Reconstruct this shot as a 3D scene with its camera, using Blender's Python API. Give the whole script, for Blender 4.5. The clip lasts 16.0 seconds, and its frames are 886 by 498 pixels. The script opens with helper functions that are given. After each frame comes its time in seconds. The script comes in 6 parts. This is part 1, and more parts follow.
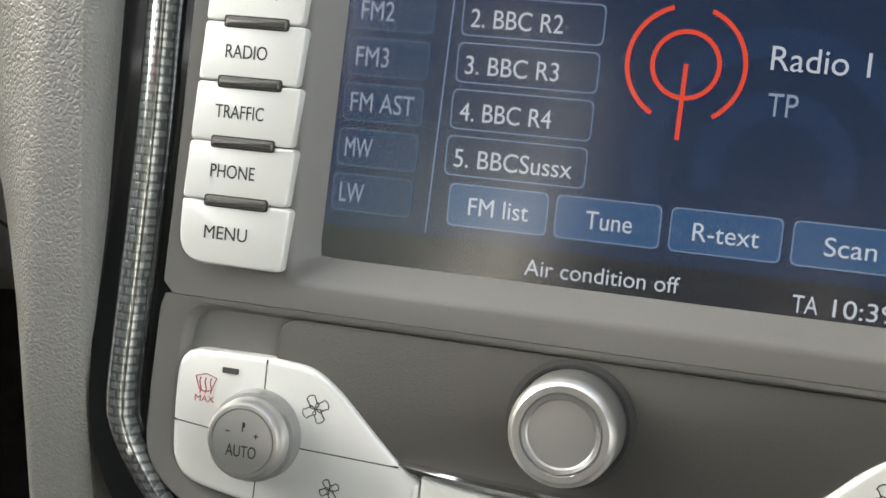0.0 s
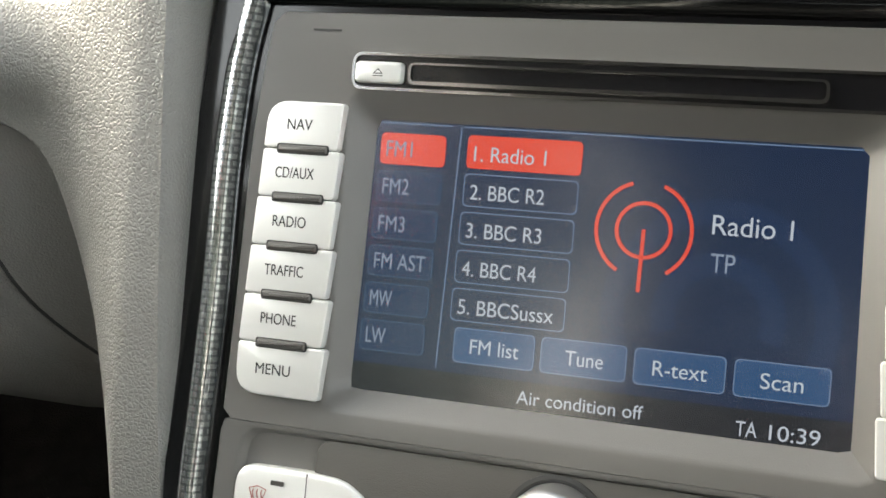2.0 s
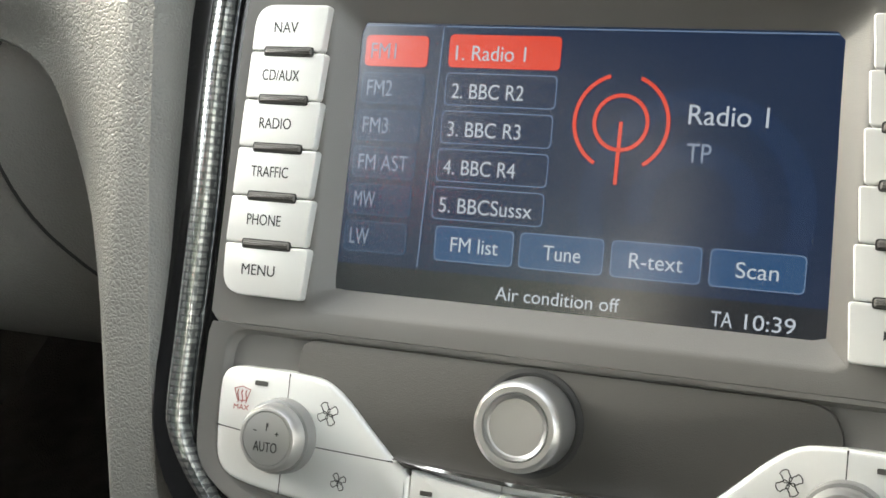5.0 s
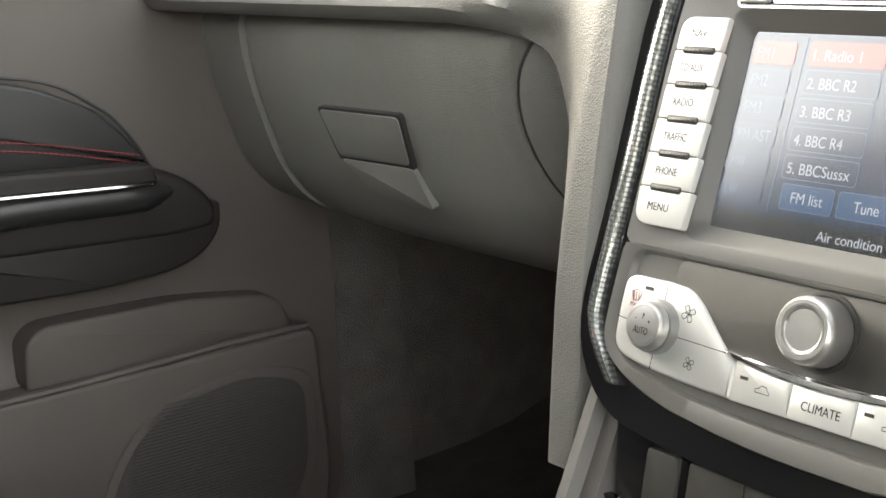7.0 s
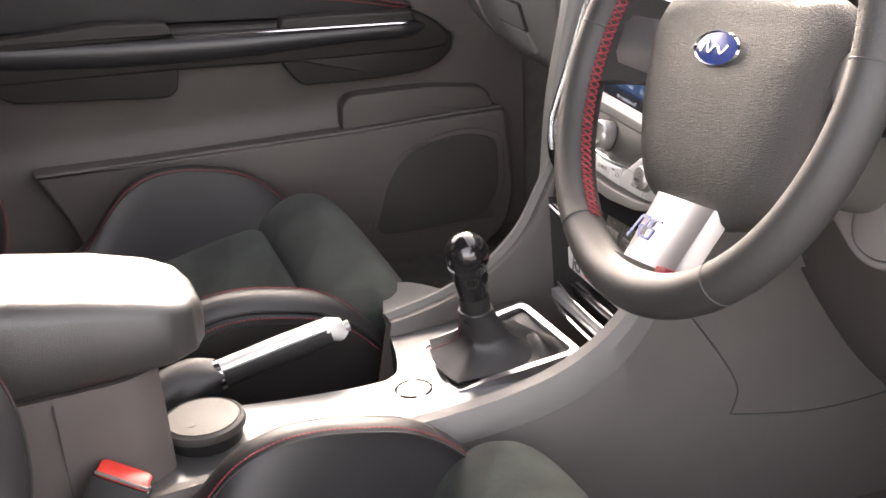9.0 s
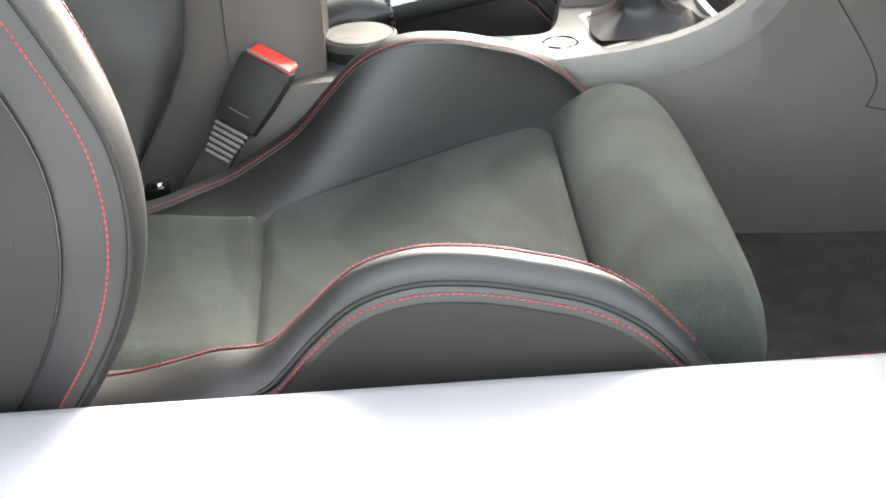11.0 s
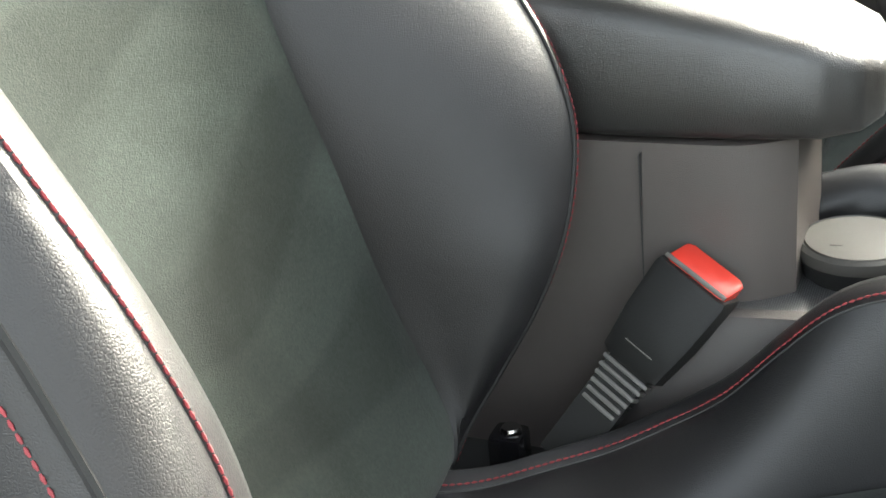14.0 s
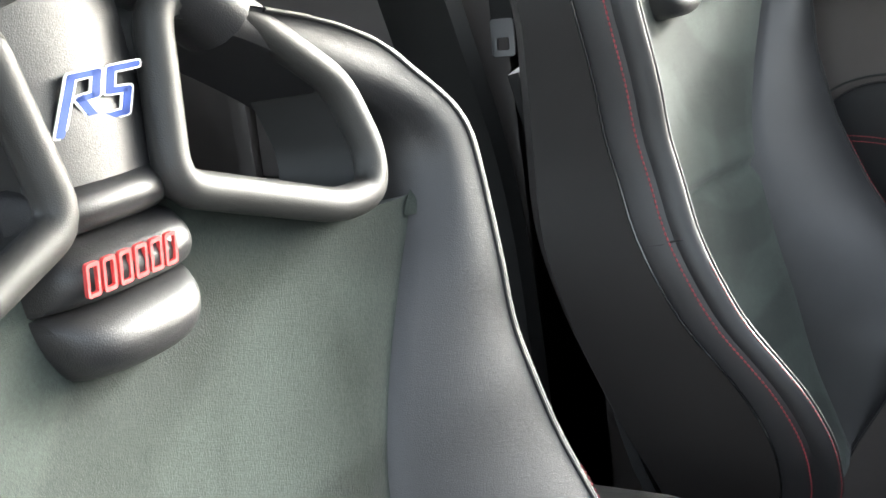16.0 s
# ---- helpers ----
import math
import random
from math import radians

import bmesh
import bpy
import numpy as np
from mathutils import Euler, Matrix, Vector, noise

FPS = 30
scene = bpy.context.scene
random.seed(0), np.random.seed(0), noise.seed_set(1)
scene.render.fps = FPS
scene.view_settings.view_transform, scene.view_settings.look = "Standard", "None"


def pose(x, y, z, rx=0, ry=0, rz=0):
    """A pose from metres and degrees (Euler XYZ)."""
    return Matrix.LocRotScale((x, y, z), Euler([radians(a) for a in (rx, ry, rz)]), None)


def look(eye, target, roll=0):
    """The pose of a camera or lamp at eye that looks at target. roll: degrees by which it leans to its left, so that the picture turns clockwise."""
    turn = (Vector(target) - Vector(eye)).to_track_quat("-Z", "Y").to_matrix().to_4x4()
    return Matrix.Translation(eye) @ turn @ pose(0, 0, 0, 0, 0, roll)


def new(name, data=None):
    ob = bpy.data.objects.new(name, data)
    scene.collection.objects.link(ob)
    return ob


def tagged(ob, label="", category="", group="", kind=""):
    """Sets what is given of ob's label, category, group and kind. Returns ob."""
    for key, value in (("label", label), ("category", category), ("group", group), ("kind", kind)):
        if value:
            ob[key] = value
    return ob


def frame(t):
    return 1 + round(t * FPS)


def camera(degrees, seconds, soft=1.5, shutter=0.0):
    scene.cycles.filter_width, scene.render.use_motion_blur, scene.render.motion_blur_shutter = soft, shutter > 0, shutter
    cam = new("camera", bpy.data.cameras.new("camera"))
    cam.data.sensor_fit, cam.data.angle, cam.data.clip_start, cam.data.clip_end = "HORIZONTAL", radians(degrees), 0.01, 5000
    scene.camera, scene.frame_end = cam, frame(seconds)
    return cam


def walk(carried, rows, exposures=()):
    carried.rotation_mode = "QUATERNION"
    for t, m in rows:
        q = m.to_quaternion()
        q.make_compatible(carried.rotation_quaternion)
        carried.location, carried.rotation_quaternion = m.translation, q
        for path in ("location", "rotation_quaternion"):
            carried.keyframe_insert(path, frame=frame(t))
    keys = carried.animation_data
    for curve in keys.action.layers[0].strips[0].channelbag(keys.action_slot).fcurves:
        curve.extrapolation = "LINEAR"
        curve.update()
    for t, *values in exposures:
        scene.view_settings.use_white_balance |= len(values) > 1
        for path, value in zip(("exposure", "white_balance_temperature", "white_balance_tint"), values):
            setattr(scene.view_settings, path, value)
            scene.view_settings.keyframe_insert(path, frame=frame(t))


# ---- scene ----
cam = camera(37.0, 16.0, soft=1.6)
PATH = [
    (0, (0.0469, -0.3253, 0.6596), (-0.1593, 0.3743, 0.3310), 0.08),
    (0.5, (0.0481, -0.3468, 0.6634), (-0.1580, 0.3823, 0.4067), 0.85),
    (1, (0.0589, -0.3625, 0.6862), (-0.1546, 0.3663, 0.4349), 0.18),
    (1.5, (0.0896, -0.3641, 0.7013), (-0.1792, 0.3392, 0.4310), -2.36),
    (2, (0.0945, -0.3771, 0.7016), (-0.1753, 0.3242, 0.4270), -2.27),
    (2.5, (0.1024, -0.3871, 0.6965), (-0.1648, 0.3159, 0.4238), -1.86),
    (3, (0.1035, -0.3912, 0.6879), (-0.1561, 0.3119, 0.4082), -1.53),
    (3.2, (0.1077, -0.3910, 0.6853), (-0.1571, 0.3104, 0.4063), -1.47),
    (5.3, (0.1265, -0.3757, 0.6473), (-0.2085, 0.3086, 0.4034), -3.77),
    (5.5, (0.1268, -0.3709, 0.6362), (-0.2415, 0.3003, 0.4043), -3.33),
    (6, (0.1428, -0.3656, 0.6339), (-0.3217, 0.2527, 0.4288), -3.20),
    (6.5, (0.1982, -0.3936, 0.6403), (-0.3461, 0.1620, 0.4530), -3.14),
    (7, (0.3188, -0.4609, 0.6565), (-0.3042, -0.0007, 0.4558), -4.12),
    (7.5, (0.4895, -0.5109, 0.6834), (-0.1704, -0.1254, 0.4467), -3.89),
    (8, (0.6863, -0.5567, 0.7642), (0.0169, -0.2273, 0.4754), -3.55),
    (8.5, (0.9014, -0.5664, 0.8586), (0.2176, -0.2929, 0.5462), -4.43),
    (9, (1.1463, -0.5847, 0.9179), (0.4477, -0.3614, 0.5984), -4.98),
    (9.5, (1.3596, -0.6223, 0.9545), (0.6592, -0.4039, 0.6354), -4.47),
    (10, (1.4976, -0.5817, 0.9164), (0.7835, -0.4073, 0.6008), -3.24),
    (10.2, (1.5062, -0.5437, 0.8823), (0.7813, -0.4103, 0.5714), -2.54),
    (12.3, (0.9280, -0.3680, 0.6105), (0.3023, -0.5216, 0.1362), -9.59),
    (12.5, (0.9052, -0.3735, 0.6117), (0.2810, -0.5531, 0.1448), -8.97),
    (13, (0.8607, -0.3911, 0.6175), (0.2275, -0.6209, 0.1859), -6.79),
    (13.5, (0.8497, -0.3926, 0.6395), (0.2018, -0.6617, 0.2549), -6.09),
    (14, (0.8472, -0.3880, 0.6707), (0.1910, -0.7018, 0.3376), -6.56),
    (14.5, (0.8448, -0.3970, 0.6951), (0.1807, -0.7376, 0.4071), -6.79),
    (15, (0.8492, -0.4086, 0.7313), (0.1761, -0.7773, 0.5055), -8.18),
    (15.5, (0.8535, -0.3742, 0.8376), (0.1937, -0.7771, 0.6318), -6.60),
    (16, (0.8455, -0.3824, 0.9073), (0.1649, -0.7633, 0.7291), -7.76),
]
walk(cam, [(t, look(eye, target, roll)) for t, eye, target, roll in PATH],
     exposures=[(0, 3.9, 7300, 5), (5.3, 3.95, 7300, 3), (6.5, 4.1, 7700, 4), (7.5, 4.15, 7600, 7), (8.3, 4.3, 7500, 9), (9.0, 4.06, 7600, 19), (10.2, 4.52, 7300, 13), (12.3, 4.26, 7000, -2), (13.4, 4.88, 6900, 2), (14.0, 3.88, 6900, 2), (15.0, 3.0, 6900, 4), (15.5, 3.22, 6600, 4), (16, 3.82, 6400, 4)])

# ---- world, sun ----
SUN_EL, SUN_AZ = 20.0, -67.0      # degrees up, and from straight ahead of the car towards its left
world = bpy.data.worlds.new("sky")
scene.world = world
world.use_nodes = True
wn = world.node_tree.nodes
sky = wn.new("ShaderNodeTexSky")
sky.sky_type = "NISHITA"
sky.sun_disc = False
sky.sun_elevation = radians(SUN_EL)
sky.sun_rotation = radians(SUN_AZ)
sky.dust_density, sky.air_density = 5.0, 0.8
haze = wn.new("ShaderNodeHueSaturation")          # a milky, hazy sky
haze.inputs["Saturation"].default_value = 0.4
world.node_tree.links.new(sky.outputs[0], haze.inputs["Color"])
world.node_tree.links.new(haze.outputs[0], wn["Background"].inputs[0])
wn["Background"].inputs[1].default_value = 0.15
sun = new("sun", bpy.data.lights.new("sun", "SUN"))
sun.data.energy, sun.data.angle, sun.data.color = 0.85, radians(6.0), (1.0, 0.985, 0.97)
to_sun = Vector((math.sin(radians(SUN_AZ)) * math.cos(radians(SUN_EL)),
                 math.cos(radians(SUN_AZ)) * math.cos(radians(SUN_EL)), math.sin(radians(SUN_EL))))
sun.matrix_world = look(to_sun * 5, (0, 0, 0))


# ---- materials ----
def material(name, colour, rough=0.5, metal=0.0, grain=0.0, scale=400.0, kind="noise", mottle=0.15,
             mottle_scale=9.0, emit=None, power=1.0, sheen=0.0, coat=0.0, spec=0.5, dist=0.002, rough_var=0.08, swirl=0.0):
    """A principled surface: colour mottled at a large scale, grain as fine relief at a small one."""
    m = bpy.data.materials.new(name)
    m.use_nodes = True
    nodes, links = m.node_tree.nodes, m.node_tree.links
    p = nodes["Principled BSDF"]
    p.inputs["Roughness"].default_value = rough
    p.inputs["Metallic"].default_value = metal
    p.inputs["Specular IOR Level"].default_value = spec
    p.inputs["Sheen Weight"].default_value = sheen
    p.inputs["Sheen Roughness"].default_value = 0.6
    p.inputs["Coat Weight"].default_value = coat
    p.inputs["Coat Roughness"].default_value = 0.06
    co = nodes.new("ShaderNodeTexCoord")
    if mottle:
        n = nodes.new("ShaderNodeTexNoise")
        n.inputs["Scale"].default_value, n.inputs["Detail"].default_value = mottle_scale, 6.0
        n.inputs["Distortion"].default_value = swirl
        links.new(co.outputs["Object"], n.inputs["Vector"])
        r = nodes.new("ShaderNodeMapRange")
        r.inputs["From Min"].default_value, r.inputs["From Max"].default_value = 0.3, 0.7
        r.inputs["To Min"].default_value, r.inputs["To Max"].default_value = 1 - mottle, 1 + mottle
        links.new(n.outputs["Fac"], r.inputs["Value"])
        x = nodes.new("ShaderNodeVectorMath")
        x.operation = "SCALE"
        x.inputs[0].default_value = colour
        links.new(r.outputs[0], x.inputs["Scale"])
        links.new(x.outputs[0], p.inputs["Base Color"])
        rr = nodes.new("ShaderNodeMapRange")
        rr.inputs["To Min"].default_value, rr.inputs["To Max"].default_value = max(rough - rough_var, 0.02), min(rough + rough_var, 1)
        links.new(n.outputs["Fac"], rr.inputs["Value"])
        links.new(rr.outputs[0], p.inputs["Roughness"])
    else:
        p.inputs["Base Color"].default_value = (*colour, 1)
    if grain:
        if kind == "leather":
            v = nodes.new("ShaderNodeTexVoronoi")
            v.feature = "DISTANCE_TO_EDGE"
            v.inputs["Scale"].default_value = scale
            warp = nodes.new("ShaderNodeTexNoise")
            warp.inputs["Scale"].default_value = scale * 0.5
            mix = nodes.new("ShaderNodeVectorMath")
            mix.operation = "MULTIPLY_ADD"
            mix.inputs[1].default_value = (0.9 / scale,) * 3
            links.new(warp.outputs["Color"], mix.inputs[0])
            links.new(co.outputs["Object"], mix.inputs[2])
            links.new(co.outputs["Object"], warp.inputs["Vector"])
            links.new(mix.outputs[0], v.inputs["Vector"])
            crease = nodes.new("ShaderNodeMapRange")
            crease.interpolation_type = "SMOOTHSTEP"
            crease.inputs["From Max"].default_value = 0.30
            links.new(v.outputs["Distance"], crease.inputs["Value"])
            fold = nodes.new("ShaderNodeTexNoise")
            fold.inputs["Scale"].default_value, fold.inputs["Detail"].default_value = scale * 0.16, 2.0
            links.new(co.outputs["Object"], fold.inputs["Vector"])
            total = nodes.new("ShaderNodeMath")
            total.operation = "MULTIPLY_ADD"
            total.inputs[1].default_value = 1.3
            links.new(fold.outputs["Fac"], total.inputs[0])
            links.new(crease.outputs[0], total.inputs[2])
            out = total.outputs[0]
        else:
            v = nodes.new("ShaderNodeTexNoise")
            v.inputs["Scale"].default_value, v.inputs["Detail"].default_value = scale, 3.0
            links.new(co.outputs["Object"], v.inputs["Vector"])
            out = v.outputs["Fac"]
        b = nodes.new("ShaderNodeBump")
        b.inputs["Strength"].default_value, b.inputs["Distance"].default_value = grain, dist
        links.new(out, b.inputs["Height"])
        links.new(b.outputs[0], p.inputs["Normal"])
    if emit:
        p.inputs["Emission Color"].default_value = (*emit, 1)
        p.inputs["Emission Strength"].default_value = power
    return m


def suede_material(name, colour):
    """Napped cloth: brushed arcs with a soft edge, cloudy wear, and fine fibres that catch the light."""
    m = material(name, colour, 0.95, grain=0.5, scale=900, dist=0.0010, mottle=0.30, mottle_scale=7, sheen=0.08, spec=0.1, swirl=1.4)
    nodes, links = m.node_tree.nodes, m.node_tree.links
    p = nodes["Principled BSDF"]
    base = p.inputs["Base Color"].links[0].from_socket
    co = nodes.new("ShaderNodeTexCoord")
    arcs = nodes.new("ShaderNodeTexWave")
    arcs.wave_type, arcs.rings_direction = "RINGS", "SPHERICAL"
    for key, value in (("Scale", 3.2), ("Distortion", 9.0), ("Detail", 1.5), ("Detail Scale", 0.9)):
        arcs.inputs[key].default_value = value
    links.new(co.outputs["Object"], arcs.inputs["Vector"])
    stroke = nodes.new("ShaderNodeMapRange")
    stroke.interpolation_type = "SMOOTHSTEP"
    for key, value in (("From Min", 0.30), ("From Max", 0.62), ("To Min", 0.80), ("To Max", 1.14)):
        stroke.inputs[key].default_value = value
    links.new(arcs.outputs["Fac"], stroke.inputs["Value"])
    fibre = nodes.new("ShaderNodeTexNoise")
    fibre.inputs["Scale"].default_value, fibre.inputs["Detail"].default_value = 420.0, 4.0
    links.new(co.outputs["Object"], fibre.inputs["Vector"])
    speck = nodes.new("ShaderNodeMapRange")
    for key, value in (("From Min", 0.3), ("From Max", 0.7), ("To Min", 0.84), ("To Max", 1.16)):
        speck.inputs[key].default_value = value
    links.new(fibre.outputs["Fac"], speck.inputs["Value"])
    both = nodes.new("ShaderNodeMath")
    both.operation = "MULTIPLY"
    links.new(stroke.outputs[0], both.inputs[0])
    links.new(speck.outputs[0], both.inputs[1])
    tint = nodes.new("ShaderNodeVectorMath")
    tint.operation = "SCALE"
    links.new(base, tint.inputs[0])
    links.new(both.outputs[0], tint.inputs["Scale"])
    links.new(tint.outputs[0], p.inputs["Base Color"])
    return m


LEATHER = material("leather_black", (0.018, 0.0176, 0.0188), 0.43, grain=0.20, scale=740, kind="leather", dist=0.0005, mottle=0.2, mottle_scale=14, spec=0.46)
SUEDE = suede_material("suede_charcoal", (0.0262, 0.0325, 0.0288))
DASH = material("dash_grain", (0.195, 0.191, 0.180), 0.46, grain=0.34, scale=600, kind="leather", dist=0.0008, mottle=0.12)
PLASTIC = material("plastic_grey", (0.078, 0.070, 0.067), 0.55, grain=0.25, scale=1500, mottle=0.1)
BELT_FRAME = material("belt_frame", (0.026, 0.0255, 0.0245), 0.5, grain=0.2, scale=1500, mottle=0.1, spec=0.35)
DOOR_TRIM = material("door_trim", (0.085, 0.073, 0.068), 0.52, grain=0.25, scale=1500, mottle=0.1)
PLASTIC_DARK = material("plastic_dark_grey", (0.066, 0.058, 0.055), 0.5, grain=0.25, scale=1500, mottle=0.1)
PLASTIC_LIGHT = material("plastic_light_grey", (0.135, 0.130, 0.124), 0.5, grain=0.3, scale=900, kind="leather", dist=0.0006, mottle=0.1)
FASCIA = material("fascia_grey", (0.138, 0.133, 0.125), 0.38, grain=0.1, scale=2500, mottle=0.06)
FASCIA_DARK = material("fascia_dark", (0.055, 0.052, 0.047), 0.5, grain=0.15, scale=2500, mottle=0.08)
BLACK = material("plastic_black", (0.016, 0.016, 0.016), 0.6, spec=0.3, grain=0.15, scale=1200, mottle=0.15)
GLOSS = material("gloss_black", (0.008, 0.008, 0.009), 0.17, mottle=0.1, coat=0.5)
SILVER = material("silver_paint", (0.74, 0.74, 0.72), 0.38, metal=0.35, mottle=0.05, grain=0.05, scale=3000)
SILVER_DULL = material("satin_silver", (0.30, 0.30, 0.295), 0.36, metal=0.5, mottle=0.06, grain=0.05, scale=3000)
CHROME = material("chrome", (0.75, 0.75, 0.76), 0.12, metal=1.0, mottle=0.05)
SATIN = material("satin_metal", (0.45, 0.45, 0.465), 0.34, metal=1.0, mottle=0.06)
RED_THREAD = material("red_thread", (0.22, 0.026, 0.033), 0.7, mottle=0.15, mottle_scale=60)
RED_PLASTIC = material("red_plastic", (0.70, 0.045, 0.030), 0.35, mottle=0.05)
INK = material("dark_ink", (0.03, 0.03, 0.03), 0.6, mottle=0)
INK_RED = material("red_ink", (0.35, 0.05, 0.04), 0.6, mottle=0)
# carpet tone raised to stand in for bounced light missing in the footwell
CARPET_LIFTED = material("footwell_carpet_lifted", (0.13, 0.122, 0.116), 0.95, grain=0.8, scale=700, dist=0.003, mottle=0.2, mottle_scale=30)
CARPET = material("carpet", (0.058, 0.053, 0.050), 0.95, grain=1.0, scale=700, dist=0.004, mottle=0.3, mottle_scale=40)
TRIM_CLOTH = material("roof_lining", (0.07, 0.068, 0.066), 0.9, grain=0.3, scale=900, mottle=0.05)
WHITE = material("white_print", (0.75, 0.75, 0.75), 0.5, mottle=0)
BLUE = material("blue_enamel", (0.012, 0.035, 0.18), 0.25, mottle=0.05)
BLUE_THREAD = material("blue_thread", (0.018, 0.055, 0.26), 0.7, mottle=0.1, mottle_scale=80)
RED_EMBROIDERY = material("red_embroidery", (0.55, 0.06, 0.06), 0.7, mottle=0.2, mottle_scale=90)
ASPHALT = material("asphalt", (0.22, 0.216, 0.21), 0.9, grain=0.8, scale=120, mottle=0.2, mottle_scale=2)


def weave_material(name, k):
    """Silver trim foil with a fine woven pattern of darker dashes."""
    m = material(name, (0.3, 0.3, 0.3), 0.3, metal=0.7, mottle=0)
    nodes, links = m.node_tree.nodes, m.node_tree.links
    co = nodes.new("ShaderNodeTexCoord")
    br = nodes.new("ShaderNodeTexBrick")
    br.inputs["Scale"].default_value = 165.0
    br.inputs["Color1"].default_value = (0.62 * k, 0.63 * k, 0.64 * k, 1)
    br.inputs["Color2"].default_value = (0.52 * k, 0.53 * k, 0.54 * k, 1)
    br.inputs["Mortar"].default_value = (0.26 * k, 0.26 * k, 0.27 * k, 1)
    br.inputs["Mortar Size"].default_value = 0.035
    links.new(co.outputs["Object"], br.inputs["Vector"])
    links.new(br.outputs["Color"], nodes["Principled BSDF"].inputs["Base Color"])
    return m


FOIL = weave_material("woven_silver_foil", 1.0)
FOIL_TOP = weave_material("woven_grey_foil", 0.36)


def embossed_gloss(name, k):
    """Lacquered strip with a fine weave of darker dashes; k its brightness."""
    m = material(name, (0.3, 0.3, 0.3), 0.12, metal=0.9, mottle=0, coat=0.5)
    nodes, links = m.node_tree.nodes, m.node_tree.links
    co = nodes.new("ShaderNodeTexCoord")
    br = nodes.new("ShaderNodeTexBrick")
    br.inputs["Scale"].default_value = 100.0
    br.inputs["Mortar Size"].default_value = 0.045
    br.inputs["Brick Width"].default_value = 0.45
    br.inputs["Color1"].default_value = (0.66 * k, 0.68 * k, 0.68 * k, 1)
    br.inputs["Color2"].default_value = (0.56 * k, 0.585 * k, 0.59 * k, 1)
    br.inputs["Mortar"].default_value = (0.24 * k, 0.26 * k, 0.27 * k, 1)
    b = nodes.new("ShaderNodeBump")
    b.inputs["Strength"].default_value, b.inputs["Distance"].default_value = 0.22, 0.0005
    links.new(co.outputs["Object"], br.inputs["Vector"])
    links.new(br.outputs["Color"], nodes["Principled BSDF"].inputs["Base Color"])
    links.new(br.outputs["Fac"], b.inputs["Height"])
    b.invert = True
    links.new(b.outputs[0], nodes["Principled BSDF"].inputs["Normal"])
    return m


EMBOSS = embossed_gloss("embossed_weave", 1.0)
# same strip, with the dark reflection along the top put into the colour
EMBOSS_SHADED = embossed_gloss("embossed_weave_shaded", 0.06)


def screen_material(name, colour, power=1.0):
    """A lit display surface behind a satin cover."""
    m = material(name, (0.010, 0.011, 0.013), 0.17, emit=colour, power=power * 0.7, mottle=0, spec=0.9)
    m.node_tree.nodes["Principled BSDF"].inputs["IOR"].default_value = 1.75
    return m


UI_BLUE = screen_material("display_blue", (0.00045, 0.0016, 0.0052), 1.0)
UI_BLACK = screen_material("display_black", (0.0006, 0.0008, 0.0014), 1.0)
UI_ORANGE = screen_material("display_orange", (0.062, 0.0052, 0.0028), 1.0)
UI_BUTTON = screen_material("display_button", (0.0016, 0.0062, 0.0165), 1.0)
UI_TILE = screen_material("display_tile", (0.0008, 0.0027, 0.0080), 1.0)
UI_LINE = screen_material("display_line", (0.0120, 0.0190, 0.0330), 1.0)
UI_TEXT = screen_material("display_text", (0.040, 0.045, 0.056), 1.0)
UI_DIM = screen_material("display_dim", (0.0190, 0.0240, 0.0350), 1.0)
UI_ROW = screen_material("display_row", (0.00050, 0.0017, 0.0056), 1.0)
UI_TILE_EDGE = screen_material("display_tile_edge", (0.0040, 0.0085, 0.0160), 1.0)
UI_GHOST = screen_material("display_ghost", (0.00062, 0.0022, 0.0070), 1.0)
DOOR_DARK = material("door_dark", (0.020, 0.018, 0.0175), 0.50, spec=0.28, grain=0.2, scale=1500, mottle=0.1)
GRILLE = material("speaker_cloth", (0.046, 0.041, 0.039), 0.6, grain=0.4, scale=1500, mottle=0.1)
GRIP_SKIN = material("grip_skin", (0.024, 0.024, 0.025), 0.34, grain=0.15, scale=900, kind="leather", dist=0.0004, mottle=0.1)
KEY_BAR = material("key_bar", (0.11, 0.105, 0.10), 0.32, metal=0.4, mottle=0.05)
KNOB_SILVER = material("knob_silver", (0.56, 0.555, 0.548), 0.32, metal=0.85, mottle=0.05)
ARM_SKIN = material("armrest_vinyl", (0.028, 0.027, 0.026), 0.34, spec=0.8, grain=0.3, scale=700, kind="leather", dist=0.0005, mottle=0.1)
WHEEL_SKIN = material("wheel_leather", (0.024, 0.023, 0.0225), 0.50, grain=0.26, scale=900, kind="leather", dist=0.0005, mottle=0.1)
HUB_SKIN = material("airbag_skin", (0.044, 0.042, 0.039), 0.46, grain=0.45, scale=650, kind="leather", dist=0.0009, mottle=0.12)
PALE_PAINT = material("pale_paint", (0.28, 0.28, 0.31), 0.35, mottle=0.04, coat=0.4)


# ---- builders ----
def finish(bm, name, mat, smooth=True):
    bmesh.ops.remove_doubles(bm, verts=bm.verts, dist=1e-6)
    bmesh.ops.recalc_face_normals(bm, faces=bm.faces)
    me = bpy.data.meshes.new(name)
    bm.to_mesh(me)
    bm.free()
    me.materials.append(mat)
    for f in me.polygons:
        f.use_smooth = smooth and len(f.vertices) < 5
    if smooth:
        me.set_sharp_from_angle(angle=radians(38))
    return me


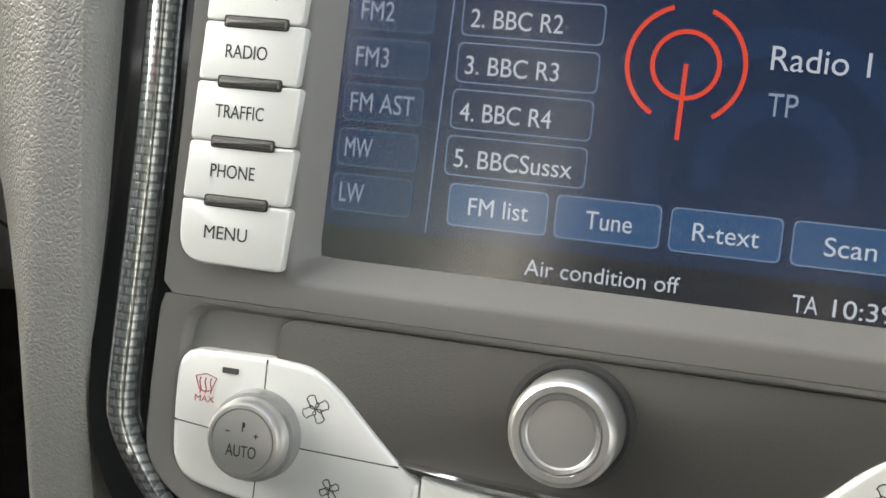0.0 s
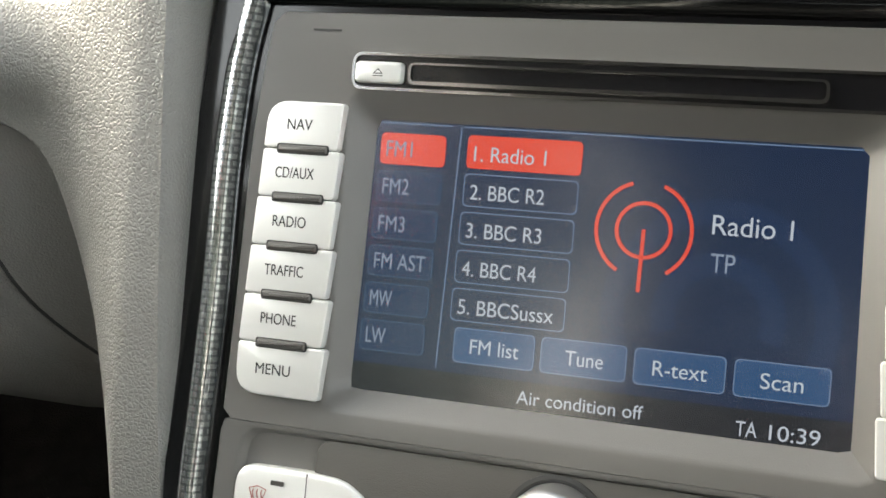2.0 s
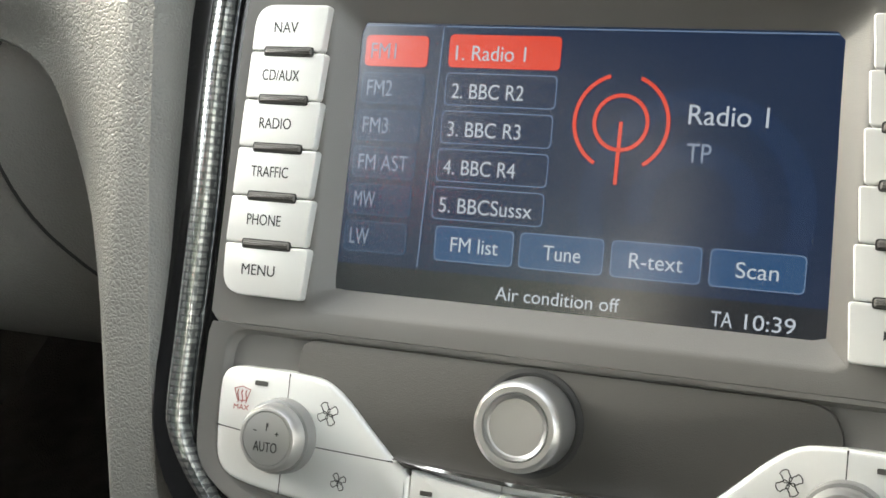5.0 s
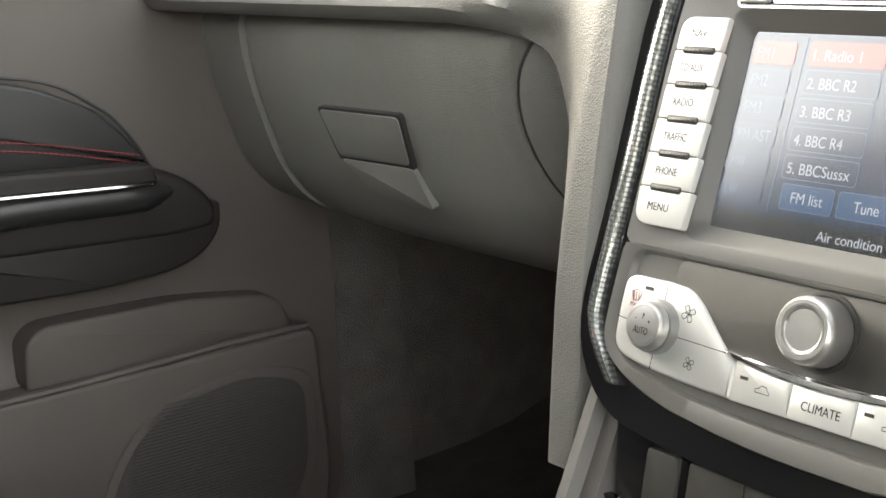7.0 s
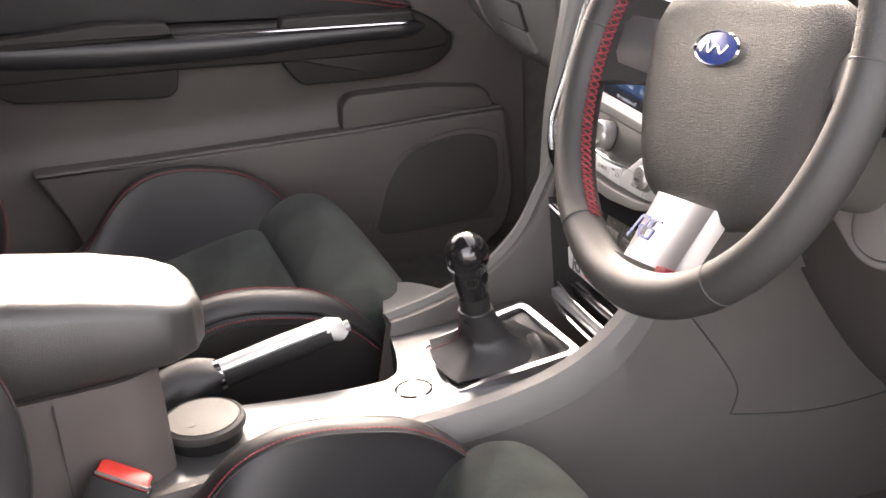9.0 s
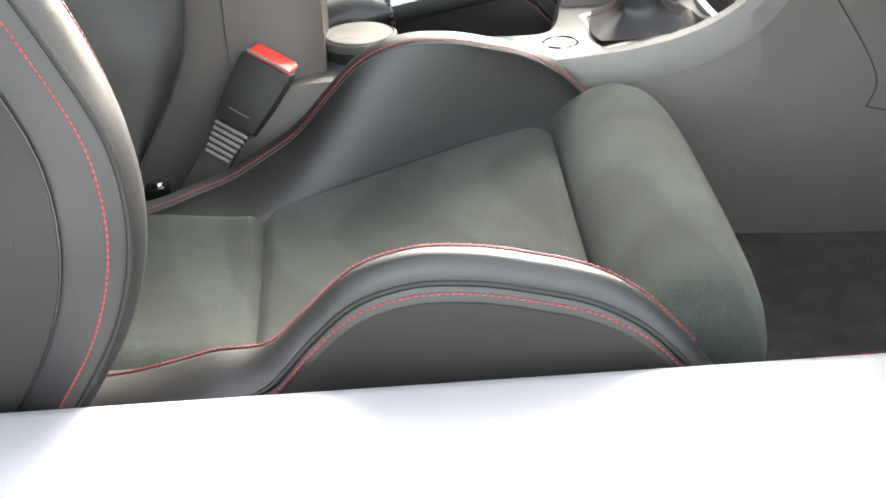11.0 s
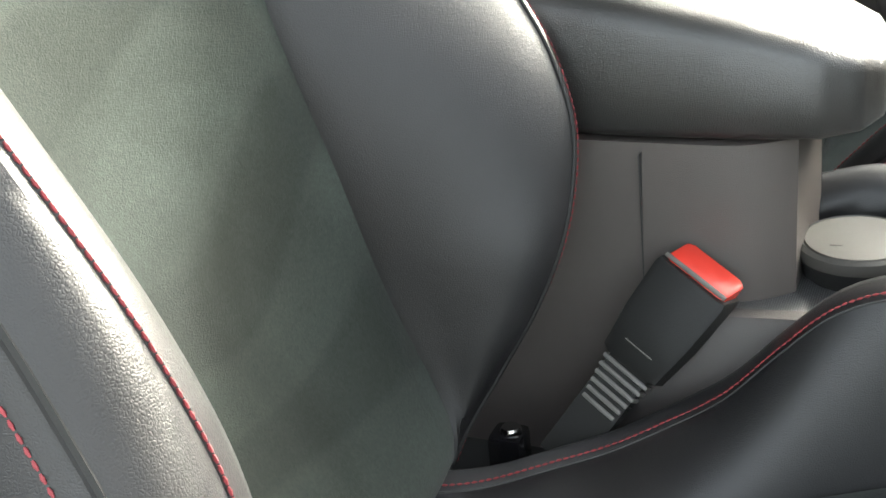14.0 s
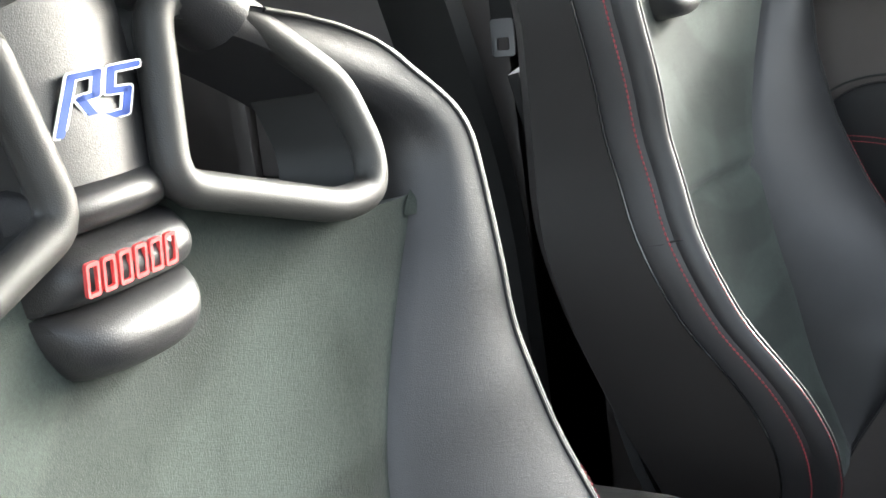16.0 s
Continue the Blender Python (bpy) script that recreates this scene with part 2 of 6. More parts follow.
def part(name, bm, mat, parent=None, label="", smooth=True, m=None):
    me = bm if isinstance(bm, bpy.types.Mesh) else finish(bm, name, mat, smooth)
    ob = new(name, me)
    if parent is not None:
        ob.parent = parent
    if m is not None:
        ob.matrix_basis = m
    return tagged(ob, label) if label else ob


def thing(name, label, category, m=None, group="", kind=""):
    ob = new(name)
    ob.empty_display_size = 0.05
    if m is not None:
        ob.matrix_basis = m
    return tagged(ob, label, category, group, kind)


def box(x0, x1, y0, y1, z0, z1, bevel=0.0, seg=2):
    bm = bmesh.new()
    add_box(bm, x0, x1, y0, y1, z0, z1)
    if bevel:
        bmesh.ops.bevel(bm, geom=list(bm.edges), offset=bevel, segments=seg, affect="EDGES", profile=0.6)
    return bm


def add_box(bm, x0, x1, y0, y1, z0, z1):
    v = [bm.verts.new((x, y, z)) for x in (x0, x1) for y in (y0, y1) for z in (z0, z1)]
    for f in ((0, 1, 3, 2), (4, 6, 7, 5), (0, 4, 5, 1), (2, 3, 7, 6), (0, 2, 6, 4), (1, 5, 7, 3)):
        bm.faces.new([v[i] for i in f])


def loft(rings, closed=True, caps=True, bm=None):
    """Skin a list of rings of equal length."""
    bm = bm or bmesh.new()
    rows = [[bm.verts.new(p) for p in r] for r in rings]
    n = len(rows[0])
    for a, b in zip(rows, rows[1:]):
        for i in range(n if closed else n - 1):
            j = (i + 1) % n
            bm.faces.new((a[i], a[j], b[j], b[i]))
    if caps and closed:
        bm.faces.new(rows[0][::-1])
        bm.faces.new(rows[-1])
    return bm


def sheet(fn, us, vs, thick=0.0, bm=None):
    """A surface fn(u, v) -> point over two lists; thick gives it depth along its normal."""
    bm = bm or bmesh.new()
    rows = [[bm.verts.new(fn(u, v)) for v in vs] for u in us]
    faces = []
    for a, b in zip(rows, rows[1:]):
        for i in range(len(vs) - 1):
            faces.append(bm.faces.new((a[i], a[i + 1], b[i + 1], b[i])))
    if thick:
        bm.normal_update()
        bmesh.ops.solidify(bm, geom=faces, thickness=thick)
    return bm


def spline(points, n, closed=False):
    """Catmull-Rom through points, n samples a span."""
    pts = [Vector(p) for p in points]
    out, count = [], len(pts)
    spans = count if closed else count - 1
    for i in range(spans):
        if closed:
            p0, p1, p2, p3 = pts[i - 1], pts[i], pts[(i + 1) % count], pts[(i + 2) % count]
        else:
            p0, p1, p2, p3 = pts[max(i - 1, 0)], pts[i], pts[i + 1], pts[min(i + 2, count - 1)]
        for k in range(n):
            t = k / n
            out.append(0.5 * (2 * p1 + (p2 - p0) * t + (2 * p0 - 5 * p1 + 4 * p2 - p3) * t * t + (3 * p1 - p0 - 3 * p2 + p3) * t ** 3))
    if not closed:
        out.append(pts[-1])
    return out


def tube(points, radius, seg=10, closed=False, bm=None, squash=1.0):
    """A round bar along points; radius a number or one number a point."""
    pts = [Vector(p) for p in points]
    n = len(pts)
    radii = radius if isinstance(radius, (list, tuple)) else [radius] * n
    rings, up = [], None
    for i, p in enumerate(pts):
        a, b = (pts[i - 1], pts[(i + 1) % n]) if closed else (pts[max(i - 1, 0)], pts[min(i + 1, n - 1)])
        d = (b - a).normalized()
        if up is None:
            up = Vector((0, 0, 1)) if abs(d.z) < 0.9 else Vector((1, 0, 0))
        side = d.cross(up).normalized()
        up = side.cross(d).normalized()
        rings.append([p + radii[i] * (math.cos(k * math.tau / seg) * side + squash * math.sin(k * math.tau / seg) * up) for k in range(seg)])
    if closed:
        rings.append(rings[0])
    return loft(rings, True, not closed, bm)


def lathe(profile, seg=32, bm=None):
    """Turn (radius, height) pairs round z."""
    rings = [[(r * math.cos(k * math.tau / seg), r * math.sin(k * math.tau / seg), z) for k in range(seg)] for r, z in profile]
    return loft(rings, True, True, bm)


def rounded(corners, r, seg=5):
    """Round the corners of a polygon of (x, y); r one number or one a corner."""
    out, n = [], len(corners)
    for i in range(n):
        rad = r[i] if isinstance(r, (list, tuple)) else r
        p, a, b = Vector(corners[i]), Vector(corners[i - 1]), Vector(corners[(i + 1) % n])
        if rad <= 0:
            out.append(p)
            continue
        rad = min(rad, (a - p).length * 0.48, (b - p).length * 0.48)
        s, e = p + (a - p).normalized() * rad, p + (b - p).normalized() * rad
        for k in range(seg + 1):
            t = k / seg
            out.append((1 - t) ** 2 * s + 2 * t * (1 - t) * p + t * t * e)
    return out


def plate(outline, z0, z1, bevel=0.0, seg=2, bm=None):
    """An upright prism over an outline of (x, y), its top edge rounded."""
    bm = bm or bmesh.new()
    rings = [[(p[0], p[1], z0) for p in outline]]
    if bevel:
        c = sum((Vector(p[:2]) for p in outline), Vector((0, 0))) / len(outline)
        n = len(outline)
        def inset(d):
            res = []
            for i in range(n):
                p, a, b = Vector(outline[i][:2]), Vector(outline[i - 1][:2]), Vector(outline[(i + 1) % n][:2])
                t = (b - a)
                t = t.normalized() if t.length > 1e-9 else Vector((1, 0))
                nor = Vector((-t.y, t.x))
                res.append(p + nor * d)
            return res
        area = sum(outline[i - 1][0] * outline[i][1] - outline[i][0] * outline[i - 1][1] for i in range(n))
        sign = 1 if area > 0 else -1
        for k in range(seg + 1):
            a = k / seg * math.pi / 2
            off = inset(sign * bevel * (1 - math.cos(a)))
            rings.append([(p.x, p.y, z1 - bevel + bevel * math.sin(a)) for p in off])
    else:
        rings.append([(p[0], p[1], z1) for p in outline])
    return loft(rings, True, True, bm)


def ring_plate(outer, inner, z0, z1, bm=None):
    """A flat frame between two outlines of equal length."""
    bm = bm or bmesh.new()
    rows = [[bm.verts.new((*p[:2], z)) for p in o] for o, z in ((outer, z0), (outer, z1), (inner, z1), (inner, z0), (outer, z0))]
    n = len(outer)
    for a, b in zip(rows, rows[1:]):
        for i in range(n):
            bm.faces.new((a[i], a[(i + 1) % n], b[(i + 1) % n], b[i]))
    return bm


def rect(x0, x1, y0, y1, r=0.0, seg=4):
    c = [(x0, y0), (x1, y0), (x1, y1), (x0, y1)]
    return rounded(c, r, seg) if r else [Vector(p) for p in c]


def circle(cx, cy, r, n=32):
    return [Vector((cx + r * math.cos(k * math.tau / n), cy + r * math.sin(k * math.tau / n))) for k in range(n)]


def arc_band(cx, cy, r0, r1, a0, a1, z, n=20, h=0.0002):
    """A flat arc of a ring, angles in degrees."""
    if a1 - a0 >= 360:
        return ring_plate(circle(cx, cy, r1, n), circle(cx, cy, r0, n), z, z + h)
    bm = bmesh.new()
    pts = [(radians(a0 + (a1 - a0) * k / n)) for k in range(n + 1)]
    o = [Vector((cx + r1 * math.cos(a), cy + r1 * math.sin(a))) for a in pts]
    i = [Vector((cx + r0 * math.cos(a), cy + r0 * math.sin(a))) for a in pts]
    return plate(o + i[::-1], z, z + h, bm=bm)


def words(text, size, mat, x=0.0, y=0.0, z=0.0, align="CENTER", thick=0.00008, squeeze=1.0, shear=0.0):
    """Lettering as a mesh in the xy plane."""
    cu = bpy.data.curves.new("lettering", "FONT")
    cu.body, cu.size, cu.extrude, cu.align_x, cu.align_y = text, size, thick, align, "CENTER"
    cu.shear = shear
    ob = bpy.data.objects.new("lettering", cu)
    me = bpy.data.meshes.new_from_object(ob)
    bpy.data.objects.remove(ob)
    me.transform(Matrix.Translation((x, y, z)) @ Matrix.Diagonal((squeeze, 1, 1, 1)))
    me.materials.clear()
    me.materials.append(mat)
    return me


def stitches(points, pitch=0.0045, length=0.0034, r=0.0007, lift=None):
    """A run of short threads along points."""
    pts = [Vector(p) for p in points]
    bm = bmesh.new()
    run, want = 0.0, 0.0
    for a, b in zip(pts, pts[1:]):
        seg = (b - a).length
        if seg < 1e-9:
            continue
        d = (b - a) / seg
        while want < run + seg:
            p = a + d * (want - run)
            q = p + d * length
            side = d.cross(Vector((0.3, 0.2, 1))).normalized()
            up = side.cross(d)
            rows = []
            for c, k in ((p, 0.45), ((p + q) / 2, 1.0), (q, 0.45)):
                rows.append([c + r * k * (math.cos(i * math.tau / 5) * side + math.sin(i * math.tau / 5) * up) for i in range(5)])
            loft(rows, True, True, bm)
            want += pitch
        run += seg
    return bm


def curve_of(table):
    """A smooth function through (x, value) pairs."""
    xs, ys = [np.array(c, float) for c in zip(*sorted(table))]
    m = np.gradient(ys, xs)
    def f(x):
        x = min(max(x, xs[0]), xs[-1])
        i = min(int(np.searchsorted(xs, x, side="right")) - 1, len(xs) - 2)
        h = xs[i + 1] - xs[i]
        t = (x - xs[i]) / h
        return float((2 * t ** 3 - 3 * t * t + 1) * ys[i] + (t ** 3 - 2 * t * t + t) * h * m[i]
                     + (3 * t * t - 2 * t ** 3) * ys[i + 1] + (t ** 3 - t * t) * h * m[i + 1])
    return f


def span(a, b, n):
    return [a + (b - a) * k / n for k in range(n + 1)]


# ---- the setting: ground, car floor, shell ----
tagged(part("ground", box(-60, 60, -60, 60, -0.40, -0.36), ASPHALT, label="grey asphalt ground under the parked car"), category="ground", kind="structure")
tagged(part("floor", sheet(lambda u, v: (u, v, 0.085 - 0.03 * (v < -0.75) + max(0, v - 0.35) ** 2 * 1.2), span(-0.80, 0.70, 30), span(-1.75, 0.80, 40), -0.03), CARPET,
            label="black carpet on the floor of the cabin"), category="floor", kind="structure")


# drops at the rear to keep rear-window light off the screen
def roof_z(x, y):
    return 1.30 - 0.10 * x * x - 0.05 * (y + 0.9) ** 2 - 0.28 * max(0, -1.25 - y) ** 2


tagged(part("ceiling", sheet(lambda u, v: (u, v, roof_z(u, v)), span(-0.62, 0.62, 16), span(-1.95, -0.18, 18), 0.03), TRIM_CLOTH,
            label="dark grey roof lining over the cabin"), category="ceiling", kind="structure")


def pillar(name, pts, r, label):
    tagged(part(name, tube(spline(pts, 6), r, 10, squash=0.6), BLACK, label=label), category="pillar", kind="structure")


pillar("pillar_1", [(-0.72, 0.62, 0.74), (-0.66, 0.2, 1.00), (-0.60, -0.18, 1.20)], 0.045, "dark windscreen pillar beside the dashboard")
pillar("pillar_2", [(0.72, 0.62, 0.74), (0.66, 0.2, 1.00), (0.60, -0.18, 1.20)], 0.045, "dark windscreen pillar beside the open door")
pillar("pillar_3", [(-0.80, -1.22, 0.0), (-0.79, -1.22, 0.5), (-0.73, -1.24, 0.8), (-0.62, -1.28, 1.20)], 0.06, "dark pillar behind the door")
pillar("pillar_4", [(0.78, -0.98, 0.0), (0.77, -0.98, 0.5), (0.70, -1.0, 0.8), (0.60, -1.02, 1.20)], 0.07, "dark pillar behind the open doorway")
pillar("pillar_5", [(-0.70, -1.75, 0.6), (-0.64, -1.85, 0.95), (-0.58, -1.9, 1.1)], 0.09, "dark rear pillar of the cabin")
pillar("pillar_6", [(0.70, -1.75, 0.6), (0.64, -1.85, 0.95), (0.58, -1.9, 1.1)], 0.09, "dark rear pillar of the cabin")
# unseen wall, raised over the rear window to keep sky off the screen
tagged(part("wall_rear", box(-0.86, 0.80, -2.02, -1.95, 0.0, 1.10), BLACK, label="unseen dark rear wall, raised over the rear window to block its light"), category="wall", kind="structure")
tagged(part("wall_side_left", box(-0.86, -0.80, -1.95, -1.06, 0.0, 0.88, 0.015), PLASTIC_DARK, label="dark rear side trim panel below the window"), category="wall", kind="structure")
tagged(part("wall_side_front", box(-0.86, -0.80, -1.17, -0.93, 0.0, 0.88, 0.01), PLASTIC_DARK, label="dark side trim panel behind the door"), category="wall", kind="structure")
tagged(part("wall_side_panel", plate(rounded([(-1.585, 0.60), (-1.36, 0.585), (-1.36, 0.72), (-1.578, 0.764)], 0.006, 3), 0.0, 0.02, 0.004), PLASTIC, label="smooth brown-grey panel of the rear side trim", m=Matrix(((0, 0, 1, -0.795), (1, 0, 0, 0), (0, 1, 0, 0), (0, 0, 0, 1)))), category="wall", kind="structure")
tagged(part("trim", box(-0.795, -0.765, -1.620, -1.588, 0.30, 0.80, 0.006), PLASTIC_DARK, label="dark upright trim strip beside the rear bench"), category="trim", kind="structure")
tagged(part("trim", box(-0.80, -0.70, -1.72, -1.34, 0.572, 0.596, 0.008), PLASTIC_DARK, label="narrow dark ledge under the rear side panel"), category="trim", kind="structure")
tagged(part("wall_side_right", box(0.74, 0.80, -1.95, -1.02, 0.0, 0.72, 0.015), PLASTIC, label="grey rear side trim panel below the window"), category="wall", kind="structure")
tagged(part("bulkhead", box(-0.80, 0.80, 0.72, 0.78, 0.0, 0.76), CARPET_LIFTED, label="dark bulkhead ahead of the footwells"), category="wall", kind="structure")
tagged(part("door_sill", loft([[(0.622, y, 0.02), (0.625, y, 0.238), (0.632, y, 0.254), (0.65, y, 0.262), (0.76, y, 0.256), (0.80, y, 0.20), (0.80, y, -0.15), (0.64, y, -0.15)] for y in span(-1.05, 0.6, 8)]),
            PALE_PAINT, label="pale painted door sill"), category="sill", kind="structure")
tagged(part("roof_rail", tube(spline([(0.60, -0.18, 1.20), (0.605, -0.6, 1.225), (0.60, -1.02, 1.21), (0.58, -1.9, 1.1)], 6), 0.035, 10), BLACK,
            label="dark rail along the roof above the doorway"), category="rail", kind="structure")
# out of view; made thick to block sun from the head pads
tagged(part("roof_rail", tube(spline([(-0.60, -0.18, 1.20), (-0.605, -0.6, 1.225), (-0.60, -1.02, 1.21), (-0.58, -1.9, 1.1)], 6), 0.062, 12), BLACK,
            label="unseen dark roof rail above the window, thickened to block sun"), category="rail", kind="structure")

# ---- dashboard ----
dash = thing("dashboard", "charcoal dashboard with leather-grained skin", "dashboard")
PAD = [(0.70, 0.76), (0.40, 0.79), (0.20, 0.775), (0.06, 0.735), (0.005, 0.69), (-0.012, 0.65), (-0.005, 0.618), (0.02, 0.606), (0.10, 0.60)]
pad_line = spline([(0, y, z) for y, z in PAD], 5)


def pad_bow(x):
    return 0.05 * max(0, abs(x + 0.45) - 0.2) if x < -0.45 else 0.0


CH_Y = curve_of([(0.372, -0.043), (0.42, -0.037), (0.48, -0.029), (0.53, -0.018), (0.60, 0.0), (0.66, 0.015), (0.70, 0.024), (0.74, 0.06), (0.80, 0.36)])
PAD_Y = curve_of([(0.588, 0.015), (0.598, 0.005), (0.612, 0.008), (0.630, 0.023), (0.65, 0.048), (0.69, 0.100), (0.735, 0.165), (0.775, 0.26), (0.79, 0.40)])
OUT_X = curve_of([(0.372, -0.189), (0.395, -0.189), (0.476, -0.191), (0.514, -0.200), (0.547, -0.210), (0.568, -0.215), (0.62, -0.222), (0.80, -0.225)])
OUT_Y = curve_of([(0.372, -0.008), (0.395, -0.006), (0.476, 0.002), (0.514, 0.012), (0.547, 0.021), (0.568, 0.022), (0.62, 0.024), (0.66, 0.030), (0.70, 0.040), (0.74, 0.08), (0.80, 0.38)])
CREASE = curve_of([(0.372, -0.168), (0.45, -0.168), (0.54, -0.163), (0.64, -0.158), (0.80, -0.158)])


def ease(t):
    t = min(max(t, 0), 1)
    return t * t * (3 - 2 * t)


def skin_y(x, z):
    """Depth of the one skin that runs from the pad over the glove box into the cheek beside the stack."""
    k = ease((x + 0.250) / 0.065)
    u = max((CREASE(z) - x) / (CREASE(z) - OUT_X(z)), 0)
    y = CH_Y(z) + (OUT_Y(z) - CH_Y(z)) * (u ** 1.35 if u < 1 else 1 + 0.8 * (u - 1))
    y += 0.010 * ease((x + 0.149) / 0.005)
    return (1 - k) * (PAD_Y(max(z, 0.588)) + pad_bow(x)) + k * y


SKIN_OUT = [(x, 0.592) for x in span(-0.76, -0.30, 16)] + [(p[0], p[1]) for p in spline([(-0.28, 0.590, 0), (-0.250, 0.586, 0), (-0.227, 0.579, 0), (-0.215, 0.566, 0), (-0.209, 0.545, 0), (-0.199, 0.512, 0), (-0.191, 0.470, 0), (-0.189, 0.372, 0)], 5)]
SKIN_IN = [(x, 0.785) for x in span(-0.76, -0.30, 16)] + [(p[0], p[1]) for p in spline([(-0.27, 0.785, 0), (-0.20, 0.782, 0), (-0.15, 0.765, 0), (-0.1435, 0.70, 0), (-0.1450, 0.60, 0), (-0.1455, 0.52, 0), (-0.1450, 0.44, 0), (-0.1440, 0.372, 0)], 5)]


def skin_point(i, s):
    (xo, zo), (xi, zi) = SKIN_OUT[i], SKIN_IN[i]
    t = min(max(s, 0), 1)
    x, z = xi + (xo - xi) * t, zi + (zo - zi) * t
    y = skin_y(x, z)
    if s > 1:
        d = Vector((xo - xi, zo - zi)).normalized() * 0.0025
        return (x + d.x, y + (0.004 if s < 1.5 else 0.05), z + d.y)
    if s < 0:
        return (x, y + 0.03, z)
    return (x, y, z)


part("skin", sheet(lambda i, s: skin_point(i, s), range(len(SKIN_OUT)), [-0.1] + span(0, 1, 26) + [1.2, 1.8]), DASH, dash, "soft grained skin over the glove box and beside the stack")
part("driver_pad", sheet(lambda i, x: (x, pad_line[i].y + 0.06 + 0.11 * ease((x - 0.150) / 0.02) * ease((0.515 - x) / 0.02), pad_line[i].z + 0.01), range(len(pad_line)), span(0.135, 0.185, 8) + span(0.22, 0.48, 8) + span(0.49, 0.53, 8) + span(0.56, 0.76, 8), 0.01), DASH, dash, "grained dashboard top, open for the instruments")
part("centre_pad", sheet(lambda i, x: (x, 0.05 + i * 0.08, 0.665 + 0.13 * math.sin(min(i / 6, 1) * 1.5)), range(9), span(-0.14, 0.14, 8), 0.01), DASH, dash)

# the grained cheek that runs down beside the stack
CHEEK = [(0.73, 0.02, 0.0), (0.66, 0.03, 0.0), (0.60, 0.012, 0.0), (0.54, -0.01, 0.0), (0.48, -0.03, 0.0), (0.42, -0.048, 0.0), (0.372, -0.056, 0.0)]


def cheek(side):
    ring = []
    for z, y, _ in CHEEK:
        k = (0.73 - z) / 0.36
        outer = 0.218 - 0.056 * ease((0.62 - z) / 0.22)
        mid = 0.158 - 0.003 * k
        ring.append([(side * (0.1465 - 0.002 * k), y - 0.002, z), (side * (0.1475 - 0.002 * k), y - 0.010, z), (side * (0.151 - 0.001 * k), y - 0.0145, z), (side * mid, y - 0.015, z), (side * (mid + 0.006), y - 0.013, z), (side * min(mid + 0.02, outer - 0.001), y - 0.001, z), (side * (outer - 0.0005), y + 0.016, z),
                     (side * outer, y + 0.024, z), (side * (outer + 0.004), y + 0.05, z), (side * (outer + 0.006), y + 0.16, z), (side * 0.14, y + 0.16, z)])
    bm = loft(ring)
    return bm


part("cheek", cheek(1), PLASTIC, dash, "smooth cheek beside the stack")

# lower dash in front of the driver
LOW = [(0.60, 0.09), (0.50, 0.065), (0.42, 0.08), (0.33, 0.12), (0.24, 0.18), (0.17, 0.26), (0.12, 0.38)]
low_line = spline([(0, y, z) for z, y in LOW], 5)
part("knee_panel", sheet(lambda i, x: (x, low_line[i].y + 0.10 * max(0, x - 0.55), low_line[i].z), range(len(low_line)), span(0.155, 0.76, 22), 0.01), PLASTIC_DARK, dash, "smooth dark grey knee panel under the wheel")
cap = part("round_cap", lathe([(0.0, 0.0042), (0.0225, 0.0040), (0.0245, 0.0032), (0.0250, 0.0015), (0.0250, -0.004)]), PLASTIC, dash, "round grey blanking cap",
           m=look((0.3855, 0.0080, 0.5088), (-0.2086, 0.729, 0.257)))
tip = [(0.034 * math.cos(a), 0.033 * math.sin(a)) for a in [radians(d) for d in range(-140, 131, 15)]] + [(-0.049, 0.010)]
part("cap_housing", plate(rounded(tip, 0.004, 3), -0.022, 0.0015, 0.004, 3), PLASTIC, dash, "teardrop housing round the cap", m=look((0.3856, 0.0090, 0.5084), (-0.2084, 0.729, 0.2569)))
part("cap_gap", tube([(0.0258 * math.cos(a), 0.0258 * math.sin(a), 0.0016) for a in [k * math.tau / 40 for k in range(40)]], 0.0009, 6, closed=True), INK, dash, m=look((0.3856, 0.0090, 0.5084), (-0.2084, 0.729, 0.2569)))
# shade in the knee panel's slot, drawn as a solid dark wedge
part("knee_slot_shade", loft([[(x, 0.068 - 0.05 * (x - 0.36) - 0.004, z - h), (x, 0.068 - 0.05 * (x - 0.36) - 0.007, z), (x, 0.068 - 0.05 * (x - 0.36) - 0.004, z + h), (x, 0.090, z)] for x, z, h in [(0.36 + 0.02 * k, 0.421 + 0.0036 * k, 0.0012 + 0.0095 * math.sin(min(k, 8) / 8 * 1.57)) for k in range(13)]]), INK, dash, "slot in the knee panel, its shade drawn as a dark wedge")
part("underside", sheet(lambda u, v: (u, v, 0.40), span(-0.74, -0.16, 4), span(0.17, 0.70, 4), 0.01), PLASTIC_DARK, dash)

# glove box
glove = thing("glove_box", "closed charcoal glove box with a square latch", "glove box")
LID = [(0.075, 0.604), (0.052, 0.601), (0.036, 0.591), (0.029, 0.575), (0.032, 0.54), (0.042, 0.50), (0.056, 0.46), (0.085, 0.425), (0.14, 0.40)]
lid_line = spline([(0, y, z) for y, z in LID], 5)


JOINT = curve_of([(0.38, -0.185), (0.444, -0.220), (0.478, -0.246), (0.493, -0.256), (0.516, -0.264), (0.54, -0.266), (0.561, -0.262), (0.578, -0.252), (0.61, -0.225)])


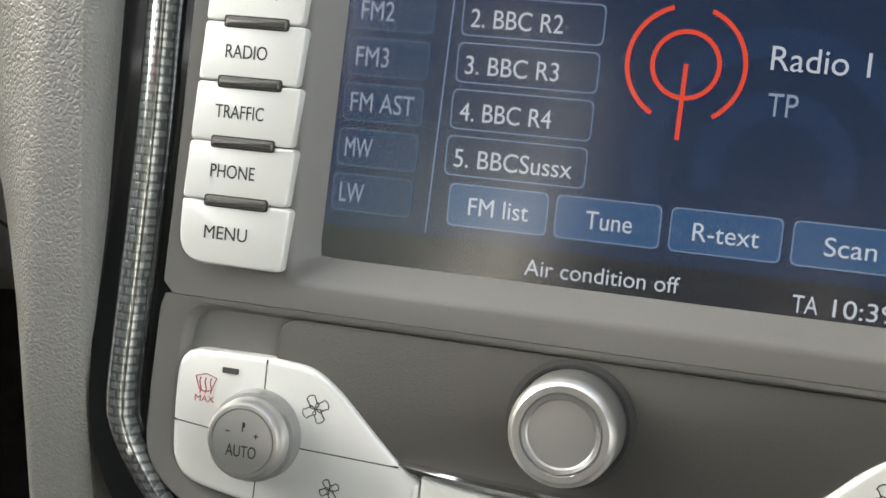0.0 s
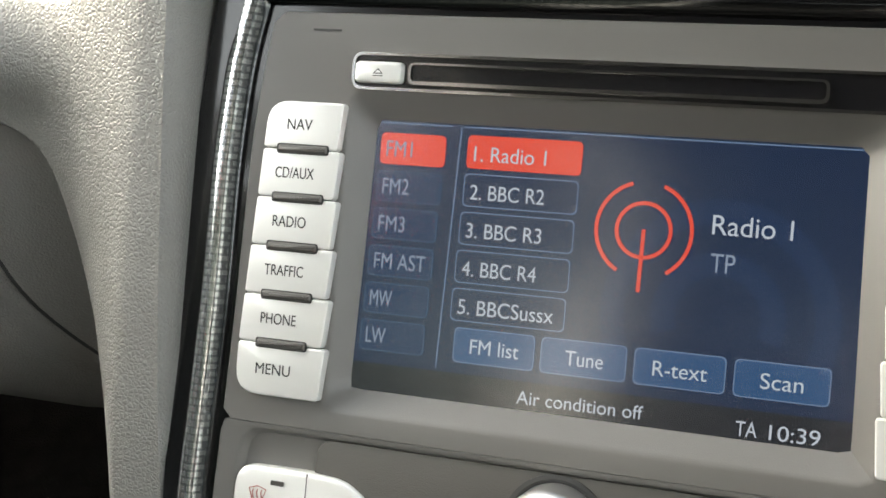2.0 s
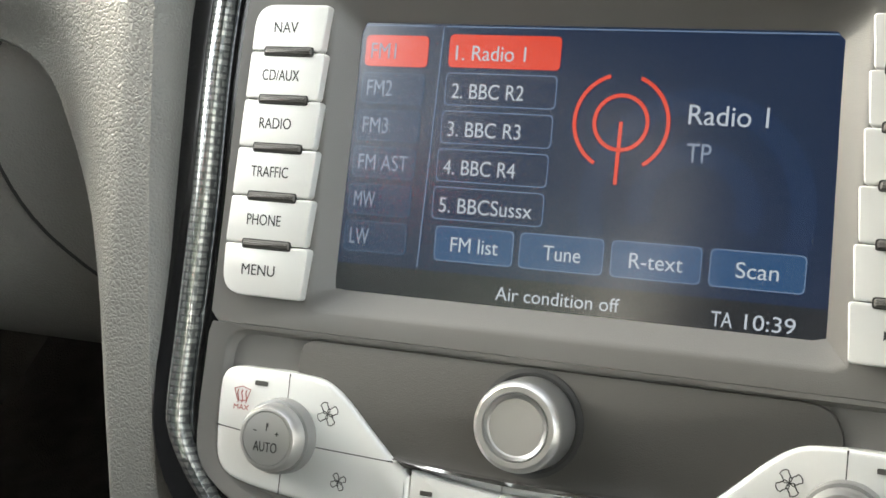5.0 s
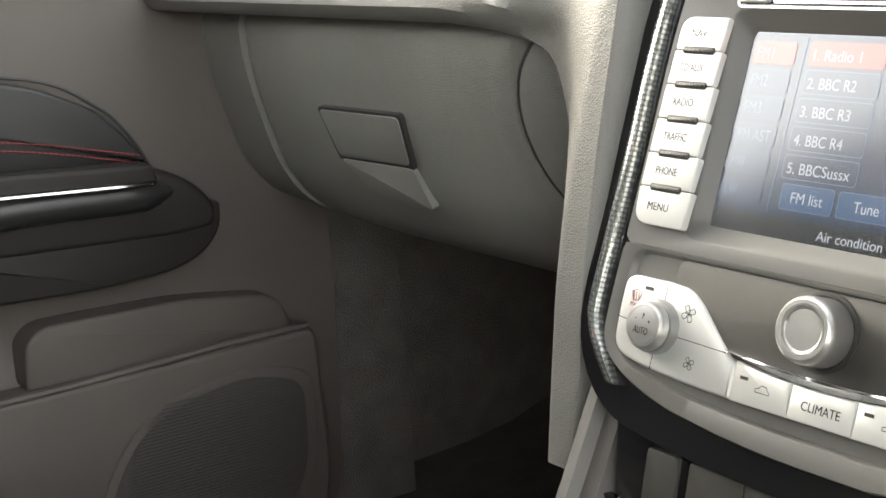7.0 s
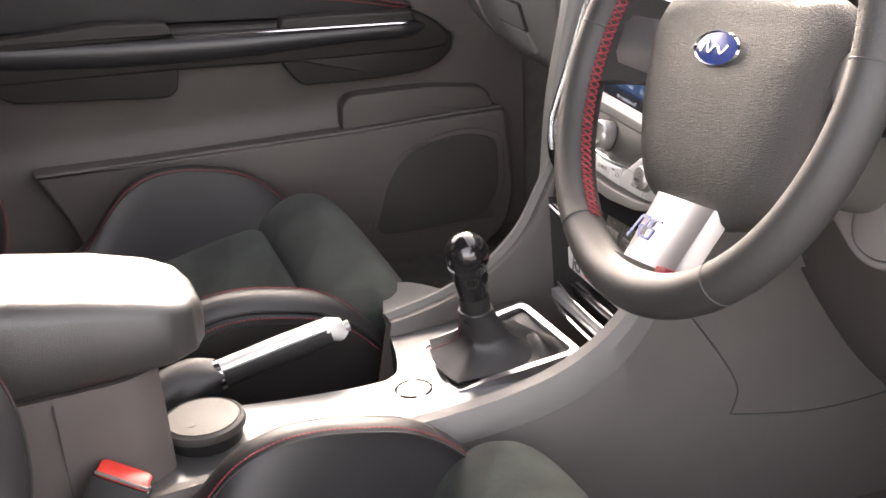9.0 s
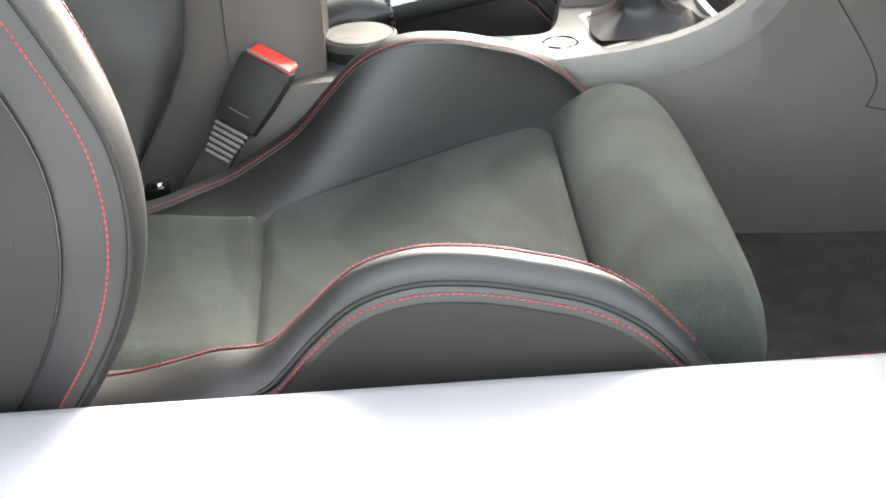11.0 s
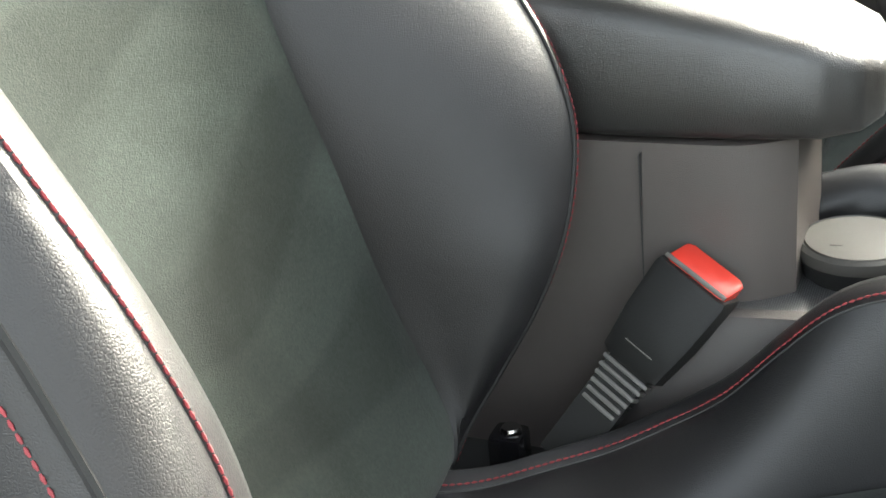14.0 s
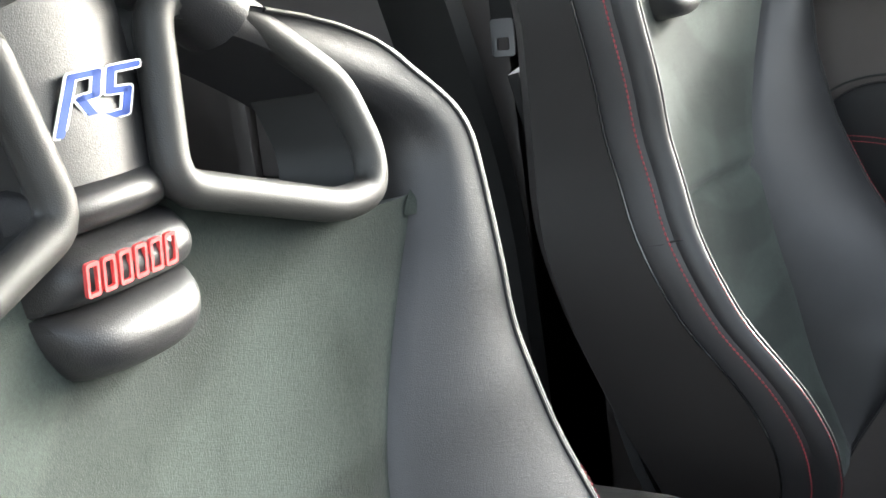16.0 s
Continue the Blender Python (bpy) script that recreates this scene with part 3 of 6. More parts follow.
def lid(left, right, n):
    """A curved front between two edges, each a function of height."""
    def at(i, k):
        y, z = lid_line[i].y, lid_line[i].z
        x = left(z) + (right(z) - left(z)) * k
        return (x, y + 0.10 * max(0, -0.50 - x) + 0.012 * ease((x + 0.275) / 0.06) + 0.006 * max(0, 1 - min(k, 1 - k) / 0.04) ** 2 * (n > 6), z)
    return sheet(at, range(len(lid_line)), [0, 0.01, 0.02, 0.04] + span(0.06, 0.94, n) + [0.96, 0.98, 0.99, 1], -0.008)


part("lid", lid(lambda z: -0.600, lambda z: JOINT(z) - 0.002, 16), DASH, glove, "grained drop-down lid")
part("end_cap", lid(lambda z: JOINT(z) + 0.002, lambda z: -0.165, 6), DASH, glove, "grained end piece")
part("lid_gap", tube([(JOINT(p.z), p.y + 0.012 * ease((JOINT(p.z) + 0.275) / 0.06) + 0.003, p.z) for p in lid_line], 0.0024, 6), INK, glove)
part("end_cap", lid(lambda z: -0.68, lambda z: -0.604, 4), DASH, glove)
LATCH = Matrix.Translation((-0.437, 0.0420, 0.492)) @ Matrix.Rotation(radians(106), 4, "X")
part("latch", plate(rounded([(-0.048, 0.032), (-0.040, -0.004), (0.046, -0.002), (0.050, 0.034)][::-1], 0.005), -0.012, 0.0022, 0.0012), DASH, glove, "flat square latch", m=LATCH)
part("latch_gap", plate(rounded([(-0.050, 0.034), (-0.042, -0.008), (0.049, -0.006), (0.053, 0.036)][::-1], 0.005), -0.012, 0.0012), INK, glove, m=LATCH)
part("latch_lip", plate(rounded([(-0.040, -0.006), (0.048, -0.004), (0.058, -0.034), (-0.010, -0.030)], 0.004), -0.012, 0.002, 0.0008), DASH, glove, "pale finger lip under the latch", m=LATCH)

# ---- centre stack, in its own leaning frame: x right, y up the face, z towards the cabin ----
STACK = Matrix.Translation((0, 0, 0.55)) @ Matrix.Rotation(radians(90 - 20), 4, "X")
FACE_EDGE = curve_of([(-0.112, 0.1262), (-0.09, 0.1263), (-0.0605, 0.1250), (-0.025, 0.1235), (0.042, 0.1218), (0.065, 0.1195), (0.0785, 0.1168), (0.10, 0.112)])


def mirrored(half):
    """A closed outline from its left half, which runs from the top down."""
    return half + [(-x, y) for x, y in half[::-1]]


stack = thing("stack_surround", "glossy black surround with a woven silver strip", "surround", STACK)
SUR = rounded(mirrored([(-0.134, 0.100), (-0.141, 0.085), (-0.1465, 0.03), (-0.1480, -0.06), (-0.1470, -0.112), (-0.121, -0.1435), (-0.080, -0.1495), (-0.03, -0.1525)]), [0.006, 0.02, 0.02, 0.02, 0.02, 0.02, 0.02, 0.02] * 2, 4)
SUR_IN = [Vector((p[0] * 0.80, p[1] * 0.80 - 0.004)) for p in SUR]
part("surround", ring_plate(SUR, SUR_IN, -0.05, 0.0005), GLOSS, stack)
for side in (-1, 1):
    rows = []
    for v in span(-0.128, 0.092, 36):
        low = max(0, (-0.095 - v) / 0.033)
        e = FACE_EDGE(v) - 0.022 * low ** 1.6
        i, o = e + 0.0045, e + 0.0155 - 0.004 * ease((v - 0.06) / 0.04)
        rows.append([(side * i, v, -0.002), (side * i, v, 0.0035), (side * (i + 0.0018), v, 0.0066), (side * (i + 0.004), v, 0.0073), (side * (i + 0.0065), v, 0.0066), (side * (o - 0.002), v, 0.0042), (side * o, v, 0.0006), (side * o, v, -0.004)])
    part("embossed_strip", loft(rows), EMBOSS, stack, "silver lacquered strip embossed with a fine weave")
part("top_strip", plate(rounded([(-0.130, 0.0815), (0.130, 0.0815), (0.126, 0.0975), (-0.126, 0.0975)], 0.005), -0.01, 0.004, 0.002), EMBOSS_SHADED, stack, "lacquered strip embossed with a fine weave, its dark reflection put into the colour")
part("hood", plate(rounded([(-0.15, 0.098), (0.15, 0.098), (0.14, 0.135), (-0.14, 0.135)], 0.012), -0.05, 0.016, 0.006), DASH, stack, "grained hood over the radio")

# head unit
unit = thing("radio_unit", "grey radio and navigation unit with a lit colour screen", "car radio", STACK)
OUT = rounded(mirrored([(-0.1168, 0.0790), (-0.1218, 0.042), (-0.1235, -0.025), (-0.1250, -0.0608)]), [0.004, 0.03, 0.03, 0.001] * 2, 4)
HOLE = rounded(mirrored([(-0.0866, 0.0530), (-0.0868, 0.030), (-0.0872, -0.030), (-0.0876, -0.0535)]), [0.003, 0.0, 0.0, 0.003] * 2, 4)
HOLE = [Vector(p) for p in HOLE]


def match(outline, n):
    """The outline with n points, evenly spread along it."""
    pts = [Vector(p[:2]) for p in outline]
    run = [0.0]
    for a, b in zip(pts, pts[1:] + pts[:1]):
        run.append(run[-1] + (b - a).length)
    xs, ys = [p.x for p in pts] + [pts[0].x], [p.y for p in pts] + [pts[0].y]
    return [Vector((float(np.interp(run[-1] * k / n, run, xs)), float(np.interp(run[-1] * k / n, run, ys)))) for k in range(n)]


def bezel(outer, inner, deep, z0, z1, z2, n=120, soft=0.0012):
    """A plate with an opening whose walls slope inward from inner at z1 to deep at z2."""
    o, i, d = [match(c, n) for c in (outer, inner, deep)]
    near = [p.lerp(q, soft / max((q - p).length, 1e-6)) for p, q in zip(i, d)]
    back = [p.lerp(q, -soft / max((q - p).length, 1e-6)) for p, q in zip(i, d)]
    rings = [[(*p, z0) for p in o], [(*p, z1 - 0.0008) for p in o], [(p.x * 0.9955, p.y * 0.9955, z1) for p in o], [(*p, z1) for p in back], [(*p, z1 - 0.0003) for p in i], [(*p, z1 - 0.0011) for p in near], [(*p, z2) for p in d]]
    return loft(rings, True, False)


SCREEN_IN = rounded(mirrored([(-0.0785, 0.0447), (-0.0790, 0.020), (-0.0802, -0.022), (-0.0808, -0.0457)]), [0.0015, 0, 0, 0.0015] * 2, 4)
part("faceplate", bezel(OUT, HOLE, SCREEN_IN, -0.01, 0.004, -0.0023), FASCIA, unit, "satin grey faceplate sloping in to the screen")
screen = part("screen", plate(rect(-0.0815, 0.0815, -0.0465, 0.0470), -0.010, -0.0025), UI_BLUE, unit, "lit blue display", smooth=False)
Z = -0.0024
part("status_bar", plate(rect(-0.0812, 0.0812, -0.0462, -0.0364), Z, Z + 0.00005), UI_BLACK, screen, smooth=False)
for x0, x1 in ((-0.0772, -0.0520), (-0.0480, 0.0785)):
    part("title_line", plate(rect(x0, x1, 0.0437, 0.0441), Z, Z + 0.0001), UI_LINE, screen, smooth=False)
part("divider", plate([Vector(p) for p in ((-0.0513, -0.0355), (-0.0509, -0.0355), (-0.0486, 0.0437), (-0.0490, 0.0437))], Z, Z + 0.0001), UI_LINE, screen, smooth=False)


def fitted(text, mat, x0, x1, y0, y1, z, parent, m=None):
    """Lettering that fills a box from x0 to x1, its capitals from y0 to y1."""
    me = words(text, 0.01, mat, 0, 0, 0, "LEFT")
    xs, ys = [v.co.x for v in me.vertices], [v.co.y for v in me.vertices]
    cap = words("H", 0.01, mat, 0, 0, 0, "LEFT")
    cy = [v.co.y for v in cap.vertices]
    bpy.data.meshes.remove(cap)
    sx, sy = (x1 - x0) / (max(xs) - min(xs)), (y1 - y0) / (max(cy) - min(cy))
    me.transform(Matrix.Translation((x0 - min(xs) * sx, y0 - min(cy) * sy, z)) @ Matrix.Diagonal((sx, sy, 1, 1)))
    return part("lettering", me, None, parent, m=m)


def tile(x0, x1, y0, y1, fill, line, r=0.0018):
    """A soft-cornered field of the display, with a thin paler edge."""
    z = Z + 0.0001
    if line:
        part("tile_edge", plate(rect(x0, x1, y0, y1, r), z, z + 0.00004), line, screen, smooth=False)
        z += 0.00006
        x0, x1, y0, y1 = x0 + 0.00035, x1 - 0.00035, y0 + 0.00035, y1 - 0.00035
    part("tile", plate(rect(x0, x1, y0, y1, r), z, z + 0.00004), fill, screen, smooth=False)
    return z + 0.0001


for k, (text, w) in enumerate((("FM1", 0.0092), ("FM2", 0.0094), ("FM3", 0.0094), ("FM AST", 0.0182), ("MW", 0.0078), ("LW", 0.0070))):
    top, sh = 0.0406 - k * 0.01248, -0.0004 * k
    z = tile(-0.0768 + sh, -0.0538 + sh, top - 0.0104, top, UI_ORANGE if k == 0 else UI_TILE, None if k == 0 else UI_TILE_EDGE)
    fitted(text, UI_DIM, -0.0746 + sh, -0.0746 + sh + w, top - 0.0078, top - 0.0026, z, screen)
for k, (text, w) in enumerate((("1. Radio 1", 0.0243), ("2. BBC R2", 0.0250), ("3. BBC R3", 0.0254), ("4. BBC R4", 0.0250), ("5. BBCSussx", 0.0322))):
    top, sh = 0.0414 - k * 0.01248, -0.0003 * k
    z = tile(-0.0463 + sh, -0.0078 + sh, top - 0.0108, top, UI_ORANGE if k == 0 else UI_ROW, None if k == 0 else UI_LINE)
    fitted(text, UI_TEXT, -0.0438 + sh, -0.0438 + sh + w, top - 0.0084, top - 0.0036, z, screen)
for text, x0, x1, a, b in (("FM list", -0.0455, -0.0180, -0.0397, -0.0232), ("Tune", -0.0160, 0.0119, -0.0078, 0.0045), ("R-text", 0.0142, 0.0426, 0.0202, 0.0370), ("Scan", 0.0450, 0.0735, 0.0530, 0.0657)):
    z = tile(x0, x1, -0.0328, -0.0213, UI_BUTTON, UI_LINE)
    fitted(text, UI_TEXT, a, b, -0.0295, -0.0248, z, screen)
fitted("Radio 1", UI_TEXT, 0.0347, 0.0588, 0.0156, 0.0216, Z + 0.0002, screen)
fitted("TP", UI_DIM, 0.0350, 0.0425, 0.0040, 0.0098, Z + 0.0002, screen)
fitted("Air condition off", UI_TEXT, -0.0227, 0.0184, -0.0436, -0.0394, Z + 0.0002, screen)
fitted("TA", UI_TEXT, 0.0469, 0.0533, -0.0446, -0.0401, Z + 0.0002, screen)
fitted("10:39", UI_TEXT, 0.0569, 0.0718, -0.0446, -0.0401, Z + 0.0002, screen)
for r0, r1, a0, a1 in ((0.0079, 0.0091, 0, 360), (0.0144, 0.0156, -58, 69), (0.0144, 0.0156, 107, 240)):
    part("aerial_mark", arc_band(0.0136, 0.0151, r0, r1, a0, a1, Z + 0.0001, 40, 0.0001), UI_ORANGE, screen, smooth=False)
part("aerial_mark", plate([Vector(p) for p in ((0.0128, -0.0042), (0.0140, -0.0042), (0.0143, 0.0154), (0.0131, 0.0154))], Z + 0.0001, Z + 0.0002), UI_ORANGE, screen, smooth=False)
for r0, r1 in ((0.0130, 0.0205), (0.0290, 0.0365)):
    part("ghost_ring", arc_band(0.0385, -0.0100, r0, r1, -20, 200, Z, 40, 0.00006), UI_GHOST, screen, smooth=False)

# side keys
ROWS = [0.0486, 0.0325, 0.0162, -0.0002, -0.0167, -0.0330, -0.0508]
KEY_TEXT = {"NAV": 0.0091, "CD/AUX": 0.0142, "RADIO": 0.0122, "TRAFFIC": 0.0143, "PHONE": 0.0131, "MENU": 0.0128, "HOME": 0.0122, "SOUND": 0.0138}
for side, labels in ((-1, ("NAV", "CD/AUX", "RADIO", "TRAFFIC", "PHONE", "MENU")), (1, ("", "", "HOME", "SOUND", "", ""))):
    for k in range(6):
        t, b = ROWS[k] - 0.0001, ROWS[k + 1] + 0.0002
        def edge(v):
            return 0.1143 + 0.0048 * (0.05 - v) / 0.083 if v > -0.034 else 0.1190
        c = [(side * edge(b), b), (side * 0.0882, b), (side * 0.0868, t), (side * edge(t), t)]
        rr = [0.010 if k == 5 else 0.0014, 0.0014, 0.0014, 0.014 if k == 0 else 0.0014]
        key = part("key", plate(rounded(c if side < 0 else c[::-1], rr if side < 0 else rr[::-1], 6), -0.002, 0.0076, 0.0006, 3), SILVER, unit, "silver key")
        mid = 0.1006 + 0.0028 * k / 5
        if labels[k]:
            w = KEY_TEXT[labels[k]]
            x0 = side * (mid + 0.0018) - w / 2
            fitted(labels[k], INK, x0, x0 + w, (t + b) / 2 - 0.0016, (t + b) / 2 + 0.0020, 0.00765, key)
        elif side > 0 and k >= 4:
            d = 1 if k == 5 else -1
            for s in (0, 1):
                x0 = 0.0985 + s * 0.0028
                part("arrow_mark", plate([Vector(p) for p in ((x0 - d * 0.0013, (t + b) / 2 - 0.0014), (x0 + d * 0.0014, (t + b) / 2), (x0 - d * 0.0013, (t + b) / 2 + 0.0014))][::d], 0.0076, 0.00768), INK, key)
            part("arrow_mark", plate(rect(0.0999 + d * 0.0029 - 0.0002, 0.0999 + d * 0.0029 + 0.0002, (t + b) / 2 - 0.0014, (t + b) / 2 + 0.0014), 0.0076, 0.00768), INK, key)
        if k < 5:
            u0 = side * mid
            part("bar_gap", plate(rect(u0 - 0.0095, u0 + 0.0095, b - 0.0018, b + 0.0016, 0.0010), 0.006, 0.0078), INK, unit)
            part("indicator_bar", plate(rect(u0 - 0.0090, u0 + 0.0090, b - 0.0014, b + 0.0012, 0.0009), 0.0, 0.0086, 0.0009, 3), KEY_BAR, unit, "grey indicator bar between keys")

# disc slot
part("slot_frame", ring_plate(rect(-0.0862, 0.0865, 0.0538, 0.0662, 0.004), rect(-0.0852, 0.0855, 0.0548, 0.0652, 0.003), 0.002, 0.0052), CHROME, unit, "chrome frame of the disc slot")
part("slot_bed", plate(rect(-0.0853, 0.0856, 0.0547, 0.0653, 0.003), 0.002, 0.0044), GLOSS, unit)
part("slot_lip", ring_plate(rect(-0.0662, 0.0662, 0.0560, 0.0632, 0.0025), rect(-0.0652, 0.0652, 0.0572, 0.0625, 0.0018), 0.004, 0.0058), CHROME, unit, "chrome inner lip of the slot")
part("slot_mouth", plate(rect(-0.0650, 0.0650, 0.0574, 0.0623, 0.0015), 0.004, 0.0048), GLOSS, unit, "dark slot mouth")
eject = part("eject_key", plate(rect(-0.0846, -0.0678, 0.0560, 0.0630, 0.0018), 0.004, 0.0072, 0.0012), SILVER, unit, "silver eject key")
part("arrow_mark", ring_plate([Vector(p) for p in ((-0.0779, 0.0589), (-0.0743, 0.0589), (-0.0761, 0.0607))], [Vector(p) for p in ((-0.0773, 0.0592), (-0.0749, 0.0592), (-0.0761, 0.0603))], 0.0072, 0.00728), INK, eject)
part("arrow_mark", plate(rect(-0.0779, -0.0743, 0.0581, 0.0584), 0.0072, 0.00728), INK, eject)
part("slit", plate(rect(-0.1018, -0.0916, 0.0727, 0.0734), 0.003, 0.0042), INK, unit)

# climate unit
clim = thing("climate_control", "grey climate control panel with silver pads and knobs", "climate control", STACK)
CL = rounded(mirrored([(-0.1250, -0.0610), (-0.1265, -0.090), (-0.1265, -0.1105), (-0.112, -0.1215), (-0.085, -0.1310), (-0.03, -0.1375)]), [0.001, 0.02, 0.012, 0.015, 0.03, 0.03] * 2, 4)
DISH = rounded(mirrored([(-0.1165, -0.0625), (-0.1185, -0.085), (-0.1190, -0.107), (-0.108, -0.1168), (-0.083, -0.1225), (-0.03, -0.1270)]), [0.007, 0.02, 0.012, 0.015, 0.03, 0.03] * 2, 4)
DISH_IN = [Vector((p[0] * 0.982, (p[1] + 0.092) * 0.95 - 0.092)) for p in DISH]
part("base_plate", bezel(CL, DISH, DISH_IN, -0.02, 0.004, 0.0008, 140, 0.0006), FASCIA, clim, "satin grey base plate")
part("dish", plate(DISH, -0.006, 0.0010), FASCIA, clim, "satin grey recess")
part("dark_panel", plate(rounded(mirrored([(-0.0885, -0.0632), (-0.0895, -0.092), (-0.055, -0.1010)]), [0.006, 0.003, 0.012] * 2, 5), -0.002, 0.0034, 0.0008), FASCIA_DARK, clim, "dark grey panel round the volume knob")
PAD_OUT = [(0.1178, -0.0900), (0.1172, -0.0750), (0.0905, -0.0746), (0.0770, -0.0756), (0.0690, -0.0808), (0.0600, -0.0895), (0.0497, -0.0990), (0.0437, -0.1030), (0.0437, -0.1185), (0.072, -0.1178), (0.098, -0.1158), (0.1168, -0.1120)]
for side in (-1, 1):
    c = [(side * a, b) for a, b in PAD_OUT]
    pad = part("silver_pad", plate(rounded(c, [0.01, 0.008, 0.004, 0.010, 0.010, 0.008, 0.005, 0.001, 0.001, 0.02, 0.012, 0.012], 5), 0.0, 0.0056, 0.0018, 3), SILVER, clim, "silver key pad")
    for (xa, ya), (xb, yb) in (((0.0904, -0.0752), (0.0905, -0.0860)), ((0.0908, -0.1065), (0.0912, -0.1160)), ((0.1055, -0.0969), (0.1176, -0.0957)), ((0.0500, -0.0992), (0.0800, -0.0984))):
        p, q = Vector((side * xa, ya, 0.0054)), Vector((side * xb, yb, 0.0054))
        part("joint", tube([p, q], 0.0003, 6), INK, pad)
    knob = part("dial", lathe([(0.0116, 0.0), (0.0113, 0.0075), (0.0110, 0.0098), (0.0100, 0.0112), (0.0091, 0.0113), (0.0089, 0.0108), (0.0087, 0.0113), (0.0, 0.0120)], 44), KNOB_SILVER, clim, "silver dial", m=Matrix.Translation((side * 0.0912, -0.0962, 0.0052)))
    part("collar", lathe([(0.0128, 0.0), (0.0128, 0.001), (0.0124, 0.0055), (0.0113, 0.0058)], 44), SILVER_DULL, knob)
    fitted("AUTO", INK, -0.0044, 0.0044, -0.0042, -0.0010, 0.01185, knob)
    for x, y, w, h in ((-0.0043, 0.0024, 0.0012, 0.0003), (0.0040, 0.0020, 0.0013, 0.0003), (0.0040, 0.0020, 0.0003, 0.0013), (0.0, 0.0040, 0.0003, 0.0026), (0.0004, 0.0046, 0.0003, 0.0012)):
        part("tick", plate(rect(x - w / 2, x + w / 2, y - h / 2, y + h / 2), 0.0112, 0.0119), INK, knob)
    part("indicator_lamp", plate(rect(side * 0.1010 - 0.0024, side * 0.1010 + 0.0024, -0.0806, -0.0790, 0.0003), 0.0045, 0.0060), FASCIA_DARK, pad)
    for cx, cy, r in ((0.0750, -0.0868, 0.0019), (0.0690, -0.1085, 0.0014)):
        for a in range(4):
            ang = a * 1.571 + 0.5
            x, y = side * cx + r * 1.1 * math.cos(ang), cy + r * 1.1 * math.sin(ang)
            leaf = [Vector((x, y)) + Vector((math.cos(ang + b) * r * (1.0 if abs(math.cos(b)) > 0.5 else 0.62), math.sin(ang + b) * r * (1.0 if abs(math.cos(b)) > 0.5 else 0.62))) for b in [j * math.tau / 16 for j in range(16)]]
            part("fan_mark", tube([(p.x, p.y, 0.00562) for p in leaf], 0.00018, 5, closed=True), INK, pad)
    if side < 0:
        fitted("MAX", INK_RED, -0.1112, -0.1053, -0.0896, -0.0879, 0.00562, pad)
        fan_shape = [(-0.1114, -0.0826), (-0.1082, -0.0816), (-0.1050, -0.0826), (-0.1064, -0.0862), (-0.1082, -0.0868), (-0.1100, -0.0862)]
        part("screen_mark", tube([(x, y, 0.00564) for x, y in fan_shape], 0.00018, 5, closed=True), INK_RED, pad)
        for k in (-1, 0, 1):
            part("heat_mark", tube([(-0.1082 + k * 0.0016 + 0.0003 * math.sin(j * 1.6), -0.0872 + j * 0.0011, 0.00566) for j in range(5)], 0.00018, 5), INK_RED, pad)
big = part("volume_knob", lathe([(0.0146, 0.0), (0.0143, 0.0115), (0.0138, 0.0138), (0.0124, 0.0150), (0.0108, 0.0150), (0.0104, 0.0143), (0.0101, 0.0149), (0.0091, 0.0146), (0.0087, 0.0139), (0.0, 0.0141)], 56), KNOB_SILVER, clim, "silver volume knob", m=Matrix.Translation((-0.0050, -0.0805, 0.0034)))
part("knob_well", lathe([(0.0172, 0.0), (0.0172, 0.0008), (0.0158, 0.0010), (0.0145, 0.0002)], 44), INK, big, "dark ring round the knob")
rows = []
for u in span(-0.0497, 0.0497, 30):
    k = 1 - (u / 0.0497) ** 2
    top, low = -0.0975 - 0.0018 * k, -0.0990 - 0.0050 * k
    rows.append([(u, top, 0.0030), (u, top - 0.0003, 0.0066), (u, (top * 2 + low) / 3, 0.0072), (u, (top + low * 2) / 3, 0.0050), (u, low, 0.0030)])
part("chrome_lip", loft(rows), CHROME, clim, "chrome lip over the lower keys")
for x0, x1, text in ((-0.0434, -0.0130, ""), (-0.0127, 0.0190, "CLIMATE"), (0.0193, 0.0434, "")):
    lip = lambda u: -0.0998 - 0.0046 * (1 - (u / 0.0497) ** 2)
    key = part("key", plate([Vector(p) for p in ((x0, -0.1187), (x1, -0.1187))] + [Vector((u, lip(u))) for u in span(x1, x0, 6)], 0.0, 0.0056, 0.0010), SILVER, clim, "silver key")
    if text:
        fitted(text, INK, -0.0063, 0.0127, -0.1134, -0.1096, 0.00565, key)
    else:
        part("indicator_lamp", plate(rect(x0 + 0.004, x0 + 0.0082, -0.1082, -0.1067), 0.004, 0.0059), FASCIA_DARK, key)
        x = x0 + 0.0165
        part("car_mark", tube([(x + a, -0.1118 + b, 0.00562) for a, b in ((-0.0038, 0), (-0.0036, 0.0014), (-0.0020, 0.0018), (-0.0008, 0.0032), (0.0018, 0.0030), (0.0030, 0.0012), (0.0038, 0.0010), (0.0038, 0))], 0.0002, 5, closed=True), INK, key)

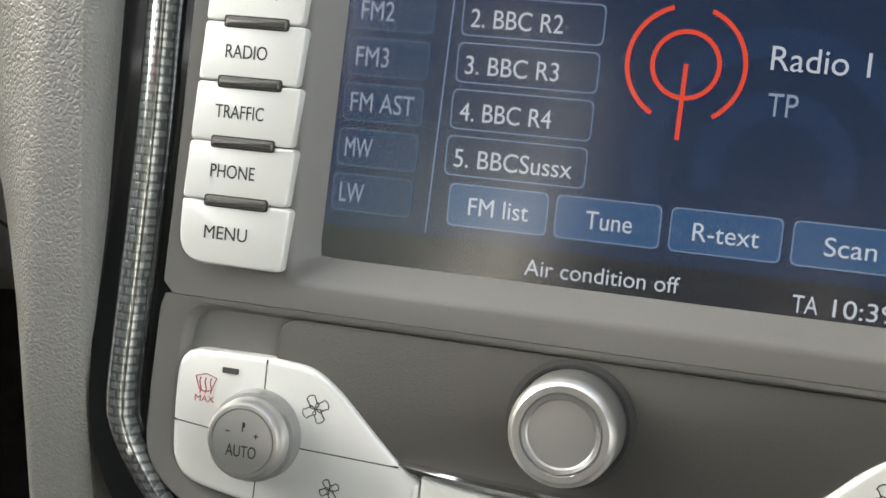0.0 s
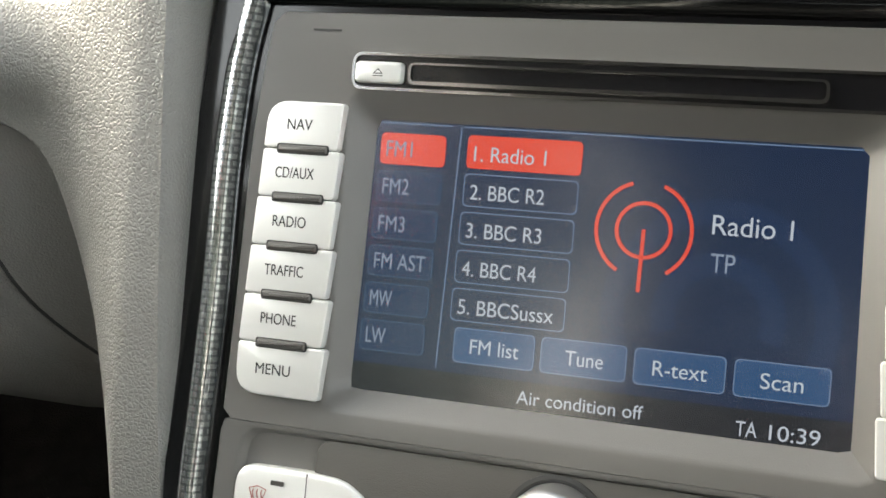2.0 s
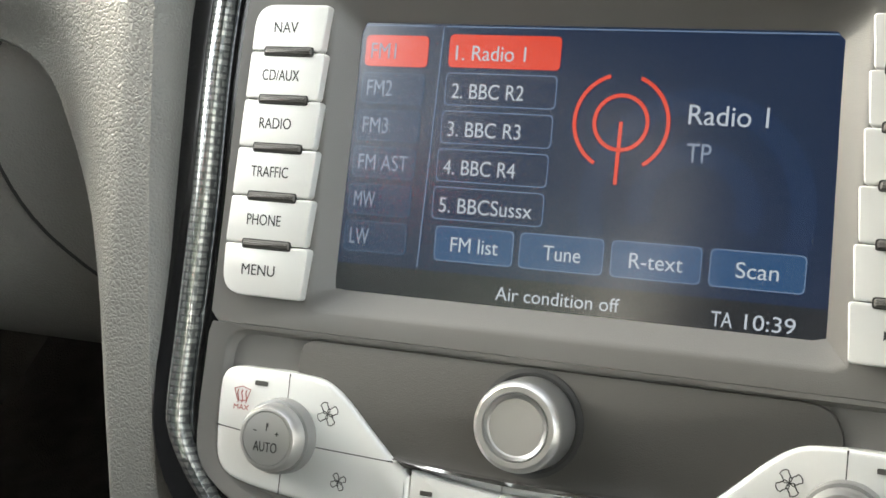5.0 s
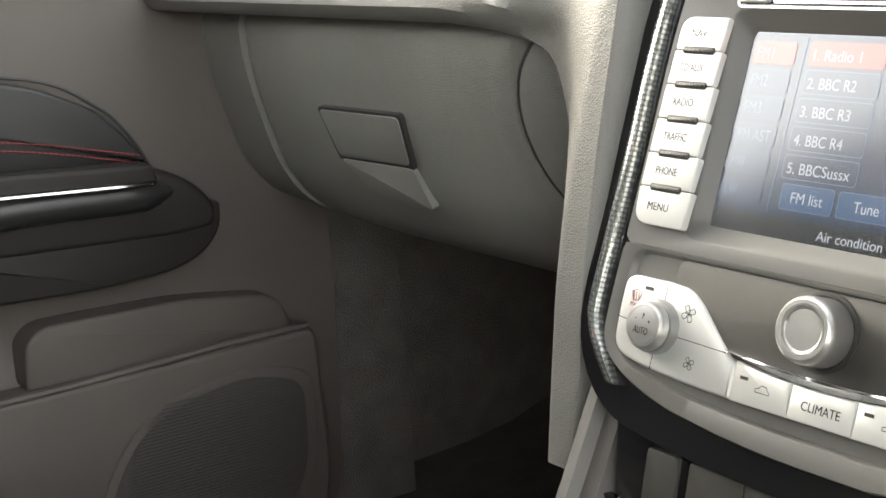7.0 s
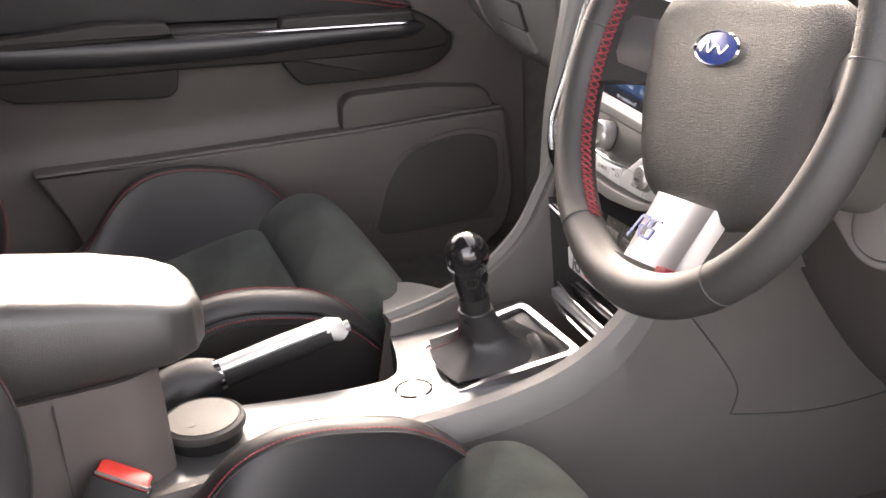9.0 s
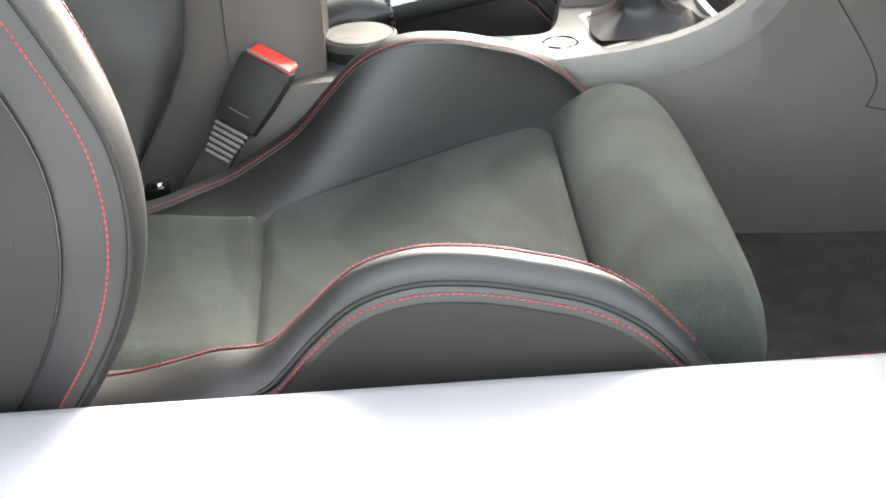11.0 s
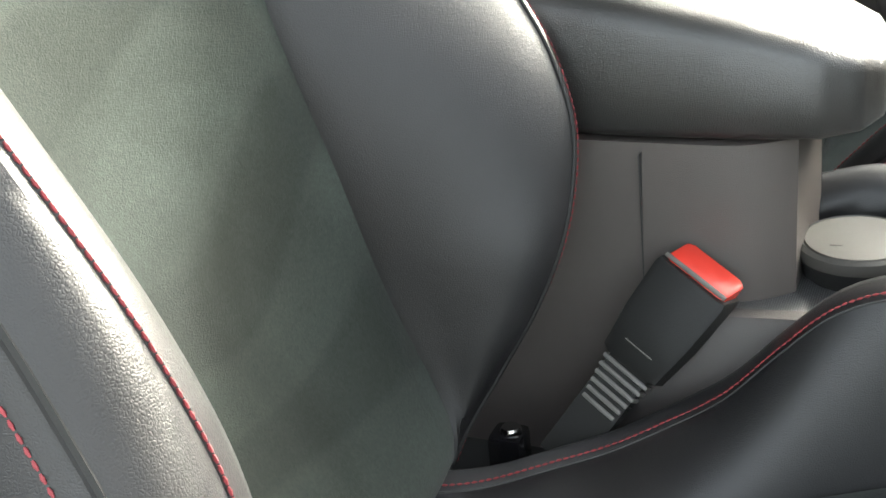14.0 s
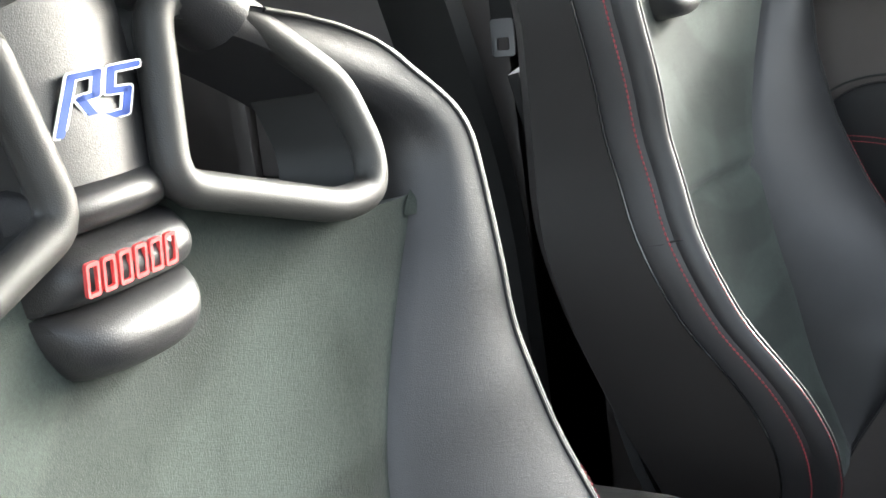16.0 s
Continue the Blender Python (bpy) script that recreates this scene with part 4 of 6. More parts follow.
# ---- switch row and tray under the stack ----
tray = thing("storage_tray", "glossy black storage tray with chrome lines under the switches", "tray")
TR = Matrix.Translation((0, -0.0490, 0.391)) @ Matrix.Rotation(radians(90 - 14), 4, "X")
part("switch_panel", plate(rounded([(-0.116, 0.024), (-0.108, -0.020), (0.108, -0.020), (0.116, 0.024)][::-1], 0.004), -0.03, 0.0, 0.002), GLOSS, tray, m=TR)
for x0, x1, mark in ((-0.090, -0.071, 0), (-0.064, -0.0325, 0), (-0.0320, 0.0020, 1), (0.0245, 0.0585, 2), (0.0595, 0.0935, 3), (0.099, 0.113, 0)):
    sw = part("switch", plate(rect(x0, x1, -0.0145, 0.0145, 0.0022), -0.01, 0.0036, 0.0013), FASCIA_DARK, tray, "dark grey rocker switch", m=TR)
    x = (x0 + x1) / 2
    if mark:
        rows = [[(x - 0.0135, y, 0.0030), (x - 0.0125, y, z), (x + 0.0125, y, z), (x + 0.0135, y, 0.0030)] for y, z in ((-0.0125, 0.0032), (-0.010, 0.0046), (-0.004, 0.0054), (0.001, 0.0046), (0.003, 0.0032))]
        part("rocker", loft(rows), FASCIA_DARK, sw)
        part("switch_mark", plate(rect(x - 0.0024, x + 0.0024, 0.0088, 0.0098, 0.0004), 0.003, 0.0039), FASCIA, sw)
        if mark == 2:
            part("switch_mark", tube([(x + a, b - 0.004, 0.0055) for a, b in ((-0.0035, 0.0022), (0.0035, 0.0022), (0.0030, -0.0022), (-0.0030, -0.0022))], 0.0003, 5, closed=True), FASCIA, sw)
        else:
            for r in (0.0014, 0.0028, 0.0040):
                part("switch_mark", arc_band(x, -0.0062, r, r + 0.0006, 35, 145, 0.0050, 10, 0.0006), FASCIA, sw)
for k in range(3):
    part("tally_slot", plate(rect(0.0075, 0.0190, -0.0140 + k * 0.0095, -0.0060 + k * 0.0095, 0.0006), -0.01, 0.0016), BLACK, tray, m=TR)
    part("tally_edge", plate(rect(0.0075, 0.0190, -0.0150 + k * 0.0095, -0.0143 + k * 0.0095), -0.01, 0.0026), CHROME, tray, m=TR)


def bowed(x0, x1, y, z, bow=0.010):
    return spline([(x0, y + bow * 0.8, z), (x0 * 0.5 + x1 * 0.5 - (x1 - x0) * 0.25, y, z), ((x0 + x1) / 2, y - bow * 0.2, z), (x0 * 0.5 + x1 * 0.5 + (x1 - x0) * 0.25, y, z), (x1, y + bow * 0.8, z)], 6)


part("chrome_line", tube(bowed(-0.105, 0.118, -0.0605, 0.3700, 0.004), 0.0014, 8), SATIN, tray, "thin chrome line")
part("chrome_line", tube(bowed(-0.052, 0.112, -0.0640, 0.3560, 0.003), 0.0006, 8), SATIN, tray, "thin chrome line")
part("chrome_line", tube(bowed(-0.020, 0.100, -0.0640, 0.3595, 0.003), 0.0010, 8), SATIN, tray, "thin chrome line")
part("back_panel", sheet(lambda x, z: (x, -0.0585 + 0.25 * (x - 0.01) ** 2, z), span(-0.118, 0.118, 20), span(0.262, 0.376, 12), -0.004), GLOSS, tray, "glossy black concave panel")
for x0, z, y, r in ((-0.078, 0.289, -0.068, 0.0016), (-0.074, 0.273, -0.078, 0.0026)):
    part("chrome_line", tube(bowed(x0, 0.105, y, z, 0.006), r, 8), CHROME, tray, "thin chrome line")
part("woven_ledge", box(-0.074, 0.104, -0.074, -0.064, 0.276, 0.286, 0.001), FOIL, tray)

plaque = thing("numbered_plaque", "white plaque with a red numbered panel", "plaque", Matrix.Translation((0.0145, -0.0618, 0.3335)) @ Matrix.Rotation(radians(90), 4, "X"))
part("plate", plate(rect(-0.060, 0.060, -0.0125, 0.0125, 0.005), -0.003, 0.0025, 0.0012), WHITE, plaque, "glossy white plate")
part("number_panel", plate(rect(-0.020, 0.052, -0.0085, 0.0075, 0.003), 0.0025, 0.0029), RED_PLASTIC, plaque, "red panel")
part("lettering", words("No. 474/500", 0.0128, WHITE, 0.016 / 0.80, -0.0005, 0.0030, squeeze=0.80), None, plaque)


def rs_badge(parent, mat, edge, s, z, m=None):
    """The two-letter mark as plain slanted strokes."""
    strokes = [((-1.0, -1.0), (-0.62, 0.75)), ((-0.62, 0.75), (0.0, 0.75)), ((0.0, 0.75), (-0.08, 0.05)), ((-0.08, 0.05), (-0.45, 0.0)), ((-0.45, 0.0), (-0.12, -0.75)),
               ((-0.12, -0.75), (0.62, -0.75)), ((0.62, -0.75), (0.72, 0.0)), ((0.72, 0.0), (0.26, 0.05)), ((0.26, 0.05), (0.34, 0.75)), ((0.34, 0.75), (1.0, 0.75))]
    for a, b in strokes:
        for w, mt, dz in ((0.16, edge, 0.0), (0.10, mat, 0.0003)):
            if mt is None:
                continue
            p, q = Vector(a) * s, Vector(b) * s
            d = (q - p).normalized()
            n = Vector((-d.y, d.x)) * w * s
            p, q = p - d * w * s * 0.8, q + d * w * s * 0.8
            part("badge_stroke", plate(rounded([p - n, q - n, q + n, p + n], w * s * 0.6, 2), z + dz, z + dz + 0.0007), mt, parent, smooth=False, m=m)


rs_badge(plaque, FASCIA, None, 0.010, 0.0025, Matrix.Translation((-0.037, 0, 0)))

# ---- centre console ----
console = thing("centre_console", "grey centre console with woven silver top", "console")
EDGE = [(0.03, 0.475), (-0.02, 0.43), (-0.055, 0.375), (-0.085, 0.33), (-0.13, 0.296), (-0.19, 0.276), (-0.27, 0.266), (-0.38, 0.262), (-0.50, 0.258), (-0.62, 0.25)]
edge_line = spline([(0, y, z) for y, z in EDGE], 5)


def console_side(side):
    rings = []
    for p in edge_line:
        k = min(max((p.y + 0.62) / 0.6, 0), 1)
        xo = 0.112 + 0.030 * k ** 2
        foot = 0.07
        if side < 0:
            p = Vector((p.x, p.y, p.z - 0.075 * ease((-0.258 - p.y) / 0.012)))
        rings.append([(side * (xo - 0.026), p.y + 0.004, p.z - 0.002), (side * (xo - 0.022), p.y, p.z + 0.006), (side * (xo - 0.008), p.y - 0.001, p.z + 0.007), (side * xo, p.y + 0.002, p.z - 0.002),
                      (side * (xo + 0.004), p.y + 0.03 * k, p.z * 0.7 + foot * 0.3), (side * (xo + 0.016), p.y + 0.06 * k, foot), (side * (xo - 0.026), p.y + 0.06 * k, foot)])
    return loft(rings)


part("side_panel", console_side(-1), PLASTIC, console, "smooth grey console side")
part("side_panel", console_side(1), PLASTIC, console, "smooth grey console side")
for side in (-1, 1):
    rings = []
    for p in [q for q in edge_line[:34] if side > 0 or q.y > -0.262]:
        k = min(max((p.y + 0.62) / 0.6, 0), 1)
        xo = 0.112 + 0.030 * k ** 2
        w = 0.012 + 0.010 * k
        t = 0.024 if side > 0 else 0.013
        rings.append([(side * (xo - t), p.y, p.z + 0.007), (side * (xo - 0.75 * t), p.y - 0.004, p.z + 0.013), (side * (xo - 0.004), p.y - 0.005, p.z + 0.012), (side * (xo + 0.003), p.y - 0.002, p.z + 0.002),
                      (side * (xo + 0.002), p.y + 0.004, p.z - w), (side * (xo - 0.02), p.y + 0.006, p.z - w)])
    part("edge_rail", loft(rings), PLASTIC_LIGHT, console, "pale curved edge rail")
RAIL_Z = curve_of([(-0.14, 0.285), (-0.10, 0.318), (-0.055, 0.372), (-0.02, 0.425), (0.03, 0.47), (0.10, 0.50), (0.70, 0.50)])
part("kick_panel", sheet(lambda y, v: (0.130 + 0.014 * ease((y + 0.13) / 0.12) + 0.004 * ease((y + 0.02) / 0.1) + 0.012 * (1 - v) + 0.03 * max(0, y), y, 0.07 + v * (RAIL_Z(y) - 0.083)), span(-0.13, 0.70, 28), span(0, 1, 12), -0.006), PLASTIC, console, "smooth grey kick panel")
for pts in ([(0.1445, -0.037, 0.357), (0.1505, 0.004, 0.292), (0.1535, 0.022, 0.255), (0.1545, 0.022, 0.238), (0.1545, 0.015, 0.222)], [(0.1545, 0.015, 0.222), (0.1600, 0.098, 0.206), (0.1630, 0.172, 0.204), (0.1660, 0.25, 0.212)]):
    part("panel_joint", tube(spline(pts, 5), 0.0009, 6), INK, console)
STRIP = curve_of([(-0.60, -0.062), (-0.54, -0.050), (-0.43, -0.022), (-0.34, -0.006), (-0.30, -0.003), (-0.285, -0.006), (-0.272, -0.022), (-0.262, -0.060), (-0.256, -0.098), (-0.10, -0.098)])


def strip_point(y, s):
    x = STRIP(y) + (0.098 - STRIP(y)) * s
    return (x, y, 0.252 + 0.004 * math.cos(x * 12) + 0.72 * max(0, y + 0.20) ** 2)


part("top_plate", sheet(strip_point, span(-0.60, -0.30, 20) + span(-0.295, -0.250, 16) + span(-0.24, -0.10, 14), span(0, 1, 16), -0.006), FOIL_TOP, console, "woven silver-grey console top")
part("strip_edge", tube([(STRIP(y) - 0.0005, y, 0.2562) for y in span(-0.60, -0.285, 30)], 0.0016, 6), SATIN, console, "thin bright edge")
part("well_wall", sheet(lambda y, v: (STRIP(y) - 0.001, y, 0.252 - 0.09 * v), span(-0.60, -0.256, 40), span(0, 1, 4)), BLACK, console, "black wall of the handbrake well")
part("well_floor", sheet(lambda y, x: (x, y, 0.185), span(-0.60, -0.25, 10), span(-0.115, 0.0, 6), -0.01), BLACK, console, "black floor of the handbrake well")
part("rear_tray", box(0.004, 0.050, -0.425, -0.318, 0.2550, 0.2590, 0.0018), GLOSS, console, "dark shallow tray")
part("socket", box(0.012, 0.040, -0.334, -0.322, 0.2580, 0.2608, 0.0010), SILVER, console, "small silver socket in the tray")
part("shift_bezel", ring_plate(rounded([(-0.062, -0.240), (0.052, -0.240), (0.068, -0.100), (-0.066, -0.108)], 0.012, 5), rounded([(-0.0535, -0.2325), (0.0440, -0.2325), (0.0600, -0.1070), (-0.0585, -0.1150)], 0.010, 5), 0.0, 0.010), SATIN, console, "satin metal frame round the lever",
             m=Matrix.Translation((0, -0.17, 0.262)) @ Matrix.Rotation(radians(9), 4, "X") @ Matrix.Translation((0, 0.17, 0)))
start = thing("starter_button", "round silver engine start button", "button", Matrix.Translation((0.026, -0.270, 0.2590)))
part("ring", lathe([(0.0195, 0.0), (0.0195, 0.003), (0.0175, 0.0042), (0.0165, 0.003), (0.0165, 0.0)], 32), CHROME, start)
part("face", lathe([(0.0163, 0.0), (0.0163, 0.0025), (0.0, 0.0028)], 32), SATIN, start)
part("ring_mark", arc_band(0, 0, 0.009, 0.0105, 0, 360, 0.003, 24, 0.0002), FASCIA_DARK, start)

# gear lever
gear = thing("gear_lever", "black gear lever with a ball knob and leather gaiter", "gear lever")
KNOB = Vector((0.015, -0.199, 0.390))
BASE = Vector((-0.006, -0.172, 0.268))
lean = (KNOB - Vector((0.008, -0.190, 0.300))).normalized()
knob_pose = Matrix.Translation(KNOB) @ lean.to_track_quat("Z", "Y").to_matrix().to_4x4()
kn = part("knob", lathe([(0.0, 0.0225), (0.007, 0.0215), (0.014, 0.018), (0.0195, 0.0115), (0.0222, 0.003), (0.0222, -0.004), (0.0200, -0.012), (0.0178, -0.017), (0.0170, -0.022), (0.0178, -0.026), (0.0168, -0.034), (0.0150, -0.046), (0.0145, -0.052), (0.0, -0.052)], 36), GLOSS, gear, "gloss black ball knob", m=knob_pose)
for k in range(9):
    a = -2.35 + (k - 4) * 0.13
    part("maker_mark", box(-0.0011, 0.0011, -0.0001, 0.0003, -0.0014, 0.0014), WHITE, kn, m=Matrix.Translation((0.0205 * math.cos(a), 0.0205 * math.sin(a), -0.0105)) @ Matrix.Rotation(a - math.pi / 2, 4, "Z"))
part("stalk", tube([KNOB - lean * 0.048, KNOB - lean * 0.075], 0.0155, 16), BLACK, gear)
rings = []
for k in range(15):
    t = k / 14
    c = (KNOB - lean * 0.066).lerp(BASE, t)
    wx, wy = 0.0165 + 0.012 * t + 0.028 * max(0, (t - 0.55) / 0.45) ** 1.6, 0.0165 + 0.016 * t + 0.030 * max(0, (t - 0.55) / 0.45) ** 1.6
    ring = []
    for i in range(40):
        a = i * math.tau / 40
        fold = 1 + 0.10 * math.sin(2 * a + 1.0) * math.sin(math.pi * min(t * 1.1, 1)) + 0.05 * math.sin(3 * a + 5 * t) * t
        sq = 1 / max(abs(math.cos(a)), abs(math.sin(a))) ** (0.7 * t)
        ring.append((c.x + wx * fold * sq * math.cos(a), c.y + wy * fold * sq * math.sin(a), c.z + 0.008 * math.sin(4 * a) * t * (1 - t)))
    rings.append(ring)
part("gaiter", loft(rings), LEATHER, gear, "folded black leather gaiter")
def gaiter_floor(x, y):
    """Slack leather that fills the frame, with one arched fold ahead of the lever."""
    fold = 0.016 * math.exp(-(((y + 0.135) / 0.010) ** 2)) * math.exp(-(((x - 0.022) / 0.026) ** 2))
    dent = -0.006 * math.exp(-(((y + 0.215) / 0.018) ** 2)) * math.exp(-(((x + 0.02) / 0.03) ** 2))
    return (x, y, 0.2665 + 0.155 * (y + 0.17) + fold + dent + 0.002 * math.sin(90 * x + 60 * y))


part("gaiter_base", sheet(gaiter_floor, span(-0.054, 0.054, 30), span(-0.232, -0.108, 34), -0.003), LEATHER, gear, "slack black leather inside the frame")
part("stitching", stitches([Vector(gaiter_floor(-0.044 + 0.030 * k / 12, -0.222 + 0.004 * math.sin(k * 0.26))) + Vector((0, 0, 0.0008)) for k in range(13)], 0.004, 0.003, 0.0006), RED_THREAD, gear, "red stitching")
seam = [Vector(r[27]) + Vector((-0.0006, -0.001, 0)) for r in rings]
part("stitching", stitches(seam, 0.004, 0.003, 0.0007), RED_THREAD, gear, "red stitching")
part("collar", tube([Vector(p) for p in rings[0]], 0.0022, 8, closed=True), LEATHER, gear)

# handbrake
brake = thing("handbrake", "silver and black handbrake lever in a leather gaiter", "handbrake")
H0, H1 = Vector((-0.071, -0.445, 0.276)), Vector((-0.066, -0.318, 0.300))
grip = spline([H0, H0.lerp(H1, 0.3), H0.lerp(H1, 0.7), H0.lerp(H1, 0.92)], 6)
part("grip", tube(grip, [0.0135 + 0.001 * math.sin(i) * 0 for i in range(len(grip))], 16, squash=1.15), BLACK, brake, "black rubber grip")
part("top_bar", tube([H0 + Vector((0.002, 0.0, 0.010)), H0.lerp(H1, 0.5) + Vector((0.002, 0, 0.011)), H1 + Vector((0.001, -0.012, 0.008))], [0.010, 0.0105, 0.010], 12, squash=0.7), SILVER, brake, "silver upper bar")
part("head", tube([H1 + Vector((0, -0.016, 0.004)), H1 + Vector((0, -0.004, 0.0)), H1 + Vector((0, 0.004, -0.008))], [0.012, 0.0125, 0.008], 14), SILVER, brake, "silver end")
part("release_button", tube([H1 + Vector((0, 0.0, -0.001)), H1 + Vector((0, 0.011, 0.001))], [0.0065, 0.006], 14), SILVER_DULL, brake)
part("ring", tube([H0 + Vector((0, -0.004, 0)), H0 + Vector((0, 0.001, 0.001))], 0.0165, 18), CHROME, brake, "bright ring")
rings = []
for k in range(13):
    t = k / 12
    c = spline([H0, Vector((-0.072, -0.475, 0.280)), Vector((-0.068, -0.515, 0.272)), Vector((-0.066, -0.565, 0.262))], 12)[k * 3]
    rings.append([(c.x + (0.015 + 0.022 * t) * math.cos(i * math.tau / 28) * (1 + 0.10 * math.sin(4 * i * math.tau / 28 + 8 * t)), c.y + 0.002 * math.sin(i),
                   c.z - 0.012 * t + (0.015 + 0.020 * t) * math.sin(i * math.tau / 28) * (1 + 0.10 * math.sin(3 * i * math.tau / 28 + 6 * t))) for i in range(28)])
part("gaiter", loft(rings), LEATHER, brake, "creased black leather gaiter")

# lidded ashtray cup
cup = thing("ashtray_cup", "round grey lidded ashtray cup standing in the console", "ashtray", Matrix.Translation((0.020, -0.480, 0.2555)))
part("cup", lathe([(0.033, -0.02), (0.035, 0.0), (0.0385, 0.021)], 40), BLACK, cup, "dark cup")
part("lid", lathe([(0.0, 0.0296), (0.030, 0.0296), (0.0345, 0.0290), (0.0352, 0.0276), (0.0362, 0.0276), (0.0372, 0.0290), (0.0400, 0.0270), (0.041, 0.0235), (0.0405, 0.0195), (0.038, 0.0190)], 40), FASCIA_DARK, cup, "grey lid")
part("lid_mark", plate(rect(0.012, 0.020, -0.012, -0.0115), 0.0294, 0.0299), INK, cup)
part("lid_mark", plate(rect(0.0155, 0.0162, -0.016, -0.008), 0.0294, 0.0299), INK, cup)

# armrest
rest = thing("armrest", "padded grey leather armrest lid on the console box", "armrest")
rings = []
AR = [(-0.462, 0.388, 0.014, 0.010), (-0.466, 0.389, 0.034, 0.021), (-0.477, 0.391, 0.054, 0.030), (-0.500, 0.394, 0.068, 0.037), (-0.55, 0.400, 0.075, 0.046), (-0.62, 0.406, 0.077, 0.055), (-0.72, 0.414, 0.077, 0.064), (-0.82, 0.418, 0.077, 0.066), (-0.90, 0.418, 0.075, 0.062)]
for p, q in zip(AR, AR[1:]):
    for k in range(4 if q is not AR[-1] else 5):
        y, z, w, h = [p[i] + (q[i] - p[i]) * k / 4 for i in range(4)]
        ring = []
        for i in range(28):
            a = i * math.tau / 28
            cs, sn = math.cos(a), math.sin(a)
            e = 0.34
            px_, pz_ = math.copysign(abs(cs) ** e, cs), math.copysign(abs(sn) ** (e if sn > 0 else 0.25), sn)
            ring.append((0.002 + w * px_ * (1 - 0.10 * (sn > 0) * abs(sn)), y, z + h * pz_ * (0.98 if sn > 0 else 0.74)))
        rings.append(ring)
part("lid", loft(rings), ARM_SKIN, rest, "padded grey lid")
box_rings = []
for y in span(-0.90, -0.56, 8) + [-0.545, -0.532, -0.523, -0.517, -0.514]:
    k = max(0, (y + 0.56) / 0.046) ** 2
    box_rings.append([(-0.070 + 0.02 * k, y, 0.10), (-0.066 + 0.02 * k, y, 0.366), (0.074 - 0.022 * k, y, 0.366), (0.080 - 0.022 * k, y, 0.30), (0.088 - 0.022 * k, y, 0.10)])
part("box", loft(box_rings), DOOR_TRIM, rest, "grey console box")
part("joint", box(0.0745, 0.0812, -0.6100, -0.6092, 0.11, 0.36), INK, rest)

# belt buckle
buckle = thing("belt_buckle", "black seat belt buckle with a red release button", "buckle")
B_top, B_low = Vector((0.106, -0.566, 0.289)), Vector((0.143, -0.615, 0.222))
axis = (B_top - B_low).normalized()
across = (Vector((0.114, -0.545, 0.279)) - Vector((0.098, -0.586, 0.299)))
across = (across - axis * across.dot(axis)).normalized()
BK = Matrix((Vector((*across, 0)), Vector((*axis.cross(across), 0)), Vector((*axis, 0)), Vector((0, 0, 0, 1)))).transposed()
BK = Matrix.Translation(B_top) @ BK
OCT = ((-1, -0.8), (-0.85, -1), (0.85, -1), (1, -0.8), (1, 0.8), (0.85, 1), (-0.85, 1), (-1, 0.8))
part("body", loft([[(sx * 0.027 * s, sy * 0.013 * s, z + (0.004 * sy if z > -0.01 else 0)) for sx, sy in OCT] for z, s in ((-0.072, 0.70), (-0.070, 0.80), (-0.04, 0.94), (-0.004, 1.0), (0.0, 0.96))]), BLACK, buckle, "black plastic body", m=BK)
part("release_button", loft([[(sx * 0.0235 * s, 0.002 + sy * 0.0095 * s, z + 0.006 * sy * (z > 0)) for sx, sy in OCT] for z, s in ((-0.006, 1.0), (0.006, 1.0), (0.0075, 0.93))]), RED_PLASTIC, buckle, "red release button", m=BK)
part("rim", tube([BK @ Vector(p) for p in ((-0.024, -0.0095, 0.0), (0.024, -0.0095, 0.0))], 0.0016, 6), FASCIA, buckle)
part("mould_line", box(-0.011, 0.011, -0.0126, -0.0118, -0.0585, -0.0578), FASCIA, buckle, m=BK)
for k in range(6):
    w = 0.0185 - 0.0010 * k
    part("boot_rib", box(-w, w, -0.006, 0.006, -0.0775 - k * 0.0058, -0.0745 - k * 0.0058, 0.001), FASCIA, buckle, m=BK)
part("stalk", box(-0.0155, 0.0155, -0.0045, 0.0045, -0.15, -0.070), BLACK, buckle, m=BK)

bracket = thing("seat_bracket", "glossy black seat hinge bracket with a bright bolt", "bracket", Matrix.Translation((0.154, -0.686, 0.138)))
part("plate", box(-0.010, 0.014, -0.012, 0.012, 0.0, 0.050, 0.005), GLOSS, bracket)
part("bolt", lathe([(0.0, 0.004), (0.006, 0.004), (0.0075, 0.002), (0.0075, 0.0)], 14), CHROME, bracket, "bright bolt", m=Matrix.Translation((0.002, 0.002, 0.050)))


# ---- seats ----
ZC = curve_of([(-0.715, 0.186), (-0.70, 0.196), (-0.685, 0.203), (-0.665, 0.205), (-0.64, 0.202), (-0.58, 0.196), (-0.50, 0.202), (-0.42, 0.213), (-0.35, 0.226), (-0.298, 0.233), (-0.24, 0.238)])
ZR = curve_of([(-0.715, 0.196), (-0.66, 0.192), (-0.62, 0.200), (-0.58, 0.214), (-0.54, 0.238), (-0.51, 0.270), (-0.48, 0.300), (-0.44, 0.318), (-0.40, 0.320), (-0.36, 0.313), (-0.305, 0.294), (-0.28, 0.276), (-0.26, 0.254), (-0.24, 0.228), (-0.222, 0.196), (-0.208, 0.155), (-0.200, 0.11)])
YB = curve_of([(0.17, -0.726), (0.188, -0.706), (0.205, -0.694), (0.222, -0.695), (0.25, -0.709), (0.30, -0.738), (0.40, -0.774), (0.54, -0.812), (0.65, -0.831), (0.77, -0.845), (0.88, -0.857), (1.0, -0.872)])
